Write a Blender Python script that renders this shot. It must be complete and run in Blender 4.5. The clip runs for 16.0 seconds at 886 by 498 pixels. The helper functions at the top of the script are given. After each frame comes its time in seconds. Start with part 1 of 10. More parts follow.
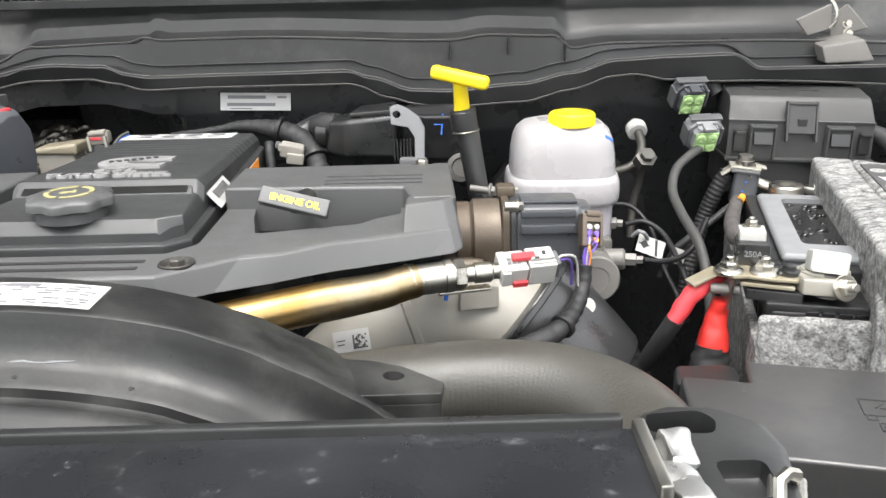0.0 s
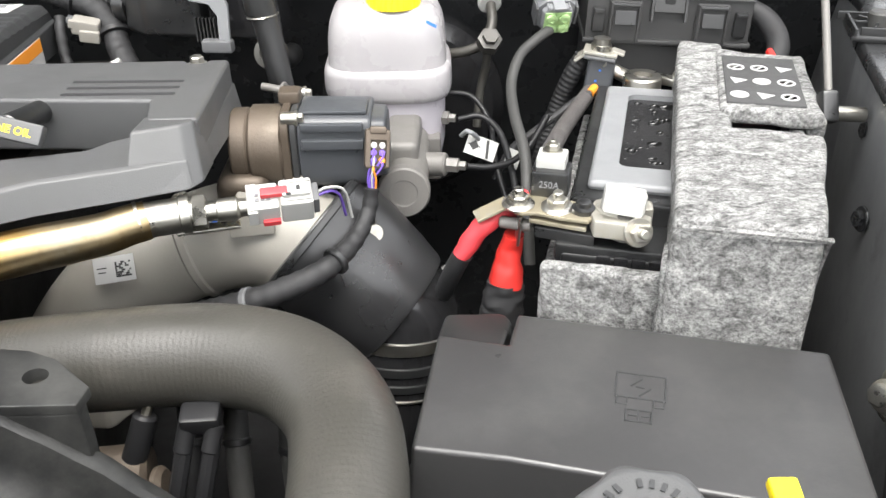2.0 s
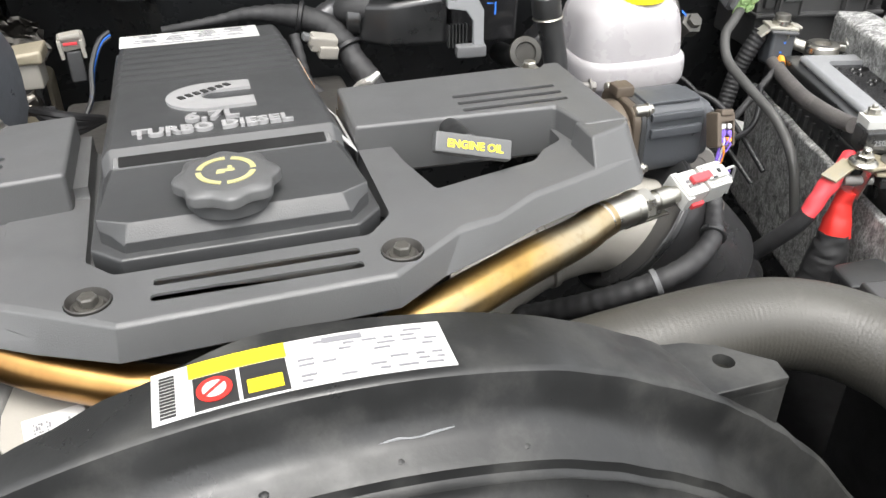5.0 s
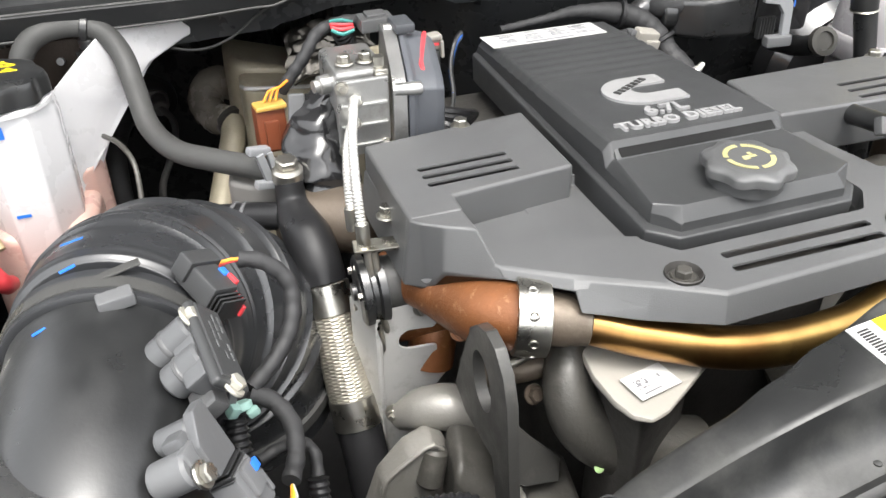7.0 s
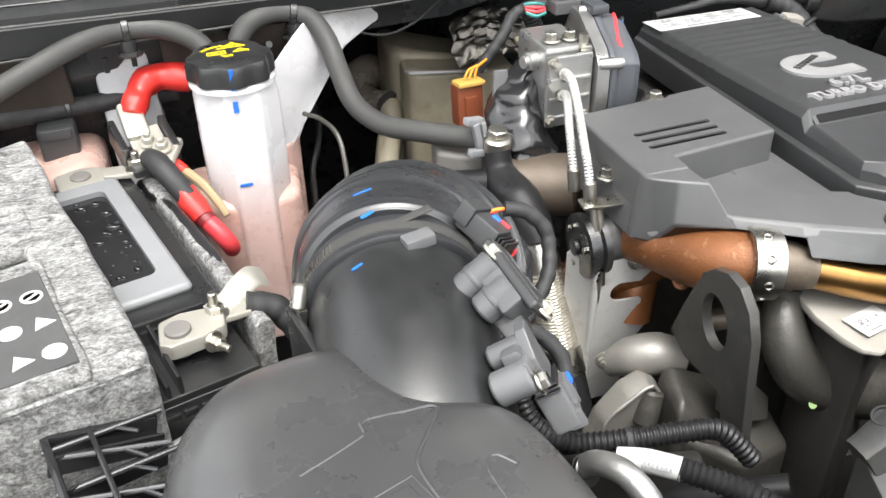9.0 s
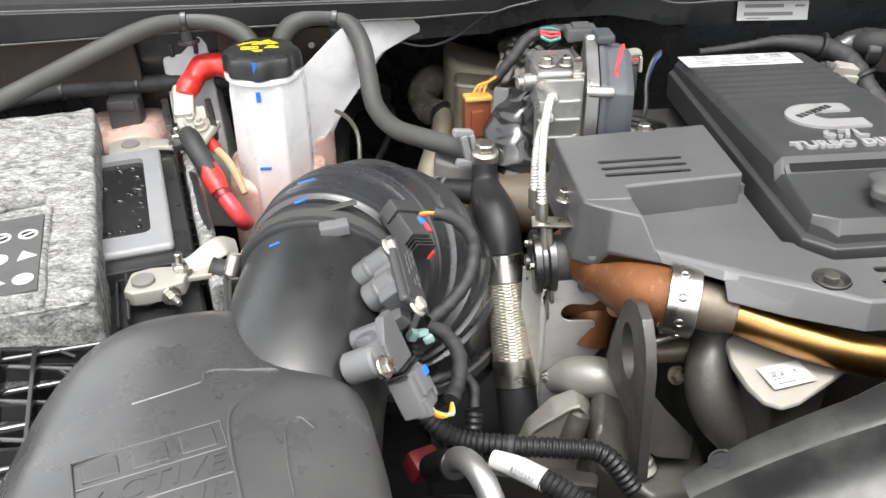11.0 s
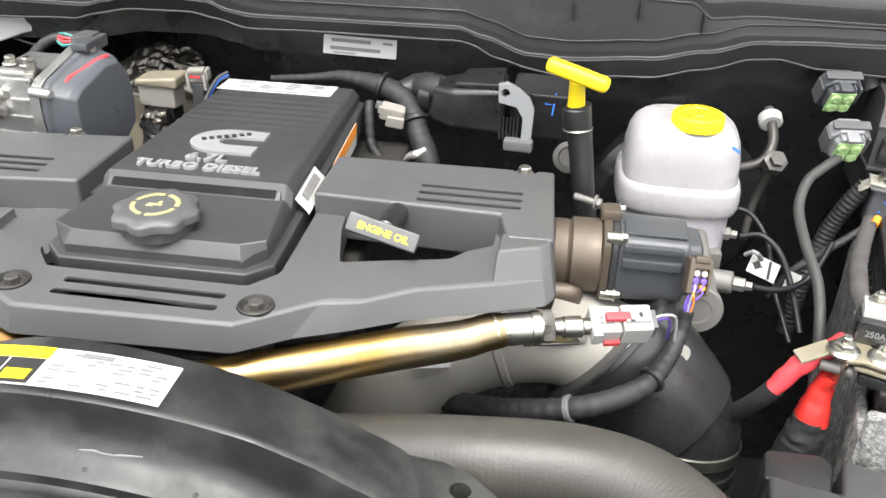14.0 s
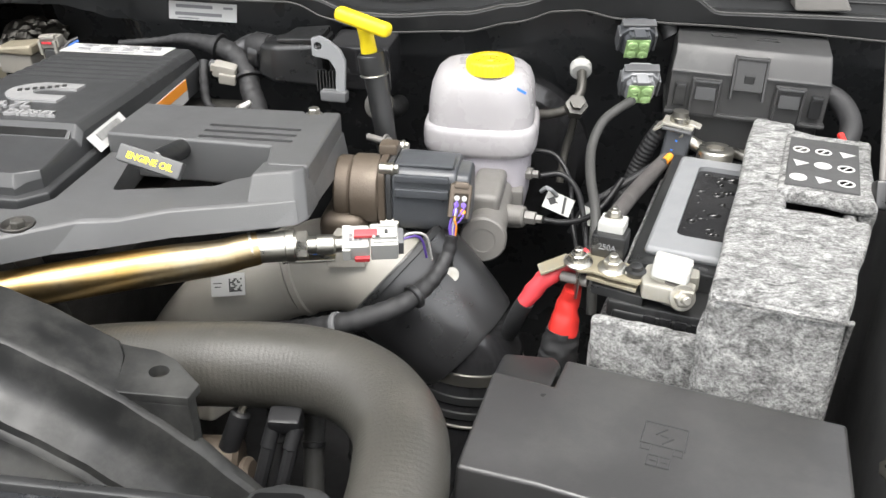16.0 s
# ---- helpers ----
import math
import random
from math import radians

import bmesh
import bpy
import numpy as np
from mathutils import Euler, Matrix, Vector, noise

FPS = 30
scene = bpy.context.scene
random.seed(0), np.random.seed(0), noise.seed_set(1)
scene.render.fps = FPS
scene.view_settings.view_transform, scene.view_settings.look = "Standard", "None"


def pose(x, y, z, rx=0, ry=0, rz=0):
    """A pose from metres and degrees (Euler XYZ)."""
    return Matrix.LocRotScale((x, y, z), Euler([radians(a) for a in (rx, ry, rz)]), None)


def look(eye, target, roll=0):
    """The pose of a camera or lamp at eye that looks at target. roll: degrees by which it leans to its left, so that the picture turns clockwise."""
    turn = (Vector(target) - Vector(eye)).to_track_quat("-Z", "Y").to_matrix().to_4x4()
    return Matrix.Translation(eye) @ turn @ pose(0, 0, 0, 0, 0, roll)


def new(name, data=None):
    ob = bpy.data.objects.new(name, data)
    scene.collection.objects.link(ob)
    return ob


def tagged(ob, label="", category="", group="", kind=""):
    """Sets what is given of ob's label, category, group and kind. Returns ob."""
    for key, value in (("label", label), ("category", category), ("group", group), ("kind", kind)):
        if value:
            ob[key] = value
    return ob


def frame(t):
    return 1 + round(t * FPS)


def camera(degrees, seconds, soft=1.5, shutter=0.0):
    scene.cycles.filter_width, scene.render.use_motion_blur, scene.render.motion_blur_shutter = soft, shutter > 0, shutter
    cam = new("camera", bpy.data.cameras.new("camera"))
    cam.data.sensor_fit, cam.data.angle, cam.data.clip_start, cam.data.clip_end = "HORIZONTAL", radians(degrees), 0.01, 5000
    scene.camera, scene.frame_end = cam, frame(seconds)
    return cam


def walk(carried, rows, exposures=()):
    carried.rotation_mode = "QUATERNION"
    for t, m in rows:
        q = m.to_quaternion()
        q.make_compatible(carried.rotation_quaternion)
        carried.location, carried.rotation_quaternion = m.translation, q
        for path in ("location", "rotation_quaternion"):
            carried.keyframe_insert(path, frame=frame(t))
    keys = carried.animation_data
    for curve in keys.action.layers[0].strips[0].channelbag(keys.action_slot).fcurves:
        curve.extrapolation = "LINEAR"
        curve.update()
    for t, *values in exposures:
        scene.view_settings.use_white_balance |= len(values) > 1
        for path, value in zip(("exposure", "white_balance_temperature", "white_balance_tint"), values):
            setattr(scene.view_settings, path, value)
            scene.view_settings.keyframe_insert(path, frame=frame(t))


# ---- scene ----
cam = camera(54.3, 16.0, soft=1.5)
PATH = [
    (0, (0.321, 0.026, 1.522), (0.318, 1.925, 0.893), -1.4),
    (0.5, (0.38, 0.064, 1.529), (0.369, 1.944, 0.847), -0.9),
    (1, (0.431, 0.12, 1.507), (0.424, 1.927, 0.65), -0.5),
    (1.5, (0.491, 0.149, 1.532), (0.484, 1.891, 0.55), -0.5),
    (2, (0.527, 0.16, 1.58), (0.524, 1.872, 0.545), -0.9),
    (2.5, (0.534, 0.189, 1.593), (0.58, 1.879, 0.526), -1.4),
    (3, (0.466, 0.189, 1.592), (0.622, 1.862, 0.508), -1.2),
    (3.5, (0.316, 0.162, 1.609), (0.592, 1.827, 0.535), -0.8),
    (6, (-0.193, 0.235, 1.627), (0.354, 1.813, 0.527), 0.0),
    (6.5, (-0.305, 0.248, 1.647), (0.254, 1.812, 0.533), -0.1),
    (7, (-0.443, 0.262, 1.666), (0.118, 1.825, 0.552), -0.6),
    (7.5, (-0.564, 0.29, 1.662), (0.018, 1.847, 0.55), -0.5),
    (8, (-0.654, 0.305, 1.658), (-0.059, 1.858, 0.547), -0.7),
    (10.5, (-0.536, 0.14, 1.685), (-0.269, 1.815, 0.625), -1.5),
    (11, (-0.457, 0.152, 1.681), (-0.31, 1.842, 0.622), -0.7),
    (11.5, (-0.365, 0.131, 1.699), (-0.315, 1.829, 0.643), -0.0),
    (12, (-0.24, 0.1, 1.715), (-0.289, 1.804, 0.668), 0.5),
    (12.5, (-0.119, 0.072, 1.718), (-0.266, 1.78, 0.688), 0.4),
    (13, (0.015, 0.087, 1.704), (-0.178, 1.803, 0.694), 2.2),
    (13.5, (0.169, 0.117, 1.694), (-0.058, 1.836, 0.697), 1.8),
    (14, (0.321, 0.144, 1.676), (0.1, 1.867, 0.685), 1.8),
    (14.5, (0.42, 0.155, 1.671), (0.17, 1.872, 0.676), 1.3),
    (15, (0.518, 0.141, 1.659), (0.243, 1.86, 0.674), 0.7),
    (15.5, (0.576, 0.122, 1.644), (0.274, 1.837, 0.66), -0.0),
    (16, (0.563, 0.085, 1.646), (0.316, 1.81, 0.664), 0.2),
]
EXPOSURE = [(0.0, 1.01, 6560, 9.5), (0.5, 0.96, 6560, 9.5), (1.0, 1.05, 6560, 9.5), (2.0, 1.09, 6560, 9.5), (2.5, 0.93, 6560, 9.5), (3.5, 0.87, 6560, 9.5), (6.0, 1.11, 6560, 9.5), (8.0, 1.11, 6560, 9.5), (10.5, 1.04, 6560, 9.5), (12.5, 0.97, 6560, 9.5), (14.0, 1.15, 6560, 9.5), (15.0, 1.19, 6560, 9.5), (16.0, 0.93, 6560, 9.5)]
walk(cam, [(t, look(eye, target, roll)) for t, eye, target, roll in PATH], EXPOSURE)

# ---- light and air ----
world = bpy.data.worlds.new("overcast")
scene.world = world
world.use_nodes = True
wn, wl = world.node_tree.nodes, world.node_tree.links
sky = wn.new("ShaderNodeTexSky")
sky.sky_type = "NISHITA"
sky.sun_disc = False
sky.sun_elevation, sky.sun_rotation = radians(71), radians(193)
sky.air_density, sky.dust_density, sky.ozone_density = 1.0, 4.0, 1.0
soften = wn.new("ShaderNodeHueSaturation")
soften.inputs["Saturation"].default_value = 0.12
wl.new(sky.outputs[0], soften.inputs["Color"])
wl.new(soften.outputs[0], wn["Background"].inputs[0])
wn["Background"].inputs[1].default_value = 0.3
sun = new("sun", bpy.data.lights.new("sun", "SUN"))
sun.data.energy, sun.data.angle, sun.data.color = 1.0, radians(26), (1.0, 0.96, 0.9)
sun.matrix_world = look((0.4, -0.9, 6.5), (0.0, 0.8, 1.2))


# ---- materials ----
def material(name, color, rough=0.5, metal=0.0, var=0.25, scale=40.0, bump=0.15, bump_scale=300.0, coat=0.0,
             stain=None, stain_scale=9.0, stain_at=(0.55, 0.7), rough_var=0.15, transmission=0.0, subsurface=0.0, spec=0.5, ramp=None):
    """A surface with colour variation at two scales, uneven gloss and fine relief."""
    m = bpy.data.materials.new(name)
    m.use_nodes = True
    n, l = m.node_tree.nodes, m.node_tree.links
    b = n["Principled BSDF"]
    co = n.new("ShaderNodeTexCoord")
    def noise_of(s, detail=6.0, rough_=0.6):
        t = n.new("ShaderNodeTexNoise")
        t.inputs["Scale"].default_value, t.inputs["Detail"].default_value, t.inputs["Roughness"].default_value = s, detail, rough_
        l.new(co.outputs["Object"], t.inputs["Vector"])
        return t.outputs["Fac"]
    def mix(fac, a, c):
        x = n.new("ShaderNodeMix")
        x.data_type = "RGBA"
        if isinstance(fac, float):
            x.inputs[0].default_value = fac
        else:
            l.new(fac, x.inputs[0])
        for slot, v in ((6, a), (7, c)):
            if isinstance(v, tuple):
                x.inputs[slot].default_value = (*v, 1)
            else:
                l.new(v, x.inputs[slot])
        return x.outputs[2]
    def spread(fac, lo, hi, a, c):
        r = n.new("ShaderNodeMapRange")
        for k, v in enumerate((lo, hi, a, c)):
            r.inputs[k + 1].default_value = v
        l.new(fac, r.inputs[0])
        return r.outputs[0]
    big, fine = noise_of(scale * 0.25, 4), noise_of(scale * 4.0, 8)
    lo = tuple(c * (1 - var) for c in color)
    hi = tuple(min(1, c * (1 + var)) for c in color)
    col = mix(spread(big, 0.3, 0.7, 0, 1), lo, hi)
    col = mix(spread(fine, 0.35, 0.65, 0, var), col, lo)
    if stain:
        col = mix(spread(noise_of(stain_scale, 7, 0.7), stain_at[0], stain_at[1], 0, 1), col, stain)
    l.new(col, b.inputs["Base Color"])
    l.new(spread(noise_of(scale * 0.6, 6), 0.3, 0.7, max(0.03, rough - rough_var), min(1, rough + rough_var)), b.inputs["Roughness"])
    b.inputs["Metallic"].default_value = metal
    b.inputs["Coat Weight"].default_value = coat
    b.inputs["Specular IOR Level"].default_value = spec
    b.inputs["Transmission Weight"].default_value = transmission
    b.inputs["Subsurface Weight"].default_value = subsurface
    if subsurface:
        b.inputs["Subsurface Radius"].default_value = (0.02, 0.02, 0.02)
    if bump:
        bp = n.new("ShaderNodeBump")
        bp.inputs["Strength"].default_value, bp.inputs["Distance"].default_value = bump, 0.001
        l.new(noise_of(bump_scale, 3), bp.inputs["Height"])
        l.new(bp.outputs[0], b.inputs["Normal"])
    return m


M = {
    "cover": material("moulded_grey_plastic", (0.08, 0.081, 0.082), 0.42, var=0.12, stain=(0.085, 0.086, 0.086), stain_scale=6, bump=0.25, bump_scale=900, rough_var=0.06),
    "cover2": material("moulded_black_plastic", (0.04, 0.041, 0.042), 0.4, var=0.12, bump=0.2, bump_scale=900, rough_var=0.06),
    "black": material("black_plastic", (0.014, 0.0145, 0.015), 0.36, var=0.25, bump=0.1, spec=0.8, stain=(0.028, 0.028, 0.027), stain_scale=11, stain_at=(0.5, 0.85)),
    "dustybox": material("dusty_black_box_plastic", (0.042, 0.042, 0.042), 0.45, var=0.2, scale=14, bump=0.15, bump_scale=600, stain=(0.065, 0.065, 0.063), stain_scale=12),
    "lid": material("dusty_satin_black_plastic", (0.039, 0.0385, 0.039), 0.42, var=0.15, scale=14, bump=0.12, bump_scale=700, spec=0.7, stain=(0.075, 0.074, 0.073), stain_scale=6, stain_at=(0.45, 0.8)),
    "boxlid": material("dusty_air_box_plastic", (0.046, 0.0465, 0.047), 0.3, var=0.22, scale=14, bump=0.08, bump_scale=500, spec=1.0, stain=(0.07, 0.07, 0.069), stain_scale=7, stain_at=(0.45, 0.8)),
    "gloss": material("glossy_black_plastic", (0.016, 0.016, 0.017), 0.17, var=0.2, bump=0.04, bump_scale=60, rough_var=0.08, spec=0.8),
    "shroud": material("dusty_black_shroud_plastic", (0.017, 0.0175, 0.0175), 0.45, var=0.45, scale=22, bump=0.2, bump_scale=120, stain=(0.055, 0.055, 0.051), stain_scale=13, stain_at=(0.48, 0.8), rough_var=0.25, spec=0.5),
    "barpaint": material("pitted_black_paint", (0.012, 0.013, 0.015), 0.3, var=0.3, scale=30, bump=0.5, bump_scale=55, stain=(0.07, 0.072, 0.075), stain_scale=75, stain_at=(0.6, 0.72), spec=0.8),
    "cowl": material("weathered_black_plastic", (0.015, 0.0155, 0.016), 0.42, var=0.3, scale=12, bump=0.12, bump_scale=200, stain=(0.034, 0.034, 0.033), stain_scale=9, spec=0.5),
    "bellows": material("shiny_grey_black_rubber", (0.025, 0.026, 0.028), 0.3, var=0.25, scale=14, bump=0.06, bump_scale=60, spec=0.9),
    # near-black colour that also stands for shade deep in the bay and in holes
    "dark": material("dark_paint_and_shade", (0.017, 0.017, 0.018), 0.6, var=0.3),
    "paint": material("black_body_paint", (0.021, 0.022, 0.023), 0.3, var=0.2, bump=0.05, bump_scale=80, stain=(0.03, 0.03, 0.031), stain_scale=7),
    "inner": material("dull_grey_inner_paint", (0.2, 0.202, 0.205), 0.42, var=0.25, scale=12, bump=0.05, bump_scale=60, stain=(0.13, 0.13, 0.13), stain_scale=6),
    "rubber": material("ribbed_rubber_hose", (0.047, 0.045, 0.039), 0.45, var=0.25, scale=16, bump=0.35, bump_scale=420, stain=(0.08, 0.075, 0.066), stain_scale=7),
    "rubber2": material("grey_rubber_hose", (0.045, 0.045, 0.043), 0.6, var=0.15, bump=0.25, bump_scale=500),
    "loom": material("black_loom_plastic", (0.014, 0.014, 0.015), 0.42, var=0.2, bump=0.1, spec=0.35),
    "tape": material("cloth_tape", (0.02, 0.02, 0.021), 0.6, var=0.25, bump=0.5, bump_scale=900),
    "felt": None,
    "handle": material("light_grey_plastic", (0.2, 0.205, 0.212), 0.45, var=0.06, bump=0.15, bump_scale=600),
    "white": material("milky_white_plastic", (0.36, 0.347, 0.355), 0.3, var=0.05, bump=0.05, subsurface=0.35),
    "clear": material("translucent_bottle_plastic", (0.6, 0.595, 0.6), 0.3, var=0.04, bump=0.04, subsurface=0.5),
    "pinkish": material("coolant_tinted_bottle_plastic", (0.55, 0.37, 0.32), 0.3, var=0.15, bump=0.05, subsurface=0.4),
    "yellow": material("yellow_plastic", (0.85, 0.66, 0.02), 0.4, var=0.06, bump=0.05),
    "red": material("red_rubber", (0.56, 0.028, 0.022), 0.45, var=0.15, bump=0.1),
    "redplug": material("dark_red_plastic", (0.2, 0.015, 0.02), 0.5, var=0.2, bump=0.1),
    "orange": material("orange_print", (0.85, 0.3, 0.03), 0.5, var=0.05, bump=0),
    "gold": None,
    "horn": material("beige_grey_casting", (0.29, 0.275, 0.245), 0.5, 0.0, var=0.06, bump=0.15, bump_scale=350),
    "bonnet": material("grey_bonnet_lining", (0.12, 0.12, 0.12), 0.6, var=0.1),
    "brass": material("yellow_zinc_plate", (0.43, 0.385, 0.28), 0.45, 0.6, var=0.15, bump=0.15, stain=(0.36, 0.35, 0.31), stain_scale=30),
    "zinc": material("cream_zinc_casting", (0.44, 0.425, 0.375), 0.42, 0.5, var=0.1, bump=0.2, bump_scale=350, stain=(0.45, 0.42, 0.34), stain_scale=35),
    "shield": material("dull_rolled_aluminium", (0.5, 0.495, 0.48), 0.5, 0.25, var=0.12, bump=0.15, stain=(0.36, 0.35, 0.33), stain_scale=30),
    "steel": material("zinc_plated_steel", (0.5, 0.485, 0.44), 0.34, 1.0, var=0.12, bump=0.1, stain=(0.42, 0.38, 0.3), stain_scale=30),
    "alu": material("cast_aluminium", (0.5, 0.5, 0.49), 0.36, 0.85, var=0.2, bump=0.3, bump_scale=400, stain=(0.34, 0.33, 0.31), stain_scale=25),
    "castgrey": material("grey_painted_casting", (0.165, 0.158, 0.148), 0.5, 0.15, var=0.1, bump=0.25, bump_scale=350),
    "iron": material("dark_cast_iron", (0.06, 0.057, 0.053), 0.5, 0.4, var=0.3, bump=0.5, bump_scale=250),
    "castdark": material("dark_grey_casting", (0.066, 0.063, 0.056), 0.42, 0.25, var=0.25, scale=30, bump=0.5, bump_scale=220, stain=(0.1, 0.095, 0.085), stain_scale=22),
    "castpale": material("pale_rough_casting", (0.24, 0.23, 0.21), 0.42, 0.35, var=0.12, bump=0.4, bump_scale=300, stain=(0.17, 0.16, 0.145), stain_scale=22),
    "darksteel": material("dark_phosphated_steel", (0.058, 0.057, 0.054), 0.42, 0.3, var=0.2, bump=0.25, bump_scale=300, stain=(0.095, 0.091, 0.084), stain_scale=18),
    "braidsteel": material("tarnished_braid", (0.5, 0.47, 0.4), 0.4, 0.8, var=0.3, scale=200, bump=0.2),
    "rust": material("heat_browned_steel", (0.22, 0.085, 0.032), 0.45, 0.35, var=0.35, scale=40, bump=0.6, bump_scale=320, stain=(0.34, 0.19, 0.1), stain_scale=110, stain_at=(0.58, 0.72)),
    "brownalu": material("oil_browned_aluminium", (0.125, 0.1, 0.077), 0.5, 0.4, var=0.35, scale=30, bump=0.35, bump_scale=300, stain=(0.15, 0.125, 0.095), stain_scale=26),
    "egrgrey": material("slate_grey_plastic", (0.058, 0.062, 0.068), 0.4, var=0.12, bump=0.15),
    "slate": material("blue_grey_plastic", (0.078, 0.083, 0.093), 0.4, var=0.12, bump=0.15),
    "plugdark": material("dark_grey_connector_plastic", (0.085, 0.087, 0.09), 0.42, var=0.12, bump=0.12),
    "greyplug": material("grey_connector_plastic", (0.115, 0.117, 0.12), 0.45, var=0.1, bump=0.1),
    "green": material("green_seal", (0.34, 0.5, 0.22), 0.5, var=0.1, bump=0.05),
    "tealwire": material("teal_wire", (0.04, 0.22, 0.2), 0.45, var=0.1, bump=0.05),
    "purple": material("purple_wire", (0.16, 0.09, 0.45), 0.45, var=0.1, bump=0.05),
    "blue": material("blue_marker", (0.02, 0.15, 0.62), 0.5, var=0.1, bump=0),
    "wred": material("pink_red_wire", (0.6, 0.05, 0.06), 0.45, var=0.1, bump=0.05),
    "wwhite": material("white_wire", (0.43, 0.43, 0.41), 0.45, var=0.1, bump=0.05),
    "label": material("white_label_paper", (0.5, 0.5, 0.49), 0.45, var=0.03, bump=0.03),
    "ink": material("black_print", (0.02, 0.02, 0.02), 0.5, var=0.05, bump=0),
    "panelprint": material("faded_black_print", (0.06, 0.06, 0.06), 0.6, var=0.2, bump=0.2, bump_scale=500),
    "greyink": material("grey_print", (0.16, 0.16, 0.17), 0.5, var=0.05, bump=0),
    "brown": material("brown_connector_plastic", (0.16, 0.045, 0.02), 0.4, var=0.1, bump=0.05),
    "brightbraid": material("bright_steel_braid", (0.62, 0.61, 0.58), 0.38, 0.6, var=0.2, scale=200, bump=0.2),
    "foil": material("crinkled_foil", (0.15, 0.14, 0.125), 0.4, 1.0, var=0.3, bump=0.8, bump_scale=110, stain=(0.07, 0.062, 0.052), stain_scale=18),
    "silver": material("silver_print", (0.27, 0.27, 0.27), 0.42, 0.1, var=0.05, bump=0.05),
    "water": material("clear_water_film", (0.008, 0.008, 0.008), 0.05, var=0.1, bump=0.0, rough_var=0.02),
    "asphalt": material("wet_asphalt", (0.05, 0.05, 0.05), 0.7, var=0.3, scale=4, bump=0.5, bump_scale=120),
    "fender": material("pale_body_paint", (0.75, 0.76, 0.78), 0.2, var=0.02, bump=0.02, coat=0.6),
}


def felt_material():
    """Recycled grey felt: light and dark fibres in clumps."""
    m = bpy.data.materials.new("grey_fibre_felt")
    m.use_nodes = True
    n, l = m.node_tree.nodes, m.node_tree.links
    b = n["Principled BSDF"]
    co = n.new("ShaderNodeTexCoord")
    mapping = n.new("ShaderNodeMapping")
    mapping.inputs["Scale"].default_value = (0.7, 1.25, 0.9)
    l.new(co.outputs["Object"], mapping.inputs[0])
    a = n.new("ShaderNodeTexNoise")
    a.inputs["Scale"].default_value, a.inputs["Detail"].default_value, a.inputs["Roughness"].default_value = 420, 7, 0.8
    a.inputs["Distortion"].default_value = 0.35
    c = n.new("ShaderNodeTexNoise")
    c.inputs["Scale"].default_value, c.inputs["Detail"].default_value, c.inputs["Distortion"].default_value = 75, 7, 1.2
    clump = n.new("ShaderNodeMapRange")
    for k, v in enumerate((0.3, 0.7, 0.12, 0.88)):
        clump.inputs[k + 1].default_value = v
    l.new(c.outputs["Fac"], clump.inputs[0])
    for t in (a, c):
        l.new(mapping.outputs[0], t.inputs["Vector"])
    ramp = n.new("ShaderNodeValToRGB")
    e = ramp.color_ramp.elements
    e[0].position, e[0].color = 0.36, (0.09, 0.09, 0.09, 1)
    e[1].position, e[1].color = 0.64, (0.5, 0.5, 0.49, 1)
    mid = e.new(0.5)
    mid.color = (0.29, 0.29, 0.284, 1)
    l.new(a.outputs["Fac"], ramp.inputs[0])
    x = n.new("ShaderNodeMix")
    x.data_type, x.blend_type = "RGBA", "OVERLAY"
    x.inputs[0].default_value = 0.75
    l.new(ramp.outputs[0], x.inputs[6])
    l.new(clump.outputs[0], x.inputs[7])
    l.new(x.outputs[2], b.inputs["Base Color"])
    b.inputs["Roughness"].default_value = 0.95
    b.inputs["Specular IOR Level"].default_value = 0.15
    bp = n.new("ShaderNodeBump")
    bp.inputs["Strength"].default_value, bp.inputs["Distance"].default_value = 1.0, 0.003
    l.new(a.outputs["Fac"], bp.inputs["Height"])
    l.new(bp.outputs[0], b.inputs["Normal"])
    return m


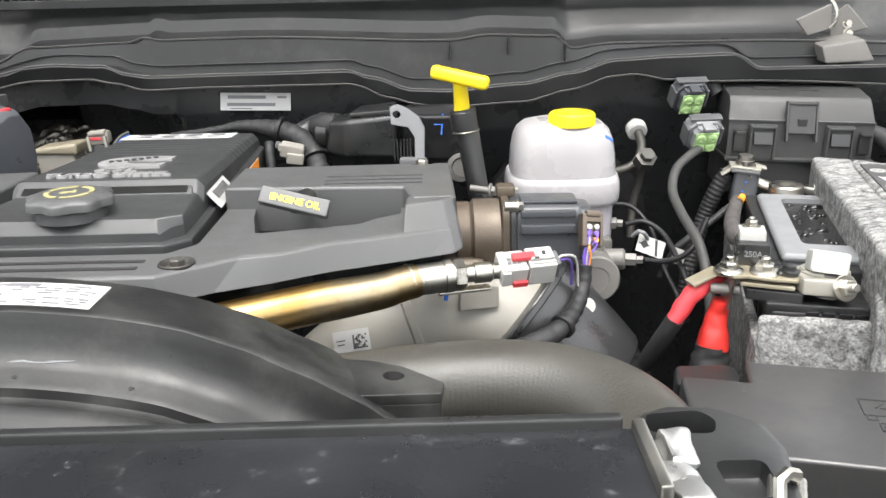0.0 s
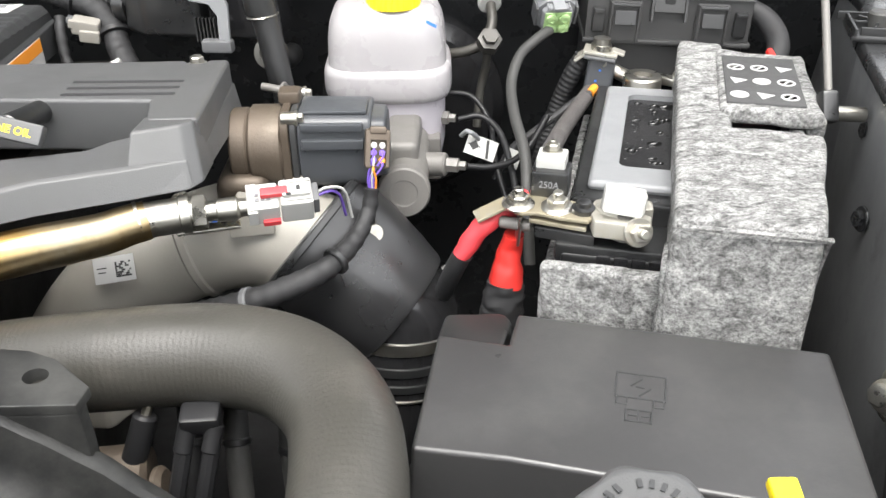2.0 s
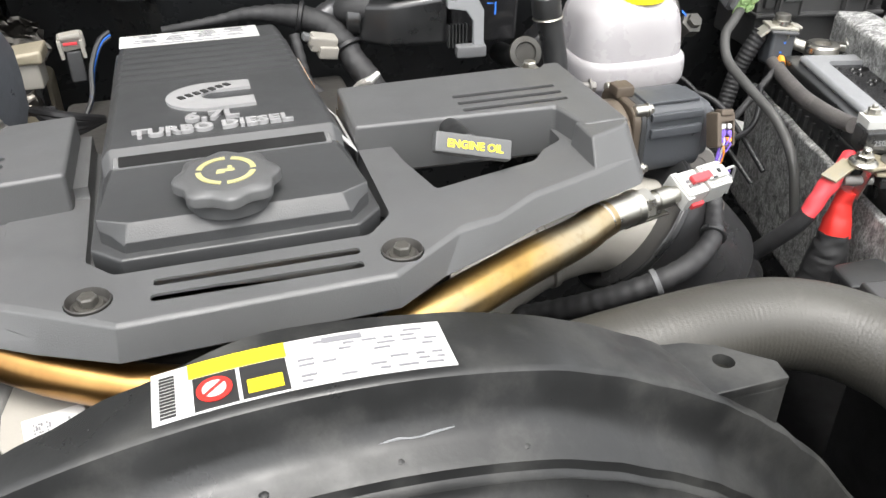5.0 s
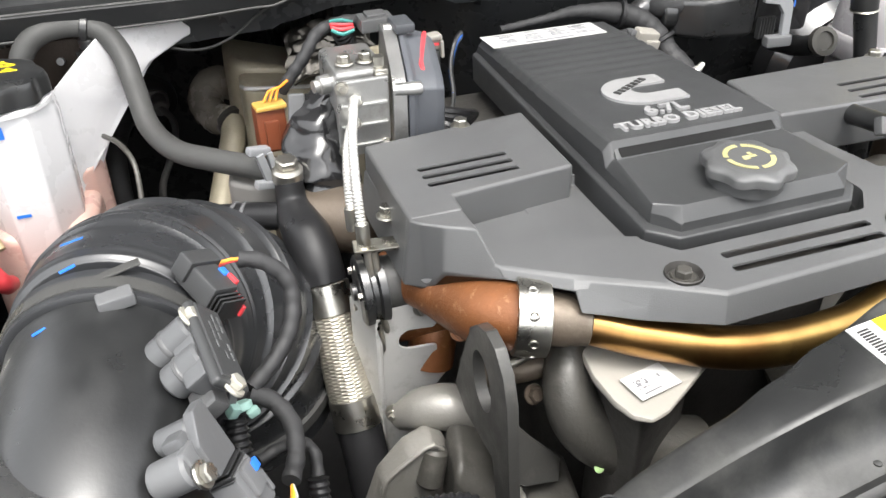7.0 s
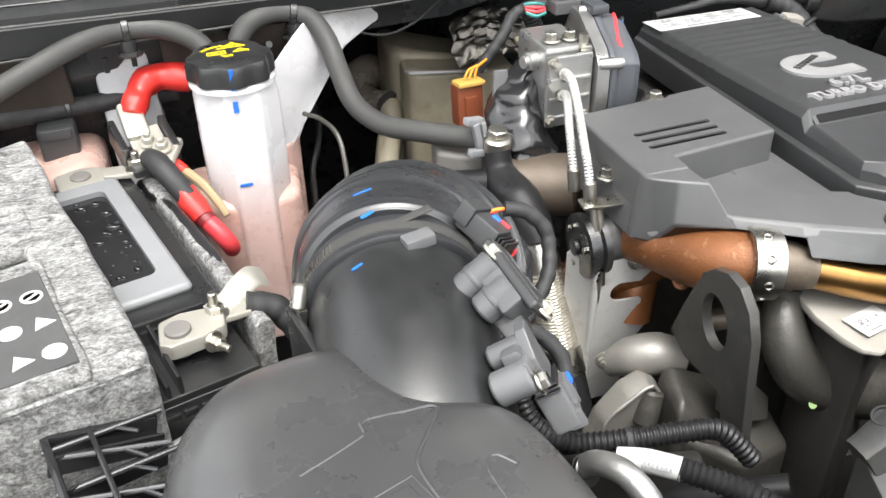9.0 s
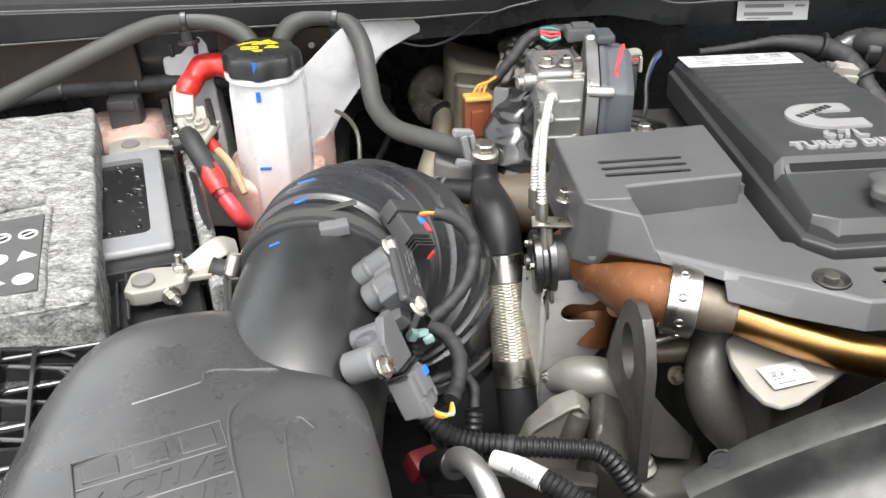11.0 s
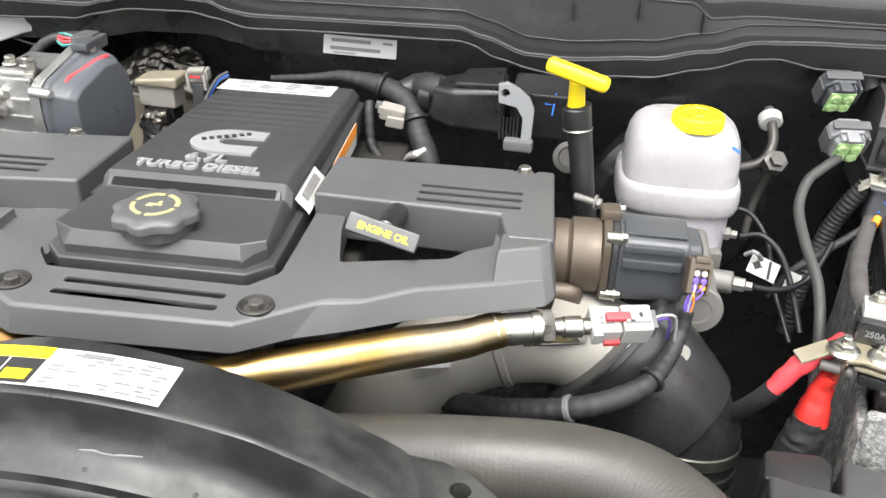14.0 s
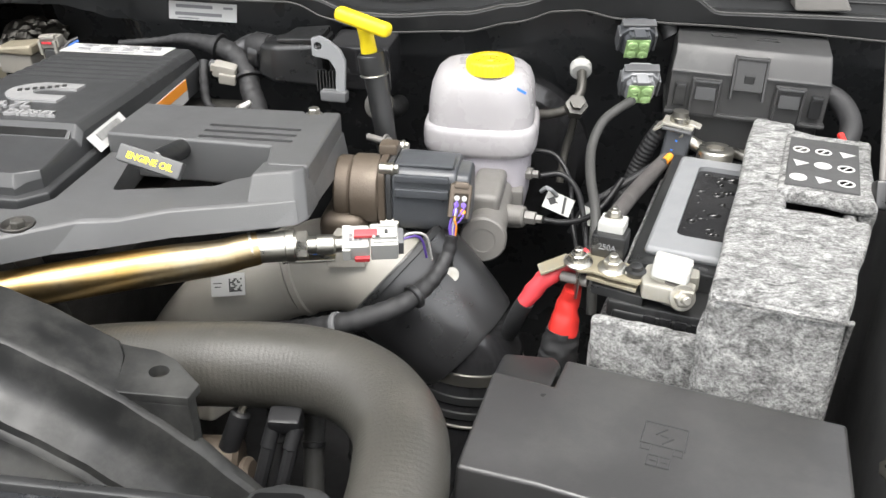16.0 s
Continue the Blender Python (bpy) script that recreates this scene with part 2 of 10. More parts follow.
def gold_material():
    """Heat-tinted stainless tube: straw gold with brown and grey clouds."""
    m = bpy.data.materials.new("heat_tinted_stainless")
    m.use_nodes = True
    n, l = m.node_tree.nodes, m.node_tree.links
    b = n["Principled BSDF"]
    co = n.new("ShaderNodeTexCoord")
    a = n.new("ShaderNodeTexNoise")
    a.inputs["Scale"].default_value, a.inputs["Detail"].default_value = 9, 5
    l.new(co.outputs["Object"], a.inputs["Vector"])
    ramp = n.new("ShaderNodeValToRGB")
    e = ramp.color_ramp.elements
    e[0].position, e[0].color = 0.32, (0.22, 0.115, 0.04, 1)
    e[1].position, e[1].color = 0.72, (0.42, 0.36, 0.25, 1)
    mid = e.new(0.5)
    mid.color = (0.45, 0.29, 0.1, 1)
    l.new(a.outputs["Fac"], ramp.inputs[0])
    # browned towards the hot end
    axes = n.new("ShaderNodeSeparateXYZ")
    l.new(co.outputs["Object"], axes.inputs[0])
    hot = n.new("ShaderNodeMapRange")
    for k, v in enumerate((-0.26, -0.08, 0.85, 0.0)):
        hot.inputs[k + 1].default_value = v
    l.new(axes.outputs[0], hot.inputs[0])
    specks = n.new("ShaderNodeTexNoise")
    specks.inputs["Scale"].default_value, specks.inputs["Detail"].default_value = 140, 6
    l.new(co.outputs["Object"], specks.inputs["Vector"])
    dirt = n.new("ShaderNodeMapRange")
    for k, v in enumerate((0.52, 0.8, 0.0, 0.4)):
        dirt.inputs[k + 1].default_value = v
    l.new(specks.outputs["Fac"], dirt.inputs[0])
    shade = ramp.outputs[0]
    for fac, tint in ((hot.outputs[0], (0.26, 0.115, 0.04, 1)), (dirt.outputs[0], (0.2, 0.12, 0.05, 1))):
        x = n.new("ShaderNodeMix")
        x.data_type = "RGBA"
        l.new(fac, x.inputs[0])
        l.new(shade, x.inputs[6])
        x.inputs[7].default_value = tint
        shade = x.outputs[2]
    l.new(shade, b.inputs["Base Color"])
    b.inputs["Metallic"].default_value, b.inputs["Roughness"].default_value = 1.0, 0.33
    bp = n.new("ShaderNodeBump")
    bp.inputs["Strength"].default_value, bp.inputs["Distance"].default_value = 0.1, 0.001
    l.new(a.outputs["Fac"], bp.inputs["Height"])
    l.new(bp.outputs[0], b.inputs["Normal"])
    return m


def coolant_plastic(name):
    """Milky plastic, pink where the coolant stands behind it."""
    m = material(name, (0.6, 0.595, 0.6), 0.28, var=0.04, bump=0.04, subsurface=0.5)
    n, l = m.node_tree.nodes, m.node_tree.links
    b = n["Principled BSDF"]
    milky = b.inputs["Base Color"].links[0].from_socket
    co, axes, level, x = n.new("ShaderNodeTexCoord"), n.new("ShaderNodeSeparateXYZ"), n.new("ShaderNodeMapRange"), n.new("ShaderNodeMix")
    l.new(co.outputs["Object"], axes.inputs[0])
    for k, v in enumerate((0.17, 0.255, 1.0, 0.0)):
        level.inputs[k + 1].default_value = v
    l.new(axes.outputs[2], level.inputs[0])
    x.data_type = "RGBA"
    l.new(level.outputs[0], x.inputs[0])
    l.new(milky, x.inputs[6])
    x.inputs[7].default_value = (0.58, 0.42, 0.38, 1)
    l.new(x.outputs[2], b.inputs["Base Color"])
    return m


M["felt"], M["gold"], M["coolant"] = felt_material(), gold_material(), coolant_plastic("coolant_bottle_plastic")

# ---- building blocks ----
ORIGIN = {}


def thing(name, at, label, category, group="", kind=""):
    """A top-level thing: an empty at its base, whose parts are built in world places."""
    ob = new(name)
    ob.empty_display_size = 0.02
    ob.location = at
    ORIGIN[ob] = Vector(at)
    return tagged(ob, label, category, group, kind)


def mesh_of(bm, name, mat, smooth=35, at=None):
    if at is not None:
        bmesh.ops.translate(bm, verts=bm.verts, vec=-Vector(at))
    bmesh.ops.recalc_face_normals(bm, faces=bm.faces)
    me = bpy.data.meshes.new(name)
    bm.to_mesh(me)
    bm.free()
    me.materials.append(M[mat] if isinstance(mat, str) else mat)
    if smooth:
        me.polygons.foreach_set("use_smooth", [True] * len(me.polygons))
        me.set_sharp_from_angle(angle=radians(smooth))
    return me


def even(ob):
    """Flat faces keep one shade beside their rounded edges."""
    wn_ = ob.modifiers.new("even_normals", "WEIGHTED_NORMAL")
    wn_.keep_sharp = True


def part(name, bm, mat, parent, label="", smooth=35):
    at = ORIGIN[parent]
    ob = new(name, mesh_of(bm, name, mat, smooth, at))
    ob.parent = parent
    if smooth:
        even(ob)
    ORIGIN[ob] = at
    return tagged(ob, label)


def solo(name, bm, mat, label, category, group="", kind="", smooth=35):
    """A thing, or a piece of the setting, that is one mesh."""
    lo = Vector([min(v.co[k] for v in bm.verts) for k in range(3)])
    hi = Vector([max(v.co[k] for v in bm.verts) for k in range(3)])
    at = Vector(((lo.x + hi.x) / 2, (lo.y + hi.y) / 2, lo.z))
    ob = new(name, mesh_of(bm, name, mat, smooth, at))
    ob.location = at
    if smooth:
        even(ob)
    ORIGIN[ob] = at
    return tagged(ob, label, category, group, kind)


def join(*bms):
    """One bmesh out of several."""
    out = bmesh.new()
    for b in bms:
        me = bpy.data.meshes.new("tmp")
        b.to_mesh(me)
        b.free()
        out.from_mesh(me)
        bpy.data.meshes.remove(me)
    return out


def moved(bm, m):
    bmesh.ops.transform(bm, matrix=m, verts=bm.verts)
    return bm


def bevelled(bm, r, seg=2, angle=30):
    bmesh.ops.recalc_face_normals(bm, faces=bm.faces)
    edges = [e for e in bm.edges if len(e.link_faces) == 2 and e.calc_face_angle(0) > radians(angle)]
    if r > 0:
        bmesh.ops.bevel(bm, geom=edges, offset=r, segments=seg, affect="EDGES", profile=0.5, clamp_overlap=True)
    return bm


def box(c, s, r=0.002, rot=(0, 0, 0), seg=2, taper=1.0):
    """A block with rounded edges; taper: the top's size over the bottom's."""
    bm = bmesh.new()
    bmesh.ops.create_cube(bm, size=1)
    for v in bm.verts:
        k = taper if v.co.z > 0 else 1
        v.co = Vector((v.co.x * s[0] * k, v.co.y * s[1] * k, v.co.z * s[2]))
    bevelled(bm, r, seg)
    return moved(bm, pose(*c, *rot))


def prism(poly, z0, z1, r=0.002, seg=2, inset=0.0):
    """A block over a plan outline; inset: how far the top draws in."""
    bm = bmesh.new()
    n = len(poly)
    cx, cy = sum(p[0] for p in poly) / n, sum(p[1] for p in poly) / n
    zt = z1 if callable(z1) else (lambda x, y: z1)
    lo = [bm.verts.new((p[0], p[1], z0)) for p in poly]
    hi = []
    for p in poly:
        d = math.hypot(p[0] - cx, p[1] - cy) or 1
        x, y = p[0] - (p[0] - cx) / d * inset, p[1] - (p[1] - cy) / d * inset
        hi.append(bm.verts.new((x, y, zt(x, y))))
    bm.faces.new(lo[::-1])
    bm.faces.new(hi)
    for i in range(n):
        bm.faces.new((lo[i], lo[(i + 1) % n], hi[(i + 1) % n], hi[i]))
    return bevelled(bm, r, seg)


def loft(rings, caps=True):
    """Rings of as many points each, joined in order."""
    bm = bmesh.new()
    vs = [[bm.verts.new(p) for p in ring] for ring in rings]
    n = len(vs[0])
    for a, b in zip(vs, vs[1:]):
        for i in range(n):
            bm.faces.new((a[i], a[(i + 1) % n], b[(i + 1) % n], b[i]))
    if caps:
        bm.faces.new(vs[0][::-1])
        bm.faces.new(vs[-1])
    return bm


def lathe(profile, c, axis=(0, 0, 1), seg=32, lobes=0, lobe=0.0, sx=1.0, sy=1.0):
    """Turned round an axis: profile rows of radius, height and, if lobed, how much."""
    rings = []
    for row in profile:
        r, h = row[0], row[1]
        w = row[2] if len(row) > 2 else 0
        ring = []
        for i in range(seg):
            a = 2 * math.pi * i / seg
            k = r * (1 + w * lobe * math.cos(lobes * a)) if lobes else r
            ring.append((k * math.cos(a) * sx, k * math.sin(a) * sy, h))
        rings.append(ring)
    bm = loft(rings)
    q = Vector((0, 0, 1)).rotation_difference(Vector(axis).normalized())
    return moved(bm, Matrix.Translation(c) @ q.to_matrix().to_4x4())


def rod(a, b, r, seg=16, bevel=0.0, r2=None):
    a, b = Vector(a), Vector(b)
    h = (b - a).length
    r2 = r if r2 is None else r2
    e = min(bevel, h / 3, r * 0.6)
    prof = [(r - e, 0), (r, e), (r2, h - e), (r2 - e, h)] if e else [(r, 0), (r2, h)]
    return lathe(prof, a, b - a, seg)


def spline(points, step):
    """Evenly spaced places along a smooth line through the points."""
    p = [Vector(q) for q in points]
    p = [p[0] * 2 - p[1]] + p + [p[-1] * 2 - p[-2]]
    dense = []
    for i in range(1, len(p) - 2):
        for k in range(24):
            t = k / 24
            dense.append(0.5 * (2 * p[i] + (p[i + 1] - p[i - 1]) * t + (2 * p[i - 1] - 5 * p[i] + 4 * p[i + 1] - p[i + 2]) * t * t
                         + (3 * p[i] - p[i - 1] - 3 * p[i + 1] + p[i + 2]) * t ** 3))
    dense.append(p[-2])
    length = [0]
    for a, b in zip(dense, dense[1:]):
        length.append(length[-1] + (b - a).length)
    n = max(2, round(length[-1] / step))
    out, j = [], 0
    for k in range(n + 1):
        s = length[-1] * k / n
        while j < len(length) - 2 and length[j + 1] < s:
            j += 1
        f = (s - length[j]) / max(1e-9, length[j + 1] - length[j])
        out.append(dense[j].lerp(dense[j + 1], min(1, max(0, f))))
    return out, length[-1]


def tube(points, r, seg=12, step=0.006, pitch=0.0, depth=0.0, squash=(1, 1)):
    """A hose along a smooth line. r: radius or a list of radii spread along it; pitch and depth: corrugations."""
    line, length = spline(points, step if not pitch else pitch / 6)
    radii = r if isinstance(r, (list, tuple)) else [r, r]
    rings, t_old, u = [], None, None
    for i, c in enumerate(line):
        t = (line[min(i + 1, len(line) - 1)] - line[max(i - 1, 0)]).normalized()
        if u is None:
            u = t.orthogonal().normalized()
        else:
            u = (u - t * u.dot(t)).normalized()
        w = t.cross(u)
        f = i / (len(line) - 1)
        k = f * (len(radii) - 1)
        a = min(int(k), len(radii) - 2)
        rad = radii[a] + (radii[a + 1] - radii[a]) * (k - a)
        if pitch:
            rad += depth * math.cos(2 * math.pi * f * length / pitch)
        rings.append([c + (u * math.cos(2 * math.pi * s / seg) * squash[0] + w * math.sin(2 * math.pi * s / seg) * squash[1]) * rad for s in range(seg)])
    return loft(rings)


def hexbolt(c, axis, r=0.006, h=0.006, washer=True, stud=0.0):
    """A hexagon head on its washer."""
    bits = [lathe([(r * 0.9, 0.001), (r, 0.0016), (r, h - 0.001), (r * 0.85, h)], c, axis, 6)]
    if washer:
        bits.append(lathe([(r * 1.45, -0.001), (r * 1.5, 0.0), (r * 1.4, 0.0012)], c, axis, 20))
    if stud:
        bits.append(lathe([(r * 0.5, h - 0.0005), (r * 0.5, h + stud - 0.001), (r * 0.38, h + stud)], c, axis, 12))
    return join(*bits)


def lettering(words, size, depth=0.0006, spacing=1.0, shear=0.0, bold=0.0):
    """Letters in Blender's own font, centred, flat in x and y, as a bmesh."""
    cu = bpy.data.curves.new("letters", "FONT")
    cu.body, cu.size, cu.extrude, cu.align_x, cu.align_y = words, size, depth, "CENTER", "CENTER"
    cu.space_character, cu.shear, cu.offset = spacing, shear, bold
    cu.resolution_u = 3
    ob = bpy.data.objects.new("letters", cu)
    me = ob.to_mesh()
    bm = bmesh.new()
    bm.from_mesh(me)
    ob.to_mesh_clear()
    bpy.data.objects.remove(ob)
    bpy.data.curves.remove(cu)
    return bm


def carve(bm, cutters):
    """The body with the cutters' shapes taken out of it."""
    bodies = []
    for k, b in enumerate((bm, join(*cutters))):
        bmesh.ops.recalc_face_normals(b, faces=b.faces)
        me = bpy.data.meshes.new("tmp")
        b.to_mesh(me)
        b.free()
        bodies.append(new("tmp", me))
    mod = bodies[0].modifiers.new("cut", "BOOLEAN")
    mod.operation, mod.object, mod.solver, mod.use_self = "DIFFERENCE", bodies[1], "EXACT", True
    bpy.context.view_layer.update()
    out = bmesh.new()
    me = bodies[0].evaluated_get(bpy.context.evaluated_depsgraph_get()).to_mesh()
    out.from_mesh(me)
    for o in bodies:
        data = o.data
        bpy.data.objects.remove(o)
        bpy.data.meshes.remove(data)
    return out


def frame_at(o, ahead, up=(0, 0, 1)):
    """A frame with x along 'ahead' and z near 'up'."""
    x = Vector(ahead).normalized()
    y = Vector(up).cross(x).normalized()
    z = x.cross(y)
    return Matrix((x, y, z)).transposed().to_4x4(), Matrix.Translation(o)


def decal(o, ahead, up, w, h, d=0.0006, r=0.0):
    """A thin sheet centred at o, w along 'ahead', facing 'up'."""
    rot, tr = frame_at(o, ahead, up)
    return moved(box((0, 0, d / 2), (w, h, d), r), tr @ rot)


def on_sheet(o, ahead, up, bits):
    """Small flat pieces laid on a sheet: rows of x, y, width, height, and a turn."""
    rot, tr = frame_at(o, ahead, up)
    return join(*[moved(box((b[0], b[1], 0.0008), (b[2], b[3], 0.0006), 0, (0, 0, b[4] if len(b) > 4 else 0)), tr @ rot) for b in bits])

# ---- the setting ----
def slab_strip(xs, section):
    """A long panel across the bay: at each x a section of y and z."""
    bm = bmesh.new()
    rows = [[bm.verts.new((x, y, z)) for y, z in section(x)] for x in xs]
    for a, b in zip(rows, rows[1:]):
        n = len(a)
        for i in range(n):
            bm.faces.new((a[i], a[(i + 1) % n], b[(i + 1) % n], b[i]))
    bm.faces.new(rows[0][::-1])
    bm.faces.new(rows[-1])
    return bm


def along(table, x):
    """A value read off a table of places, eased between them."""
    for (a, va), (b, vb) in zip(table, table[1:]):
        if x <= b:
            f = min(1, max(0, (x - a) / (b - a)))
            f = f * f * (3 - 2 * f)
            return va + (vb - va) * f
    return table[-1][1]


LIP = [(-1.1, 1.392), (-0.583, 1.39), (-0.287, 1.389), (-0.257, 1.396), (-0.223, 1.405), (-0.19, 1.407), (-0.121, 1.404), (-0.092, 1.393), (-0.066, 1.389), (0.071, 1.39), (0.2, 1.391), (0.23, 1.381), (0.285, 1.364), (0.331, 1.362), (0.43, 1.369), (0.496, 1.382), (0.555, 1.397), (0.63, 1.4), (0.708, 1.401), (0.747, 1.381), (0.86, 1.381), (1.1, 1.378)]
LOW = [(-1.1, 1.345), (-0.42, 1.362), (-0.3, 1.366), (-0.287, 1.372), (-0.22, 1.383), (-0.146, 1.384), (-0.101, 1.376), (-0.072, 1.368), (0.016, 1.37), (0.205, 1.37), (0.246, 1.353), (0.28, 1.343), (0.32, 1.336), (0.43, 1.341), (0.498, 1.356), (0.551, 1.372), (0.584, 1.374), (0.618, 1.366), (0.7, 1.362), (1.1, 1.345)]
TOP = [(-1.1, 1.405), (-0.28, 1.407), (-0.243, 1.425), (-0.092, 1.429), (-0.076, 1.436), (-0.06, 1.431), (0.062, 1.432), (0.338, 1.422), (0.385, 1.428), (0.485, 1.424), (0.5, 1.408), (0.56, 1.413), (0.72, 1.412), (1.1, 1.40)]
XS = [-1.06 + 0.01 * i for i in range(213)]

RAIL_X = [(0.2, 0.80), (0.62, 0.85), (0.765, 0.884), (1.008, 0.944), (1.117, 0.998), (1.32, 1.03)]

solo("wall_south", prism([(-0.8, 0.12), (0.8, 0.12), (0.8, 0.185), (-0.8, 0.185)], 0.0, 1.2, 0.01), "paint", "black front panel of the truck below the bonnet opening", "wall", kind="structure")
ground = solo("ground", prism([(-150, -150), (150, -150), (150, 150), (-150, 150)], -0.3, 0.0, 0), "asphalt", "wet dark asphalt yard under the truck", "ground", kind="structure")
# closing sheet; the darkness under the engine is painted into it
solo("floor", prism([(-1.05, 0.2), (1.05, 0.2), (1.05, 1.75), (-1.05, 1.75)], 0.62, 0.66, 0), "dark", "dark sheet closing the bay below, its shade put into the colour", "floor", kind="structure")
RECESS = [(-1.1, 0.0), (-0.61, 0.0), (-0.57, 0.36), (-0.25, 0.36), (-0.215, 0.075), (-0.1, 0.075), (-0.03, 0.0), (1.1, 0.0)]   # hollow in the firewall behind the turbo
solo("wall_north", slab_strip(XS, lambda x: [(1.31 + along(RECESS, x) * 0.9, 0.0), (1.30 + along(RECESS, x) * 0.9, 1.1), (1.245 + along(RECESS, x) * 1.1, 1.26), (1.2255 + along(RECESS, x), along(LOW, x) - 0.045), (1.222, along(LOW, x) - 0.036), (1.222, along(LOW, x)), (1.38 + along(RECESS, x), along(LOW, x)), (1.42 + along(RECESS, x), 0.0)]),
     "paint", "glossy black painted firewall panel behind the engine", "wall", kind="structure")
solo("trim_cowl_lip", bevelled(slab_strip(XS, lambda x: [(1.187, along(LOW, x) + 0.003), (1.182, along(LIP, x) - 0.002), (1.187, along(LIP, x)), (1.235, along(LIP, x) - 0.006), (1.235, along(LOW, x) + 0.003)]), 0.0015, 1, 50),
     "cowl", "black moulded cowl lip with a bevelled edge", "trim", kind="structure")
solo("trim_cowl_shelf", slab_strip(XS, lambda x: [(1.226, along(LIP, x) - 0.012), (1.2325, along(TOP, x) - 0.002), (1.236, along(TOP, x)), (1.285, along(TOP, x) + 0.006), (1.29, along(TOP, x) + 0.022), (1.33, 1.47), (1.40, 1.475), (1.40, 1.36)]),
     "cowl", "black moulded cowl shelf with ribs", "trim", kind="structure")
for x in (0.335, 0.415, 0.492):
    solo("trim_cowl_rib", box((x, 1.227, along(TOP, x) - 0.014), (0.0025, 0.012, 0.022), 0.001), "cowl", "thin upright rib on the cowl shelf", "trim", kind="structure")
solo("trim_cowl_grille", join(*[box((-0.9 + 0.012 * i, 1.345, 1.482), (0.004, 0.07, 0.01), 0.0) for i in range(150)], box((0, 1.385, 1.482), (1.85, 0.012, 0.014), 0.001), box((0, 1.306, 1.478), (1.85, 0.006, 0.012), 0.001)),
     "cowl", "black cowl grille with narrow slats", "trim", kind="structure", smooth=0)
RAIL = [(0.80, 0.2), (0.85, 0.62), (0.884, 0.765), (0.944, 1.008), (0.998, 1.117), (1.03, 1.32)]
for side, name in ((-1, "wall_west"), (1, "wall_east")):
    def strip(d0, d1):
        poly = [(side * (x + d0), y) for x, y in RAIL] + [(side * (x + d1), y) for x, y in RAIL[::-1]]
        return poly if side < 0 else poly[::-1]
    solo(name, prism(strip(0.004, 0.06), 0.0, 1.296, 0.003), "inner", "dark grey painted inner wing panel of the engine bay", "wall", kind="structure")
    solo("trim_wing_rail", prism(strip(-0.004, 0.03), 1.298, 1.314, 0.005, 3), "paint", "black wing rail beside the bay", "trim", kind="structure")
    solo("trim_wing_seam", prism(strip(0.034, 0.05), 1.29, 1.309, 0.003), "handle", "grey sealed seam beside the wing", "trim", kind="structure")
    solo("trim_wing_panel", prism(strip(0.054, 0.3), 0.35, 1.328, 0.01, 3), "fender", "pale painted front wing of the truck", "trim", kind="structure")
    for y, z in ((0.83, 1.2), (0.91, 1.25), (0.70, 1.22)):
        x = along(RAIL_X, y)
        solo("trim_wing_bolt", hexbolt((side * (x + 0.004), y, z), (-side, 0, 0.1), 0.008, 0.006), "paint", "painted bolt head on the inner wing", "trim", kind="structure")
solo("ceiling", moved(box((0, 0, 0), (1.75, 1.35, 0.04), 0.01), Matrix.Translation((0, 1.42, 1.56)) @ pose(0, 0, 0, 114, 0, 0) @ Matrix.Translation((0, 0.69, 0))), "bonnet", "grey lined underside of the raised bonnet", "ceiling", kind="structure")

# thin tubes added to draw the highlights on the cowl's edges
EDGE_GLINTS = (("trim_cowl_glint", lambda x: along(LIP, x) - 0.001, 1.1845, 0.0019, "rubber2"), ("trim_cowl_glint", lambda x: along(LOW, x) + 0.002, 1.1865, 0.0015, "rubber2"), ("trim_cowl_glint", lambda x: along(TOP, x), 1.2325, 0.0017, "rubber2"), ("trim_cowl_glint", lambda x: along(LIP, x) + 0.008, 1.2265, 0.0015, "cowl"))
for name, z_of, y, r, mt in EDGE_GLINTS:
    solo(name, tube([(x, y, z_of(x)) for x in XS[::2]], r, 6, 0.01), mt, "thin line added for the highlight along the cowl edge", "trim", kind="structure")
# same kind of added line, for the bright arched edge of the firewall
solo("trim_cowl_glint", tube([(-0.432, 1.2185, 1.329), (-0.412, 1.2185, 1.324), (-0.393, 1.2185, 1.319), (-0.373, 1.2185, 1.319), (-0.353, 1.2185, 1.325), (-0.336, 1.2185, 1.334), (-0.316, 1.2185, 1.349), (-0.292, 1.2185, 1.362)], 0.0016, 6, 0.008), "rubber2", "thin grey line added for the lit edge arching beside the coolant bottle", "trim", kind="structure")

solo("trim_cowl_back", box((0, 1.418, 1.52), (2.0, 0.03, 0.14), 0.004), "cowl", "dark panel at the back of the cowl", "trim", kind="structure")

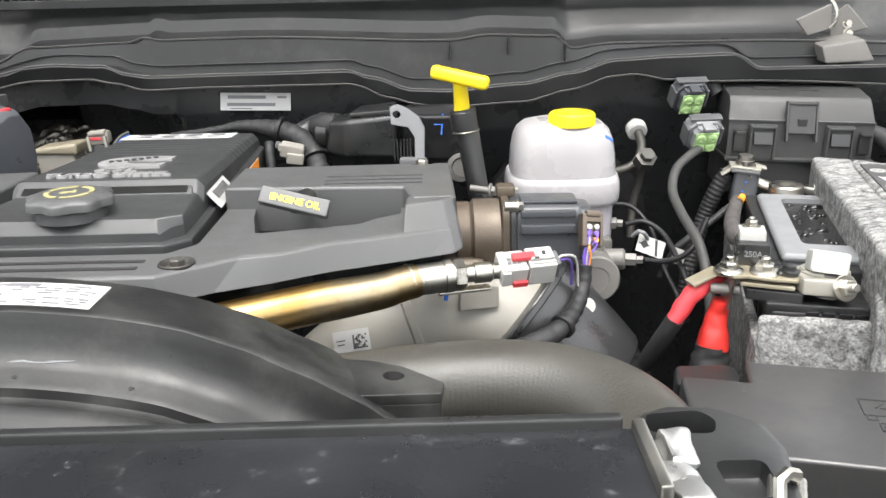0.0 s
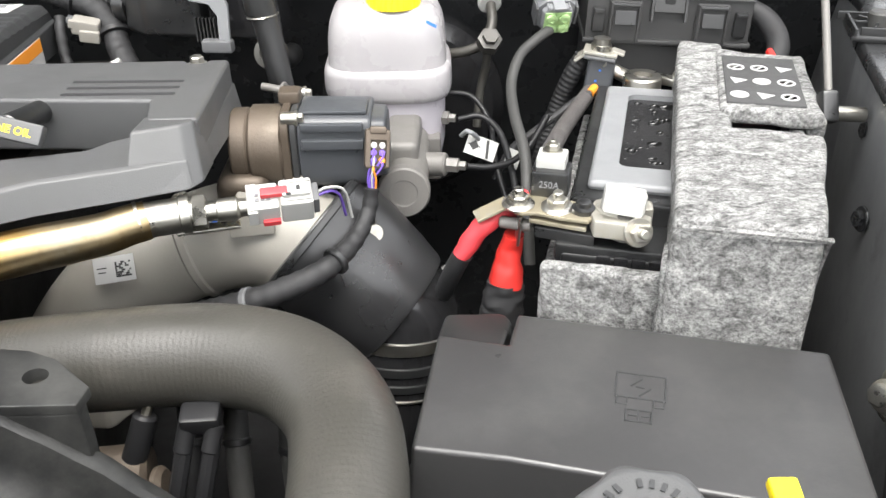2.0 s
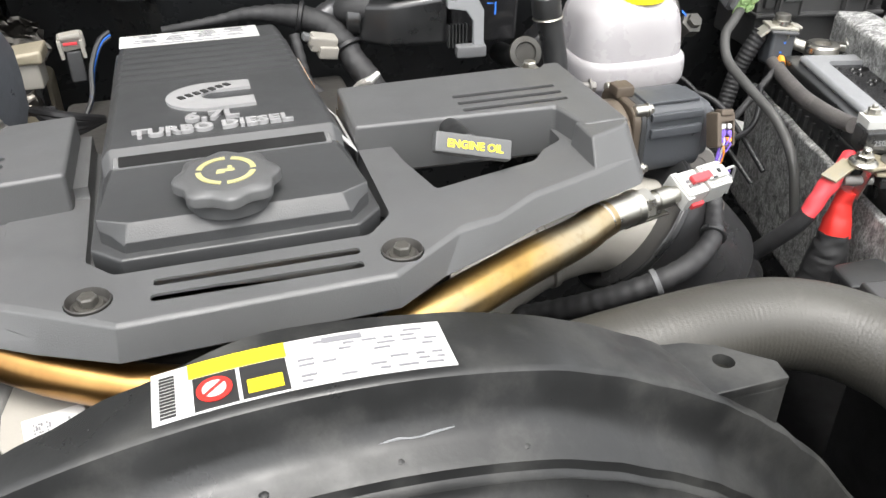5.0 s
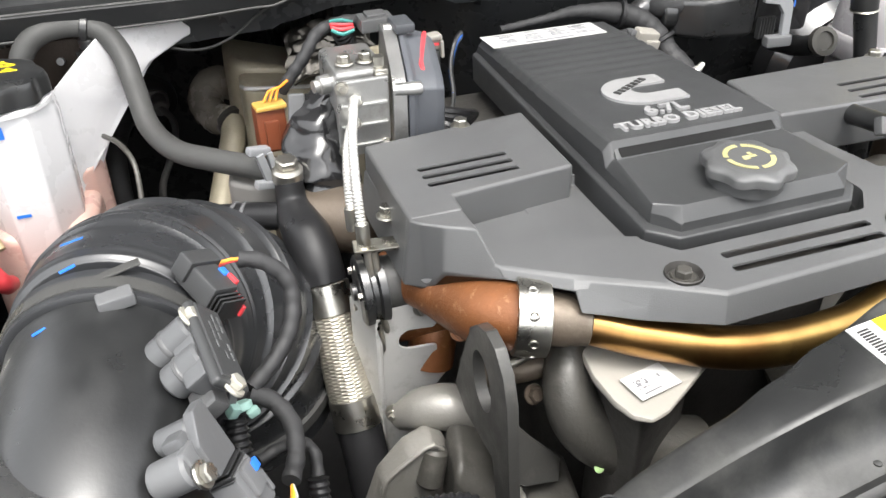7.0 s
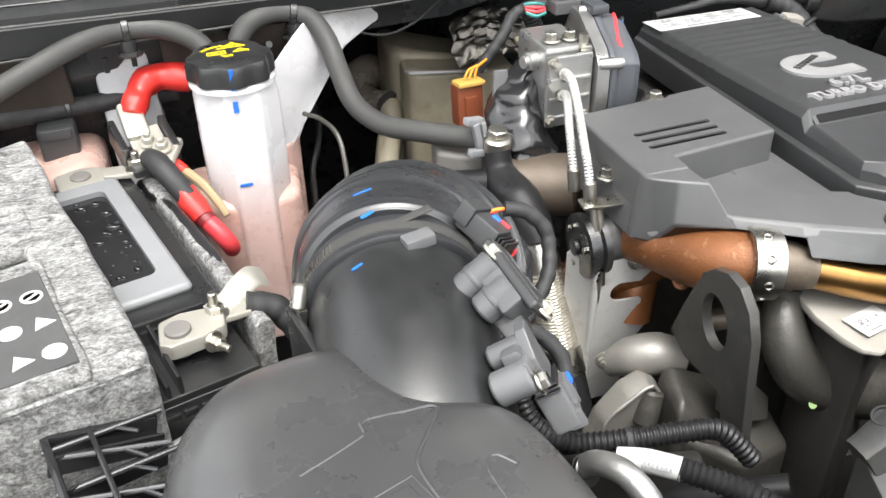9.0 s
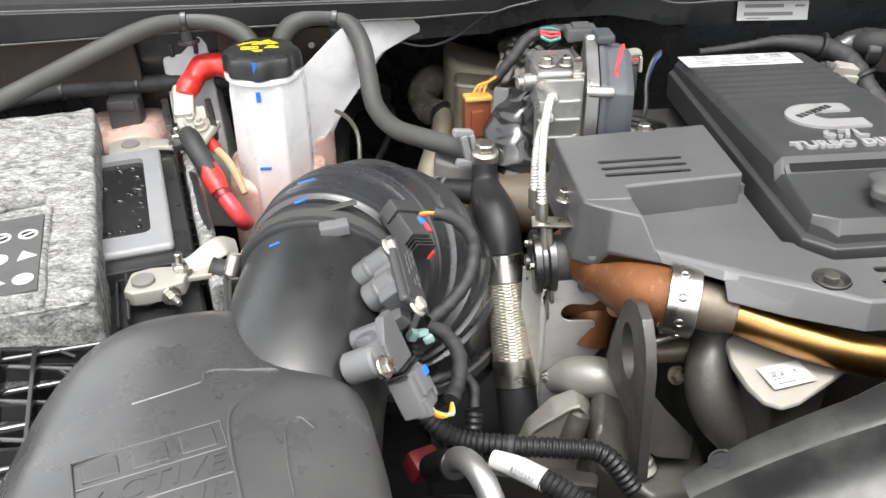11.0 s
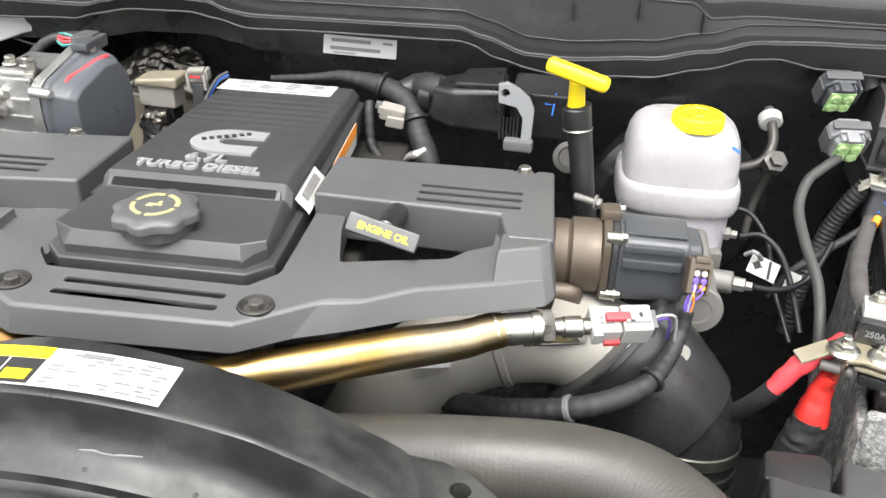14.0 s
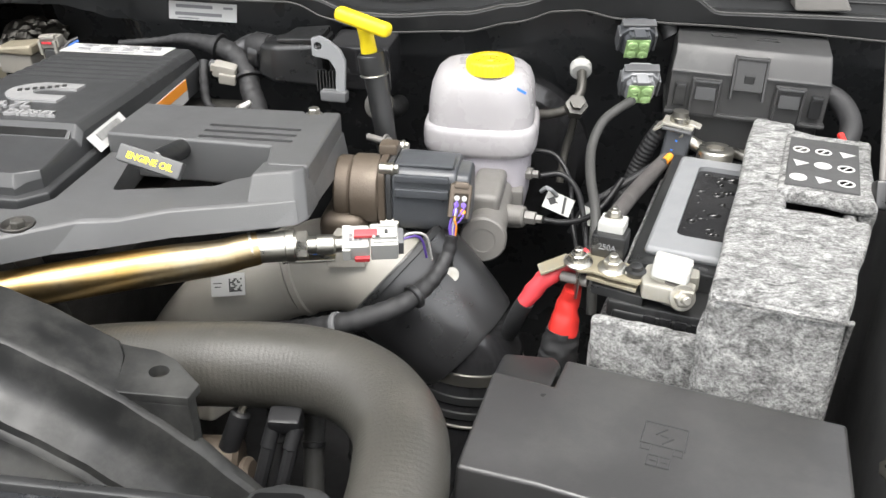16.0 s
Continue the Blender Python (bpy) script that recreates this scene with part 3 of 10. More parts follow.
# ---- fan shroud and radiator support ----
def shroud():
    o = thing("fan_shroud", (0.02, 0.5, 1.0), "arched black plastic fan shroud, dusty, with a white and yellow label", "fan shroud")
    R, cx, cz = 0.545, 0.02, 0.778
    prof = [(0.596, -0.05), (0.596, -0.004), (0.591, 0.0), (0.533, 0.001), (0.529, -0.0015), (0.5265, -0.010), (0.524, -0.020), (0.519, -0.0285), (0.512, -0.033), (0.503, -0.0368), (0.4995, -0.039), (0.498, -0.0445), (0.4945, -0.046), (0.4915, -0.0455), (0.489, -0.052), (0.478, -0.062), (0.46, -0.08), (0.442, -0.105), (0.437, -0.125), (0.56, -0.095)]
    rings = []
    for i in range(81):
        a = radians(-31.5 + 77 * i / 80)
        x = cx + R * math.sin(a)
        back = along([(-0.27, 0.549), (-0.21, 0.556), (-0.16, 0.558), (-0.12, 0.565), (-0.08, 0.575), (0.0, 0.593), (0.1, 0.589), (0.16, 0.585), (0.248, 0.584), (0.262, 0.547), (0.42, 0.543)], x)
        sag = along([(0.15, 0.0), (0.186, 0.003), (0.224, 0.008), (0.264, 0.0125), (0.289, 0.0175), (0.318, 0.023), (0.344, 0.031), (0.41, 0.05)], x)
        rings.append([(cx + (R + h) * math.sin(a), y + (back - 0.596 if y > 0.57 else 0), cz + (R + h) * math.cos(a) - sag) for y, h in prof])
    part("body", loft(rings), "shroud", o, smooth=40)
    # ends: flat tabs with a bolt hole, and the walls under them
    tab = prism([(0.236, 0.5835), (0.252, 0.5855), (0.27, 0.586), (0.29, 0.577), (0.319, 0.551), (0.317, 0.5345), (0.262, 0.5335), (0.25, 0.54)], 1.246, lambda x, y: 1.2538 + max(0, 0.262 - x) * 0.25, 0.0015)
    part("mounting_tab", carve(tab, [rod((0.2843, 0.5595, 1.23), (0.2843, 0.5595, 1.27), 0.0075, 20)]), "shroud", o)
    part("side_wall", prism([(0.262, 0.5335), (0.317, 0.5345), (0.317, 0.547), (0.27, 0.546)], 1.03, 1.247, 0.002), "shroud", o)
    # nothing cut here: a near-black ring stands for the shade in the hole
    part("bolt_hole_shade", lathe([(0.0075, -0.004), (0.0078, 0.0008), (0.0062, 0.0008), (0.006, -0.001), (0.001, -0.001)], (-0.24, 0.546, cz + math.sqrt(R ** 2 - 0.26 ** 2)), (-0.26, 0, 0.479), 20), "dark", o)
    part("side_wall", prism([(-0.2, 0.545), (-0.256, 0.543), (-0.262, 0.5), (-0.25, 0.45), (-0.2, 0.45)], 1.02, lambda x, y: 1.232 + (x + 0.262) * 0.4 - max(0, 0.53 - y) * 0.5, 0.002), "shroud", o)
    # the label, bent with the arch
    def bent(x0, x1, y0, y1, mat, name, lift=0.0, parent=None, label=""):
        bm = bmesh.new()
        n = max(1, int((x1 - x0) / 0.006))
        rows = []
        for i in range(n + 1):
            x = x0 + (x1 - x0) * i / n
            a = math.asin((x - cx) / (R + 0.001))
            rr = R + 0.0012 + lift
            rows.append([bm.verts.new((cx + rr * math.sin(a), y, cz + rr * math.cos(a) - d)) for y, d in ((y0, 0), (y1, 0), (y1, 0.001), (y0, 0.001))])
        for p, q in zip(rows, rows[1:]):
            for k in range(4):
                bm.faces.new((p[k], p[(k + 1) % 4], q[(k + 1) % 4], q[k]))
        bm.faces.new(rows[0][::-1])
        bm.faces.new(rows[-1])
        return part(name, bm, mat, parent or o, label)
    lab = bent(-0.062, 0.095, 0.5345, 0.574, "label", "label", label="white warning label with yellow and black fields")
    bent(-0.043, 0.008, 0.562, 0.5735, "yellow", "yellow_band", 0.0006, lab)
    bent(-0.041, -0.019, 0.536, 0.561, "ink", "black_field", 0.0006, lab)
    bent(-0.017, 0.007, 0.536, 0.561, "ink", "black_field", 0.0006, lab)
    bent(-0.014, 0.004, 0.539, 0.549, "yellow", "yellow_field", 0.0011, lab)
    for name_, mt, prof_ in (("red_sign", "red", [(0.0092, 0), (0.0092, 0.0005), (0.0001, 0.0006)]), ("white_symbol", "label", [(0.0062, 0.0006), (0.0062, 0.0009), (0.0001, 0.001)])):
        part(name_, lathe(prof_, (-0.0305, 0.5485, cz + math.sqrt((R + 0.0022) ** 2 - (-0.0305 - cx) ** 2)), (-0.0505 / R, 0, 1), 24), mt, lab)
    part("red_bar", moved(box((0, 0, 0.0012), (0.014, 0.0018, 0.0005), 0), Matrix.Translation((-0.0305, 0.5485, cz + math.sqrt((R + 0.0022) ** 2 - (-0.0305 - cx) ** 2))) @ pose(0, 0, 0, 0, -5, 40)), "red", lab)
    for i in range(13):
        bent(-0.058, -0.050, 0.5375 + i * 0.0025, 0.5375 + i * 0.0025 + 0.0014, "ink", "bar", 0.0006, lab)
    rr = random.Random(3)
    for row in range(8):
        x = 0.013
        while x < 0.086:
            w = rr.uniform(0.004, 0.011)
            if rr.random() < 0.55:
                bent(x, min(0.09, x + w), 0.5385 + row * 0.0042, 0.5385 + row * 0.0042 + 0.0014, "greyink", "bar", 0.0006, lab)
            x += w + 0.004
    bent(0.028, 0.05, 0.5668, 0.5712, "greyink", "bar", 0.0006, lab)
    # paint scratch and rivets
    part("scratch", tube([(0.044, 0.5165, 1.2918), (0.056, 0.5175, 1.2922), (0.066, 0.5165, 1.291), (0.074, 0.5175, 1.291), (0.088, 0.519, 1.2905)], [0.0003, 0.0008, 0.0004, 0.0008, 0.0003], 5), "handle", o)
    for x, y in ((-0.015, 0.506), (0.055, 0.508), (-0.085, 0.506), (0.125, 0.508)):
        part("rivet", lathe([(0.003, 0), (0.0028, 0.001), (0.001, 0.0018)], (x, y, cz + math.sqrt((R - 0.0365) ** 2 - (x - cx) ** 2)), (0, 0, 1), 10), "shroud", o)
    return o


shroud()


def support_bar():
    o = thing("radiator_support", (0.0, 0.33, 1.2), "black metal radiator support bar with speckled worn paint", "crossmember")
    part("bar", prism([(-0.6, 0.2), (0.405, 0.2), (0.41, 0.383), (-0.6, 0.375)], 1.20, lambda x, y: 1.316, 0.006), "barpaint", o)
    part("bar_lip", prism([(-0.6, 0.372), (0.402, 0.379), (0.402, 0.386), (-0.6, 0.379)], 1.25, 1.321, 0.002), "black", o)
    end = prism([(0.4125, 0.25), (0.46, 0.29), (0.476, 0.37), (0.473, 0.395), (0.452, 0.412), (0.43, 0.413), (0.4125, 0.405)], 1.2, 1.31, 0.006)
    part("end_bracket", carve(end, [prism([(0.4165, 0.384), (0.446, 0.382), (0.45, 0.395), (0.444, 0.4045), (0.4165, 0.4015)], 1.25, 1.34, 0.004), box((0.449, 0.345, 1.312), (0.022, 0.028, 0.024), 0.004), box((0.44, 0.31, 1.31), (0.03, 0.02, 0.03), 0.004)]), "black", o, "black plastic end bracket with hollows")
    part("end_strip", box((0.4085, 0.352, 1.312), (0.006, 0.056, 0.018), 0.0015), "steel", o, "pale metal strip at the bar's end")
    return o


support_bar()


def crumpled_clip():
    o = thing("metal_clip", (0.425, 0.362, 1.29), "crumpled bright sheet metal clip at the end of the support bar", "clip")
    for name, c, size, rot in (("upper_fold", (0.4225, 0.362, 1.313), (0.014, 0.02, 0.010), (18, 6, 8)), ("lower_fold", (0.4205, 0.338, 1.31), (0.014, 0.03, 0.010), (-6, -4, 4))):
        bm = box(c, size, 0.002, rot)
        bmesh.ops.subdivide_edges(bm, edges=[e for e in bm.edges if e.calc_length() > 0.006], cuts=4, use_grid_fill=True)
        for v in bm.verts:
            v.co += noise.noise_vector(v.co * 110) * 0.0028
        part(name, bm, "alu", o, smooth=20)
    return o


crumpled_clip()
for k, (x, y, z, a) in enumerate(((0.462, 0.335, 1.304, -20),)):
    o = thing("clip", (x, y, z), "pale grey metal spring clip on the support bar", "clip", "clips on the support bar")
    part("base", box((x, y, z), (0.016, 0.03, 0.006), 0.0015, (8, 0, a)), "steel", o)
    part("spring", tube([(x - 0.006, y - 0.008, z + 0.002), (x - 0.004, y, z + 0.013), (x + 0.004, y + 0.004, z + 0.011), (x + 0.006, y + 0.012, z + 0.002)], 0.003, 8), "steel", o)

# ---- engine cover ----
# foot and shoulder of the cover's rim, from the rear left round the front
FOOT = [(-0.283, 0.930, 1.254), (-0.283, 0.802, 1.254), (-0.264, 0.797, 1.2535), (-0.2575, 0.777, 1.279), (-0.222, 0.7405, 1.285), (-0.1825, 0.704, 1.2885), (-0.1805, 0.6965, 1.274), (-0.139, 0.675, 1.271), (-0.087, 0.651, 1.27), (0.094, 0.6535, 1.272), (0.133, 0.681, 1.2715), (0.176, 0.7, 1.2715), (0.223, 0.724, 1.272), (0.29, 0.747, 1.273), (0.332, 0.763, 1.275), (0.337, 0.80, 1.275), (0.334, 0.948, 1.262), (0.10, 0.953, 1.26), (-0.115, 0.953, 1.26)]
SHOULDER = [(-0.277, 0.929), (-0.272, 0.802), (-0.258, 0.795), (-0.247, 0.783), (-0.2265, 0.7465), (-0.178, 0.7145), (-0.166, 0.7075), (-0.126, 0.6845), (-0.085, 0.6575), (0.094, 0.662), (0.156, 0.7075), (0.186, 0.7125), (0.222, 0.737), (0.282, 0.757), (0.326, 0.776), (0.33, 0.80), (0.329, 0.944), (0.10, 0.949), (-0.115, 0.949)]


def grown(poly, d):
    n, out = len(poly), []
    for i in range(n):
        a, b, c = Vector(poly[i - 1]), Vector(poly[i]), Vector(poly[(i + 1) % n])
        e1, e2 = (b - a).normalized(), (c - b).normalized()
        m = Vector((e1.y, -e1.x)) + Vector((e2.y, -e2.x))
        m = m.normalized() * d / max(0.4, math.sqrt((1 + e1.dot(e2)) / 2))
        out.append((b.x + m.x, b.y + m.y))
    return out


def wedge(lo, hi, r=0.002):
    """A block between a ring of lower and a ring of upper corners."""
    return bevelled(loft([lo, hi]), r, 2, 12)


def engine_cover():
    o = thing("engine_cover", (0.02, 0.79, 1.25), "dark grey moulded plastic engine cover with slots and two bolts", "engine cover")
    ledge = [(f[0] * 0.2 + p[0] * 0.8, f[1] * 0.2 + p[1] * 0.8, 1.2935) for f, p in zip(FOOT, SHOULDER)]
    body = bevelled(loft([FOOT, ledge, [(x, y, 1.2955) for x, y in grown(SHOULDER, -0.002)]]), 0.0012, 2, 15)
    cut = []
    for y, x0, x1 in ((0.6975, -0.062, 0.076), (0.680, -0.064, 0.075)):
        cut.append(box(((x0 + x1) / 2, y, 1.295), (x1 - x0, 0.0082, 0.16), 0.003, (0, 0, -0.5), 3))
    for x in (-0.102, 0.104):
        cut.append(lathe([(0.0145, -0.014), (0.016, 0.02)], (x, 0.688, 1.295), (0, 0, 1), 28))
    cut.append(prism(grown([(-0.101, 0.742), (-0.084, 0.722), (0.084, 0.722), (0.101, 0.742), (0.101, 0.96), (-0.101, 0.96)], 0.007), 1.275, 1.32, 0.004, 2))
    cut.append(prism([(-0.172, 0.77), (-0.085, 0.735), (-0.085, 0.85), (-0.172, 0.85)], 1.2855, 1.32, 0.004, 2))
    cut.append(prism([(-0.229, 0.803), (-0.165, 0.806), (-0.165, 0.85), (-0.229, 0.85)], 1.2842, 1.32, 0.003, 2))
    cut.append(prism([(0.152, 0.766), (0.2, 0.7785), (0.244, 0.789), (0.258, 0.806), (0.28, 0.82), (0.28, 0.86), (0.135, 0.862), (0.14, 0.82)], 1.1, 1.32, 0.004, 2))
    # hollow under the slots
    cut.append(box((-0.206, 0.858, 1.27), (0.096, 0.056, 0.1), 0.0))
    cut.append(box((0.252, 0.872, 1.27), (0.108, 0.05, 0.1), 0.0))
    cut.append(box((0.006, 0.6888, 1.2435), (0.16, 0.036, 0.1), 0.0))
    part("base_plate", carve(body, cut), "cover", o)
    left = prism([(-0.277, 0.93), (-0.2772, 0.798), (-0.2328, 0.798), (-0.2322, 0.8215), (-0.1195, 0.833), (-0.117, 0.946)], 1.262, 1.3172, 0.0035, 3)
    slots = [box((-0.206, 0.8445 + 0.0135 * i, 1.3175), (0.082, 0.0066, 0.11), 0.0025, (0, 0, 2), 3) for i in range(3)]
    part("raised_left_panel", carve(left, slots + [box((-0.206, 0.858, 1.2652), (0.096, 0.056, 0.1), 0.0), lathe([(0.012, -0.02), (0.012, 0.02)], (-0.18, 0.944, 1.318), (0, 0, 1), 20)]), "cover", o)
    part("left_slope", wedge([(-0.2835, 0.81, 1.254), (-0.283, 0.802, 1.2535), (-0.2655, 0.7945, 1.251), (-0.259, 0.7745, 1.278), (-0.2215, 0.7385, 1.2845), (-0.2278, 0.81, 1.284)],
                             [(-0.2768, 0.81, 1.3155), (-0.2772, 0.7975, 1.3172), (-0.2718, 0.79, 1.3172), (-0.256, 0.78, 1.3172), (-0.2335, 0.7675, 1.3172), (-0.2335, 0.81, 1.3155)], 0.0026), "cover", o, smooth=60)
    right = prism([(0.108, 0.94), (0.1078, 0.8425), (0.283, 0.839), (0.287, 0.80), (0.331, 0.80), (0.329, 0.943)], 1.262, 1.3172, 0.003, 3)
    right = prism([(0.108, 0.94), (0.106, 0.851), (0.283, 0.842), (0.292, 0.80), (0.333, 0.80), (0.329, 0.943)], 1.27, 1.3172, 0.0035, 3)
    slots = [box((0.252, 0.8565 + 0.0152 * i, 1.3175), (0.098, 0.0062, 0.11), 0.002, (0, 0, -0.6), 3) for i in range(3)]
    slots.append(lathe([(0.013, -0.02), (0.013, 0.02)], (0.3, 0.944, 1.318), (0, 0, 1), 20))
    slots.append(box((0.333, 0.80, 1.32), (0.024, 0.0035, 0.012), 0.0, (0, 0, 20)))
    slots.append(box((0.252, 0.872, 1.2652), (0.108, 0.05, 0.1), 0.0))
    part("raised_right_panel", carve(right, slots), "cover", o)
    part("right_slope", wedge([(0.2815, 0.81, 1.272), (0.2825, 0.7445, 1.272), (0.33, 0.7605, 1.2735), (0.3385, 0.772, 1.2745), (0.3385, 0.81, 1.274)],
                              [(0.2875, 0.81, 1.3155), (0.2865, 0.7745, 1.3172), (0.322, 0.7885, 1.3172), (0.3295, 0.797, 1.3172), (0.3295, 0.81, 1.3155)], 0.0025), "cover", o, smooth=60)
    for x in (-0.102, 0.104):
        b = part("bolt", hexbolt((x, 0.6885, 1.2925), (0, 0, 1), 0.0064, 0.0075), "castdark", o, "dark steel hexagon bolt in a round cup")
        part("cup", lathe([(0.0135, -0.006), (0.0146, 0.0005), (0.014, 0.0012), (0.0118, -0.004), (0.004, -0.004)], (x, 0.6885, 1.296), (0, 0, 1), 28), "iron", b)
    for x, y in ((0.299, 0.942), (-0.18, 0.944)):
        part("rear_stud", hexbolt((x, y, 1.313), (0, 0, 1), 0.0065, 0.008), "steel", o, "steel stud at the rear edge")
    return o


engine_cover()


def centre_cover():
    """The long ribbed cover down the middle, with a step and a pad for the oil cap."""
    o = thing("valve_cover", (0.0, 0.92, 1.27), "black ribbed plastic centre cover with raised silver lettering", "valve cover")
    def outline(d, z, ch=0.02):
        w0, w1, y0, y1 = 0.098 + d, 0.086 + d, 0.728 - d, 1.148 + d
        return [(-w0 + ch, y0, z), (w0 - ch, y0, z), (w0, y0 + ch, z), (w1, y1 - 0.012, z), (w1 - 0.012, y1, z), (-w1 + 0.012, y1, z), (-w1, y1 - 0.012, z), (-w0, y0 + ch, z)]
    part("lip", bevelled(loft([outline(0.003, 1.268), outline(0.004, 1.298), outline(0.003, 1.3003), outline(-0.007, 1.3018)]), 0.001, 1, 25), "cover2", o, "stepped moulded lip")
    ys = [0.7305, 0.7395, 0.8225, 0.826, 0.8345, 0.842] + [0.975 + 0.0045 * i for i in range(28)] + [1.105, 1.138, 1.146]
    rings = []
    for i, y in enumerate(ys):
        f = (y - 0.73) / 0.42
        w = 0.0955 - 0.0125 * f
        if i == 0:
            z = 1.309
        elif i == len(ys) - 1:
            z = 1.305
        elif y < 0.828:
            z = 1.3195
        else:
            z = 1.3315 - max(0, y - 0.842) * 0.045
            if 0.974 < y < 1.1:
                z += (0.0, 0.001, 0.001, 0.0)[(i - 6) % 4]
        ch = 0.006
        foot, nose, dz = (0.0175, 0.0175, 0.002) if i == 0 else ((0.0095, 0.0141, 0.0085) if i == 1 else (0, 0, 0.0085))
        ch = 0.001 if i == 0 else ch
        half = [(w - foot, 1.295), (w - foot, z - dz), (w - ch * 0.9 - nose, z - dz * 0.18), (w - ch * 1.4 - nose, z)]
        rings.append([(-half[0][0], y, half[0][1])] + [(x, y, h) for x, h in half] + [(-x, y, h) for x, h in half[:0:-1]])
    # widen the pad behind its cut corners
    rings.insert(2, [(math.copysign(0.0945, x), 0.75, z) for x, y, z in [(-0.0945, 0, 1.295), (0.0945, 0, 1.295), (0.0945, 0, 1.311), (0.0905, 0, 1.318), (0.086, 0, 1.3195), (-0.086, 0, 1.3195), (-0.0905, 0, 1.318), (-0.0945, 0, 1.311)]])
    part("body", bevelled(loft(rings), 0.0006, 1, 25), "cover2", o, smooth=30)
    st = part("step_panel", carve(prism([(-0.085, 0.822), (0.083, 0.822), (0.081, 0.839), (-0.083, 0.839)], 1.30, lambda x, y: 1.3202 + (y - 0.822) * 0.66, 0.0012), [moved(box((0, 0, 0), (0.158, 0.0182, 0.004), 0.001), pose(-0.001, 0.8303, 1.3262, 33, 0, 0))]), "cover2", o, "sloping recessed strip below the lettering")
    # matt black sheet; the recess's shade is put into its colour
    part("strip_insert", moved(box((0, 0, 0), (0.157, 0.0176, 0.0012), 0.0004), pose(-0.001, 0.8304, 1.3252, 33, 0, 0)), material("shaded_recess_black", (0.012, 0.012, 0.012), 0.8, var=0.2, bump=0.2, spec=0.12), st, "black insert, darkened for the shade of its recess")
    def hook(n=26):
        outer = [(0.0335, 0.0305), (0.012, 0.0325)] + [(0.037 * math.cos(radians(78 + 206 * i / n)) - 0.002, 0.0325 * math.sin(radians(78 + 206 * i / n))) for i in range(n + 1)] + [(0.034, -0.0315), (0.034, -0.0115), (0.006, -0.0115)]
        inner = [(0.0135 * math.cos(radians(270 - 180 * i / n)) + 0.004, 0.0115 * math.sin(radians(270 - 180 * i / n))) for i in range(n + 1)] + [(0.0335, 0.0115)]
        return outer + inner
    z = lambda y: 1.3315 - (y - 0.842) * 0.045
    tilt = pose(0, 0, 0, -2.58, 0, 0)
    bm = bmesh.new()
    f = bm.faces.new([bm.verts.new((x, y, 0)) for x, y in hook()])
    top_ = bmesh.ops.extrude_face_region(bm, geom=[f])
    bmesh.ops.translate(bm, verts=[v for v in top_["geom"] if isinstance(v, bmesh.types.BMVert)], vec=(0, 0, 0.003))
    part("emblem", moved(bm, Matrix.Translation((-0.002, 0.924, z(0.924) - 0.0004)) @ tilt), "silver", o, "flat silver emblem shaped like a hook", smooth=0)
    part("emblem_bar", moved(join(*[box((-0.026 + 0.0066 * i, -0.001 + 0.0038 * i, 0.0029), (0.0048, 0.0075, 0.0012), 0.0004, (0, 0, 28)) for i in range(7)]), Matrix.Translation((-0.002, 0.924, z(0.924))) @ tilt), "ink", o)
    for words, size, y, sx, sy in (("6.7L", 0.0215, 0.8755, 1.1, 1.0), ("TURBO DIESEL", 0.0175, 0.8525, 1.03, 1.02)):
        part("lettering", moved(lettering(words, size, 0.0018, 1.06, bold=0.0008), Matrix.Translation((-0.006, y, z(y) + 0.0012)) @ tilt @ Matrix.Diagonal((sx, sy, 1, 1))), "silver", o, "raised silver lettering", smooth=0)
    at = Matrix.Translation((-0.012, 1.117, z(1.117) + 0.0006)) @ tilt
    lab = part("label", moved(decal((0, 0, 0), (1, 0, 0), (0, 0, 1), 0.14, 0.041), at), "label", o, "white printed label")
    lines = [(-0.045 + 0.03 * c + 0.004 * ((r * 3 + c) % 2), 0.0155 - 0.0042 * r, 0.024 - 0.005 * ((r + 2 * c) % 3), 0.0012) for r in range(7) for c in range(4) if (r * 5 + c * 3) % 7 != 1]
    part("print", moved(on_sheet((0, 0, 0), (1, 0, 0), (0, 0, 1), lines + [(0.0, -0.0165, 0.06, 0.0022), (0.048, 0.0135, 0.012, 0.0035, 20)]), at), "greyink", lab)
    lab = part("side_label", decal((0.0945, 0.875, 1.311), (0.03, -1, 0), (0.75, 0, 0.66), 0.075, 0.028), "label", o, "white bar code label on the side")
    part("print", on_sheet((0.0945, 0.875, 1.311), (0.03, -1, 0), (0.75, 0, 0.66), [(-0.026 + 0.0034 * i, 0.002, 0.0007 + 0.0004 * (i % 3), 0.009) for i in range(15)]), "ink", lab)
    lab = part("warning_label", decal((0.0946, 1.018, 1.2845), (0.031, -1, 0), (1, 0, 0), 0.122, 0.028), "label", o, "orange and white warning label on the side")
    part("orange_band", on_sheet((0.0946, 1.018, 1.2845), (0.031, -1, 0), (1, 0, 0), [(0.0, -0.0065, 0.12, 0.0135)]), "orange", lab)
    part("yellow_corner", on_sheet((0.0946, 1.018, 1.2845), (0.031, -1, 0), (1, 0, 0), [(0.05, 0.006, 0.018, 0.009)]), "yellow", lab)
    return o


centre_cover()


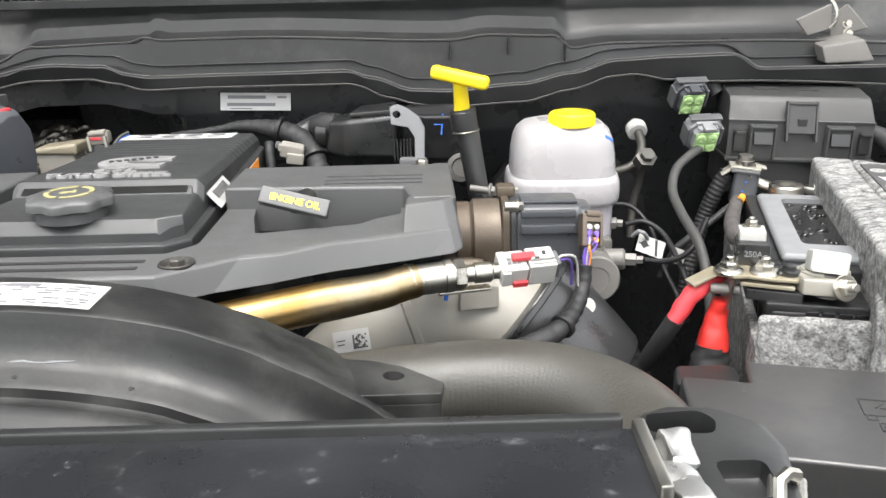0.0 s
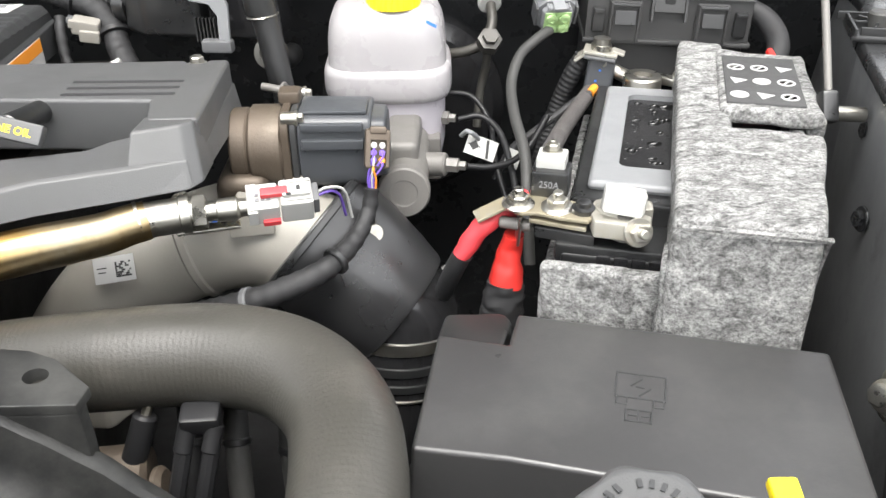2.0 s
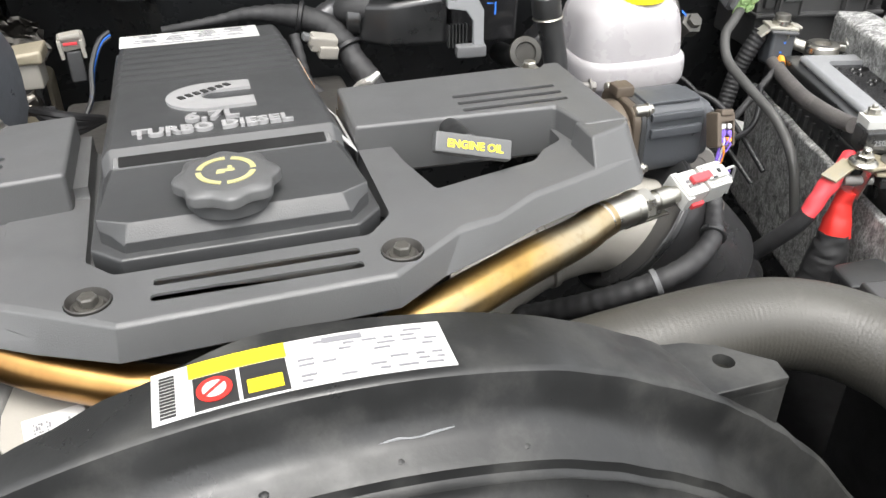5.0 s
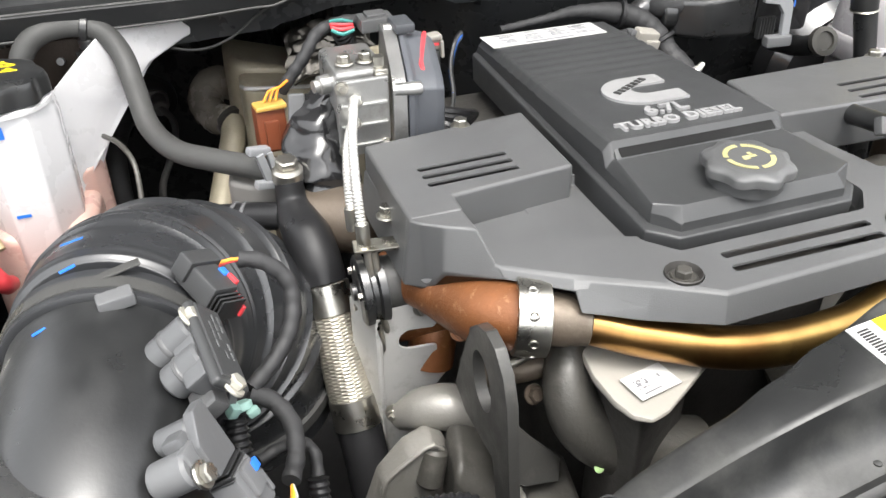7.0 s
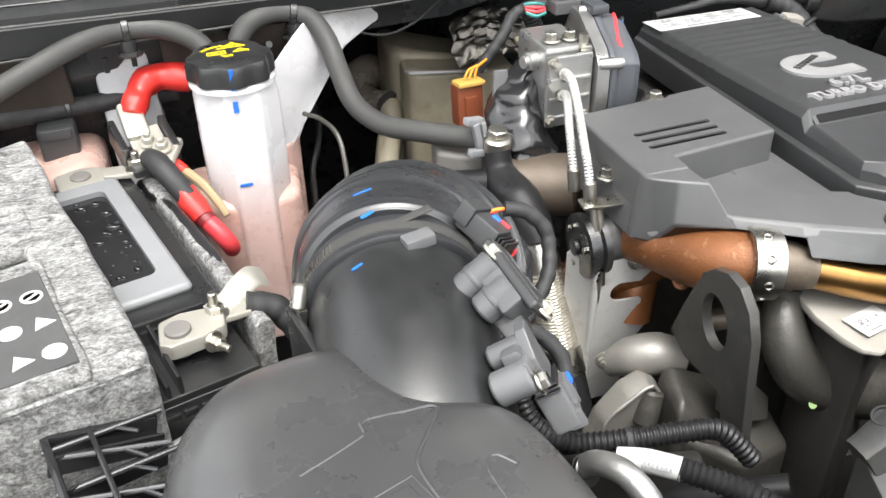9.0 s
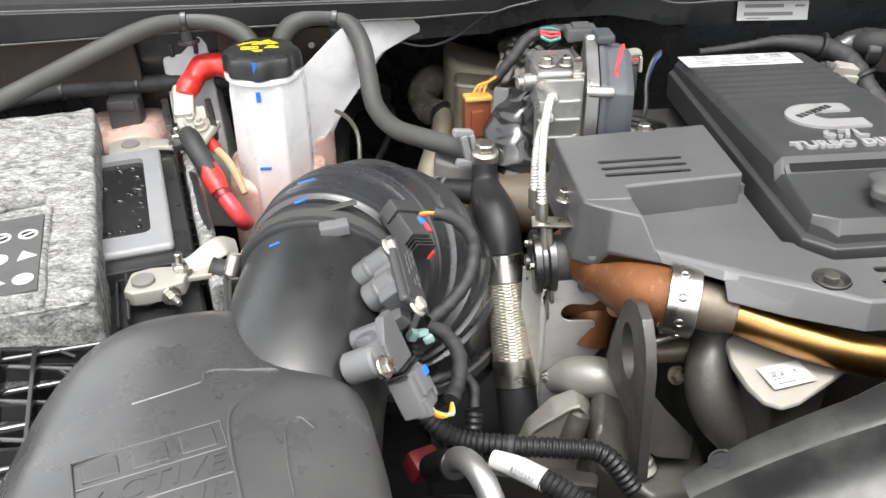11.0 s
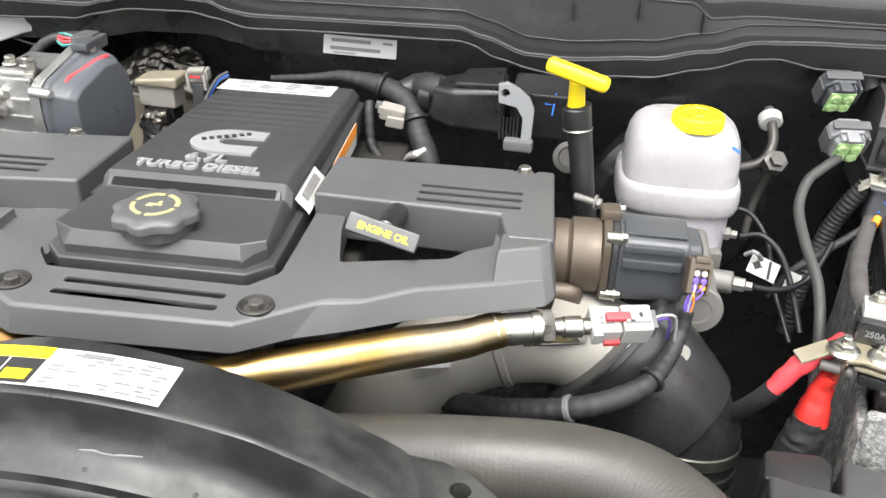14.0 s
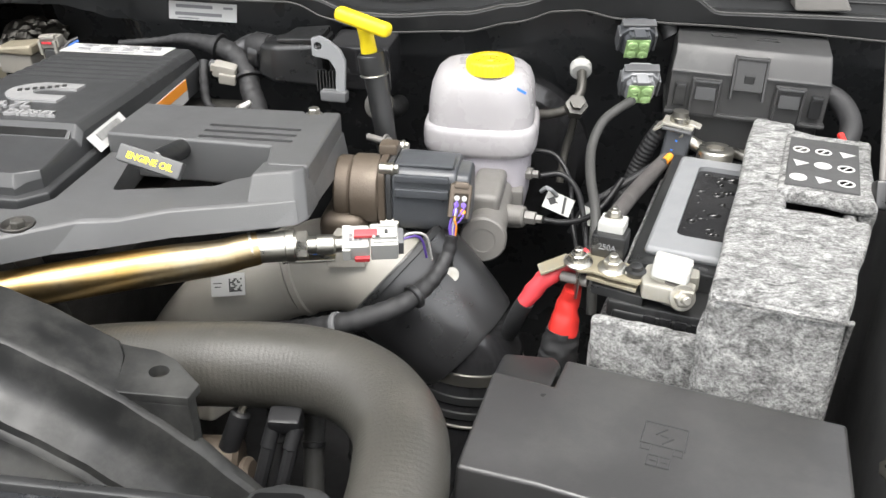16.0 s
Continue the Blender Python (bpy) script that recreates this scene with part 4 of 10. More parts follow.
def oil_cap():
    o = thing("oil_filler_cap", (-0.004, 0.757, 1.318), "grey lobed oil filler cap with a worn yellow ring", "oil cap")
    part("grip", lathe([(0.032, 0.0062, 0.4), (0.0355, 0.0078, 1), (0.0357, 0.0135, 1), (0.0345, 0.016, 0.9), (0.029, 0.0178, 0.2), (0.027, 0.0181, 0), (0.012, 0.0185, 0)], (-0.004, 0.757, 1.3215), (0, 0, 1), 96, 8, 0.065), "cover", o, smooth=50)
    part("base", lathe([(0.031, -0.004), (0.03, 0.001), (0.029, 0.007)], (-0.004, 0.757, 1.322), (0, 0, 1), 40), "cover2", o)
    ring = []
    for i in range(60):
        if i % 15 in (13, 14) or (i // 5) % 3 == 2 and i % 5 == 4:
            continue
        a = 2 * math.pi * i / 60
        ring.append((0.0188 * math.cos(a), 0.0188 * math.sin(a), 0.004, 0.0015, math.degrees(a)))
    pr = part("yellow_print", on_sheet((-0.004, 0.757, 1.3396), (1, 0, 0), (0, 0, 1), ring + [(0, 0, 0.012, 0.003), (0.003, 0.003, 0.003, 0.006), (-0.004, -0.0025, 0.006, 0.0025)]), material("worn_yellow_print", (0.45, 0.42, 0.2), 0.6, var=0.35, bump=0), o)
    return o


oil_cap()


def dipstick_tag():
    o = thing("oil_dipstick", (0.187, 0.79, 1.297), "grey dipstick handle lettered in yellow, lying in its pocket", "dipstick")
    ahead, up = (0.0655, -0.0055, -0.0157), (0.13, -0.82, 0.56)
    rot, tr = frame_at((0.1868, 0.7795, 1.3215), ahead, up)
    part("handle", moved(box((0, 0, -0.004), (0.064, 0.0168, 0.010), 0.002), tr @ rot), "cover", o)
    part("lettering", moved(lettering("ENGINE OIL", 0.0087, 0.0003, 1.0, bold=0.0002), tr @ rot @ Matrix.Translation((0.001, -0.0008, 0.0013))), "yellow", o, "yellow lettering", smooth=0)
    part("seal", rod((0.186, 0.789, 1.3165), (0.188, 0.848, 1.306), 0.0098, 24, 0.002), "black", o)
    return o


dipstick_tag()

# ---- engine and pipes ----
def engine_block():
    o = thing("engine_block", (0.0, 0.9, 0.66), "dark cast iron engine block under its plastic covers", "engine")
    part("block", box((-0.045, 0.93, 0.95), (0.27, 0.42, 0.58), 0.02), "iron", o)
    part("head", box((0.0, 0.93, 1.235), (0.3, 0.43, 0.035), 0.008), "iron", o)
    part("front_housing", box((-0.02, 0.70, 0.86), (0.22, 0.07, 0.38), 0.02), "iron", o)
    for x in (-0.102, 0.102):
        part("boss", rod((x, 0.715, 1.18), (x, 0.682, 1.29), 0.011, 16), "iron", o)
    return o


engine_block()


def radiator():
    o = thing("radiator", (0.0, 0.34, 0.62), "black radiator core behind the support bar", "radiator")
    part("core", box((0.0, 0.41, 0.94), (0.86, 0.05, 0.58), 0.004), "dark", o)
    part("tank", box((0.0, 0.40, 1.225), (0.4, 0.06, 0.05), 0.01), "black", o)
    return o


radiator()


def crossover_pipe():
    o = thing("exhaust_gas_pipe", (0.05, 0.7, 1.2), "straw-gold heat-tinted steel pipe in front of the engine cover", "pipe")
    part("tube", tube([(-0.2, 0.7225, 1.2585), (-0.168, 0.706, 1.2545), (-0.12, 0.68, 1.245), (-0.05, 0.655, 1.236), (0.04, 0.653, 1.2355), (0.12, 0.676, 1.243), (0.2, 0.71, 1.2475), (0.26, 0.735, 1.249), (0.281, 0.7455, 1.2515), (0.295, 0.752, 1.2525)], [0.0158, 0.0166, 0.017, 0.0174, 0.0178, 0.018, 0.0176, 0.0155], 32, 0.005), "gold", o, smooth=60)
    part("collar", lathe([(0.0168, 0), (0.018, 0.001), (0.0182, 0.006), (0.0192, 0.008), (0.0192, 0.013), (0.0205, 0.016), (0.0215, 0.03), (0.02, 0.034)], (-0.166, 0.7055, 1.2545), (-0.9, 0.42, 0.1), 28), "brownalu", o, "heat-browned stepped collar")
    part("weld", lathe([(0.0148, 0), (0.0162, 0.001), (0.0162, 0.003), (0.0148, 0.004)], (0.287, 0.749, 1.2522), (0.9, 0.4, 0.06), 28), "steel", o)
    part("end_socket", lathe([(0.0125, 0), (0.0142, 0.002), (0.0142, 0.03), (0.0152, 0.031), (0.0152, 0.038), (0.008, 0.039)], (0.29, 0.7505, 1.2525), (0.96, 0.26, 0.02), 28), "steel", o)
    return o


crossover_pipe()


def pipe_clamp():
    o = thing("pipe_clamp", (-0.212, 0.731, 1.225), "wide bright steel band clamp with dimples on the hot pipe", "clamp")
    ax = Vector((-0.94, 0.33, 0.08)).normalized()
    c = Vector((-0.1985, 0.7205, 1.2585))
    part("band", lathe([(0.0295, -0.003), (0.031, -0.0022), (0.031, 0.0222), (0.0295, 0.023), (0.026, 0.023), (0.026, -0.003)], c, ax, 40), "steel", o)
    side = ax.cross(Vector((0, 0, 1))).normalized()
    for k in (-48, -5, 38, 75):
        d = (side * -math.cos(radians(k)) + Vector((0, 0, 1)) * math.sin(radians(k))).normalized()
        part("dimple", lathe([(0.0042, -0.001), (0.0042, 0.0004), (0.003, 0.001), (0.002, 0.0003)], c + ax * 0.01 + d * 0.0309, d, 14), "steel", o)
    part("screw", rod(c + ax * 0.01 + Vector((0.01, 0.0, -0.034)), c + ax * 0.01 + Vector((-0.03, -0.012, -0.036)), 0.004, 12), "steel", o)
    return o


pipe_clamp()


def exhaust_elbow():
    o = thing("exhaust_manifold", (-0.25, 0.8, 1.1), "rust-brown cast exhaust elbow and manifold", "exhaust")
    part("elbow", tube([(-0.282, 0.862, 1.226), (-0.27, 0.845, 1.231), (-0.255, 0.815, 1.236), (-0.24, 0.781, 1.2415), (-0.226, 0.746, 1.2515), (-0.2, 0.7215, 1.258)], [0.02, 0.021, 0.0235, 0.0275, 0.0285, 0.0275], 32, 0.005), "rust", o, smooth=60)
    part("lower_pipe", tube([(-0.31, 0.885, 1.155), (-0.28, 0.868, 1.168), (-0.25, 0.852, 1.18), (-0.22, 0.835, 1.20), (-0.2, 0.8, 1.23)], [0.02, 0.022, 0.021, 0.018], 20), "rust", o)
    part("runner", tube([(-0.22, 0.875, 1.17), (-0.24, 0.85, 1.165), (-0.25, 0.84, 1.13)], 0.022, 20), "rust", o)
    part("stub", tube([(-0.245, 0.752, 1.185), (-0.21, 0.742, 1.189), (-0.17, 0.735, 1.195)], 0.0105, 16), "brownalu", o)
    part("stub_nut", hexbolt((-0.198, 0.728, 1.172), (0.1, -0.8, 0.5), 0.006, 0.008), "brownalu", o)
    part("flange", rod((-0.279, 0.858, 1.2265), (-0.2715, 0.8475, 1.2295), 0.0255, 26, 0.002), "rust", o)
    part("bolt", hexbolt((-0.247, 0.768, 1.222), (-0.3, -0.8, 0.4), 0.006, 0.006), "rust", o)
    return o


exhaust_elbow()


def oxygen_sensor():
    o = thing("exhaust_sensor", (0.34, 0.764, 1.23), "steel exhaust sensor with a hexagon nut", "sensor")
    ax = Vector((0.97, 0.22, 0.0)).normalized()
    c = Vector((0.329, 0.7608, 1.2533))
    part("nut", lathe([(0.0135, 0), (0.0142, 0.001), (0.0142, 0.009), (0.0135, 0.01)], c, ax, 6), "steel", o)
    part("washer", lathe([(0.0125, -0.003), (0.0125, 0)], c, ax, 24), "steel", o)
    part("barrel", lathe([(0.008, 0.01), (0.0082, 0.018), (0.0095, 0.019), (0.0095, 0.034), (0.0075, 0.036), (0.0075, 0.044)], c, ax, 24), "steel", o)
    part("plate", box((0.338, 0.765, 1.2375), (0.05, 0.012, 0.003), 0.001, (0, 0, 14)), "steel", o)
    return o


oxygen_sensor()


def sensor_plug():
    o = thing("sensor_connector", (0.395, 0.776, 1.24), "white wiring connector with red locks and printed code", "connector")
    rot, tr = frame_at((0.372, 0.7705, 1.2545), (0.97, 0.22, 0.0), (-0.05, -0.45, 0.9))
    m = tr @ rot
    part("body", moved(join(box((0.011, 0, 0), (0.024, 0.026, 0.02), 0.002), box((0.002, 0, 0), (0.008, 0.03, 0.016), 0.001)), m), "wwhite", o)
    s = part("sleeve", moved(join(box((0.037, 0, 0), (0.026, 0.026, 0.024), 0.002), box((0.037, 0, 0.0135), (0.022, 0.012, 0.004), 0.001)), m), "wwhite", o)
    part("ridge", moved(join(*[box((0.038, -0.009 + 0.006 * i, 0.0125), (0.022, 0.0016, 0.002), 0.0004) for i in range(4)]), m), "wwhite", s)
    part("slot", moved(join(box((0.031, -0.0055, 0.0165), (0.004, 0.002, 0.001), 0), box((0.039, 0.0, 0.0165), (0.003, 0.004, 0.001), 0)), m), "ink", s)
    part("lock", moved(box((0.02, 0.0, 0.0135), (0.022, 0.008, 0.005), 0.001), m), "wred", o, "red locking tab")
    part("lock", moved(box((0.016, -0.0135, -0.007), (0.014, 0.005, 0.006), 0.001), m), "wred", o, "red locking tab")
    part("print", moved(join(*[box((0.006 + 0.0045 * (i % 3), -0.004 + 0.005 * (i // 3), 0.0113), (0.003, 0.003, 0.0005), 0) for i in range(6)]), m), "greyink", o)
    part("end_cap", moved(box((0.052, 0, 0), (0.006, 0.018, 0.018), 0.001), m), "greyplug", o)
    p = m @ Vector((0.055, 0.004, 0.002))
    part("wire", tube([p, p + Vector((0.008, 0.002, 0.003)), p + Vector((0.02, 0.01, -0.004)), p + Vector((0.024, 0.02, -0.035))], 0.0013, 6), "wwhite", o)
    part("wire", tube([p + Vector((0, 0, -0.003)), p + Vector((0.01, 0.004, -0.001)), p + Vector((0.016, 0.012, -0.01)), p + Vector((0.018, 0.024, -0.035))], 0.0013, 6), "purple", o)
    return o


sensor_plug()


def egr_valve():
    o = thing("exhaust_gas_valve", (0.40, 0.9, 1.2), "browned metal valve with a slate grey finned motor housing", "valve")
    part("throat", lathe([(0.0335, 0), (0.035, 0.002), (0.035, 0.014), (0.0335, 0.016), (0.0375, 0.019), (0.0375, 0.046), (0.033, 0.05)], (0.333, 0.905, 1.247), (1, 0.02, 0), 32), "brownalu", o)
    part("foot", prism([(0.318, 0.86), (0.366, 0.863), (0.372, 0.93), (0.318, 0.935)], 1.13, 1.232, 0.012, 3), "brownalu", o)
    def section(x, w, h, k=0.42, n=36):
        out = []
        for i in range(n):
            a = 2 * math.pi * i / n
            c, s_ = math.cos(a), math.sin(a)
            out.append((x, 0.909 + w * math.copysign(abs(c) ** k, c), 1.2485 + h * math.copysign(abs(s_) ** k, s_)))
        return out
    fl = part("flange", bevelled(loft([section(0.381, 0.037, 0.039), section(0.389, 0.038, 0.04)]), 0.0012, 1, 40), "brownalu", o)
    part("ear", box((0.387, 0.915, 1.292), (0.02, 0.02, 0.012), 0.003), "brownalu", fl)
    part("adapter_plate", bevelled(loft([section(0.3895, 0.036, 0.038), section(0.396, 0.0365, 0.0385)]), 0.0012, 1, 40), "cover2", o)
    for y, z in ((0.879, 1.2835), (0.94, 1.2835), (0.876, 1.222), (0.94, 1.222)):
        part("bolt", join(hexbolt((0.397, y, z), (1, 0, 0), 0.0048, 0.006), rod((0.383, y, z), (0.397, y, z), 0.006, 14, 0.001)), "steel", fl)
    motor = part("motor_housing", bevelled(loft([section(0.396, 0.034, 0.0355), section(0.398, 0.035, 0.0365), section(0.459, 0.034, 0.0355), section(0.4625, 0.0325, 0.034), section(0.463, 0.02, 0.02)]), 0.0008, 1, 50), "egrgrey", o, "slate grey plastic motor housing with fins")
    for z, d, h in ((1.2765, 0.0015, 0.0075), (1.2605, 0.0022, 0.0095)):
        part("fin", box((0.428, 0.8742 - d / 2, z), (0.056, d + 0.004, h), 0.0015), "egrgrey", motor)
    part("fin", box((0.43, 0.9, 1.2855), (0.058, 0.03, 0.004), 0.0015), "egrgrey", motor)
    part("end_cap", bevelled(loft([section(0.4615, 0.027, 0.03), section(0.474, 0.026, 0.029), section(0.4765, 0.022, 0.025)]), 0.001, 1, 50), "egrgrey", motor)
    return o


egr_valve()


def valve_plug():
    o = thing("valve_connector", (0.468, 0.85, 1.24), "brown wiring connector with coloured wires at the valve motor", "connector")
    rot, tr = frame_at((0.469, 0.859, 1.262), (0.99, 0.1, -0.1), (0.02, -0.93, 0.37))
    m = tr @ rot @ Matrix.Diagonal((0.82, 0.82, 0.9, 1))
    part("shell", moved(carve(box((0, 0, 0), (0.027, 0.042, 0.02), 0.003), [box((0.001, -0.004, 0.01), (0.017, 0.028, 0.012), 0.001)]), m), "brownalu", o)
    part("clip", moved(box((0, 0.02, 0.006), (0.018, 0.008, 0.012), 0.002), m), "brownalu", o)
    for k, (x, y) in enumerate(((-0.004, 0.004), (0.005, 0.004), (-0.004, -0.004), (0.005, -0.004), (0.005, -0.012), (-0.004, -0.012))):
        part("seal", moved(lathe([(0.0034, 0.002), (0.0034, 0.0095), (0.0015, 0.01)], (x, y, 0), (0, 0, 1), 10), m), ("wwhite", "wwhite", "purple", "purple", "orange", "purple")[k], o)
    end = Vector((0.464, 0.8465, 1.232))
    for k in range(5):
        a = m @ Vector((-0.004 + 0.009 * (k % 2), 0.004 - 0.005 * k, 0.008))
        part("wire", tube([a, a + Vector((0, -0.004, -0.006)), end + Vector((0.0018 * (k - 2), -0.001, 0.008)), end + Vector((0.001 * (k - 2), 0, -0.006))], 0.0011, 6), ("purple", "purple", "wwhite", "purple", "orange")[k], o)
    return o


valve_plug()


def harness(name, pts, r, label, mat="tape", bands=(), pitch=0.0, depth=0.0, group="", category="cable"):
    at = min((Vector(p) for p in pts), key=lambda v: v.z)
    o = thing(name, at, label, category, group)
    if mat == "tape" and not pitch:
        pitch, depth = 0.013, 0.0004   # overlapping turns of tape
    part("sleeve", tube(pts, r, 14, 0.006, pitch, depth), mat, o, smooth=50)
    for f, mat2 in bands:
        line, _ = spline(pts, 0.004)
        i = min(len(line) - 2, int(f * len(line)))
        d = (line[i + 1] - line[max(0, i - 1)]).normalized()
        rr = r if not isinstance(r, (list, tuple)) else max(r)
        part("band", lathe([(rr * 1.02, -0.003), (rr * 1.12, -0.002), (rr * 1.12, 0.002), (rr * 1.02, 0.003)], line[i], d, 16), mat2, o)
    return o


harness("wiring_harness", [(0.463, 0.845, 1.23), (0.460, 0.839, 1.211), (0.449, 0.817, 1.195), (0.426, 0.784, 1.185), (0.387, 0.764, 1.175), (0.344, 0.770, 1.157), (0.295, 0.798, 1.128), (0.24, 0.845, 1.09)], [0.0065, 0.0085, 0.0102, 0.0108, 0.0108, 0.011, 0.0115], "taped black wiring harness with a pale band", bands=((0.5, "greyplug"), (0.25, "black")))
o = thing("ring_terminal", (0.463, 0.84, 1.19), "small pale metal ring terminal on the harness", "terminal")
part("ring", lathe([(0.008, 0), (0.0085, 0.001), (0.008, 0.002)], (0.464, 0.835, 1.19), (0.2, -0.9, 0.4), 16), "steel", o)
part("lug", box((0.462, 0.838, 1.203), (0.007, 0.004, 0.018), 0.001), "steel", o)


def intake_horn():
    o = thing("intake_horn", (0.3, 0.88, 1.0), "grey painted cast intake pipe with a code label", "intake pipe")
    part("pipe", tube([(0.13, 0.85, 0.99), (0.165, 0.858, 1.06), (0.215, 0.872, 1.117), (0.285, 0.885, 1.15), (0.35, 0.888, 1.162), (0.41, 0.876, 1.148)], [0.052, 0.053, 0.051, 0.05, 0.053, 0.054], 36, 0.008), "horn", o, smooth=60)
    part("bead", lathe([(0.05, -0.006), (0.0535, -0.003), (0.0535, 0.003), (0.05, 0.006)], (0.288, 0.8857, 1.1512), (0.95, 0.12, 0.3), 40), "horn", o)
    part("bracket", prism([(0.335, 0.828), (0.375, 0.835), (0.372, 0.86), (0.34, 0.86)], 1.19, lambda x, y: 1.232 - abs(x - 0.352) * 0.8, 0.002), "horn", o)
    part("foot", prism([(0.16, 0.77), (0.215, 0.765), (0.235, 0.80), (0.22, 0.85), (0.16, 0.85)], 1.02, 1.075, 0.006), "horn", o)
    part("bolt", hexbolt((0.205, 0.785, 1.076), (0, -0.2, 1), 0.007, 0.006), "iron", o)
    up = Vector((-0.15, -0.86, 0.5))
    lab = part("label", decal((0.225, 0.8285, 1.1595), (0.97, 0.1, 0.1), up, 0.037, 0.024), "label", o, "white label with a square code")
    part("print", on_sheet((0.225, 0.8285, 1.1595), (0.97, 0.1, 0.1), up, [(0.002 + 0.0018 * (i % 8), -0.007 + 0.0018 * (i // 8), 0.0016, 0.0016) for i in range(64) if (i * 5 + (i // 8) * 3 + (i * i) // 5) % 4 in (0, 1) or i % 8 == 0 or i < 8] + [(-0.011, 0.002, 0.009, 0.001), (-0.011, -0.002, 0.007, 0.001)]), "ink", lab)
    part("marker", decal((0.322, 0.838, 1.2065), (0.1, 0.3, 1), (0, -0.9, 0.4), 0.016, 0.004), "blue", o)
    return o


intake_horn()


def charge_duct():
    o = thing("charge_air_boot", (0.48, 0.85, 0.9), "shiny black plastic charge air duct with a clamp band", "air duct")
    a, b = Vector((0.397, 0.88, 1.158)), Vector((0.482, 0.857, 1.09))
    ax = (b - a).normalized()
    h = (b - a).length
    body = lathe([(0.074, -0.006), (0.0795, -0.005), (0.081, -0.002), (0.081, 0.004), (0.0795, 0.006), (0.077, h * 0.4), (0.071, h * 0.75), (0.066, h - 0.004), (0.064, h), (0.05, h + 0.001)], a, ax, 56)
    part("sleeve", body, material("satin_black_duct_plastic", (0.024, 0.024, 0.025), 0.3, var=0.2, scale=18, bump=0.06, bump_scale=60, spec=0.9, rough_var=0.1), o, "shiny black tapered sleeve", smooth=40)
    part("edge_band", lathe([(0.0812, -0.004), (0.0822, -0.003), (0.0822, 0.002), (0.0812, 0.003)], a, ax, 56), "black", o)
    # solid block, coloured as the shade inside a slot
    part("slot", moved(box((0, 0, 0), (0.006, 0.014, 0.004), 0.001), Matrix.Translation((0.493, 0.862, 1.166)) @ pose(0, 0, 0, 0, 38, -20)), "dark", o)
    c, e = Vector((0.483, 0.855, 1.088)), Vector((0.479, 0.838, 1.0))
    part("lower_tube", tube([a + ax * h * 0.9, c, c.lerp(e, 0.35), e, (0.46, 0.83, 0.9)], [0.058, 0.0585, 0.057, 0.056, 0.056], 40, 0.008), "gloss", o, smooth=60)
    ax2 = (e - c).normalized()
    for k, (d, mt) in enumerate(((0.006, "steel"), (0.032, "black"), (0.05, "black"), (0.066, "steel"))):
        wide = (0.013, 0.009, 0.008, 0.003)[k]
        part("clamp_band", lathe([(0.0582, 0), (0.0605, 0.001), (0.0605, wide), (0.0582, wide + 0.001)], c + ax2 * d, ax2, 40), mt, o)
    return o


charge_duct()


def radiator_hose():
    o = thing("radiator_hose", (0.35, 0.63, 1.1), "thick ribbed grey-brown rubber radiator hose, bent a quarter turn", "hose")
    pts = [(0.03, 0.69, 1.115), (0.10, 0.668, 1.15), (0.18, 0.652, 1.18), (0.28, 0.648, 1.196), (0.365, 0.648, 1.2), (0.42, 0.63, 1.2), (0.455, 0.59, 1.198), (0.467, 0.54, 1.195), (0.469, 0.47, 1.188), (0.469, 0.41, 1.17), (0.469, 0.36, 1.14)]
    part("hose", tube(pts, 0.0365, 40, 0.005, 0.0046, 0.00004), "rubber", o, smooth=60)
    words = moved(lettering("RAD 6.7L", 0.0098, 0.0003, 1.0), Matrix.Diagonal((0.78, 1, 1, 1)))
    part("print", moved(words, Matrix.Translation((0.4645, 0.468, 1.2249)) @ pose(0, 0, 0, 0, -9, 90)), "wwhite", o, "white printed lettering", smooth=0)
    part("print", moved(join(*[box((0.0055 * i - 0.025, 0, 0), (0.0026, 0.0072, 0.0006), 0.0) for i in range(10)]), Matrix.Translation((0.4785, 0.471, 1.2238)) @ pose(0, 0, 0, 0, 14, 90) @ Matrix.Diagonal((0.62, 1, 1, 1))), "wwhite", o)
    part("clamp", lathe([(0.0372, 0), (0.0395, 0.001), (0.0395, 0.011), (0.0372, 0.012)], (0.469, 0.444, 1.181), (0, -0.97, -0.24), 40), "handle", o, "pale grey hose clamp")
    return o


radiator_hose()


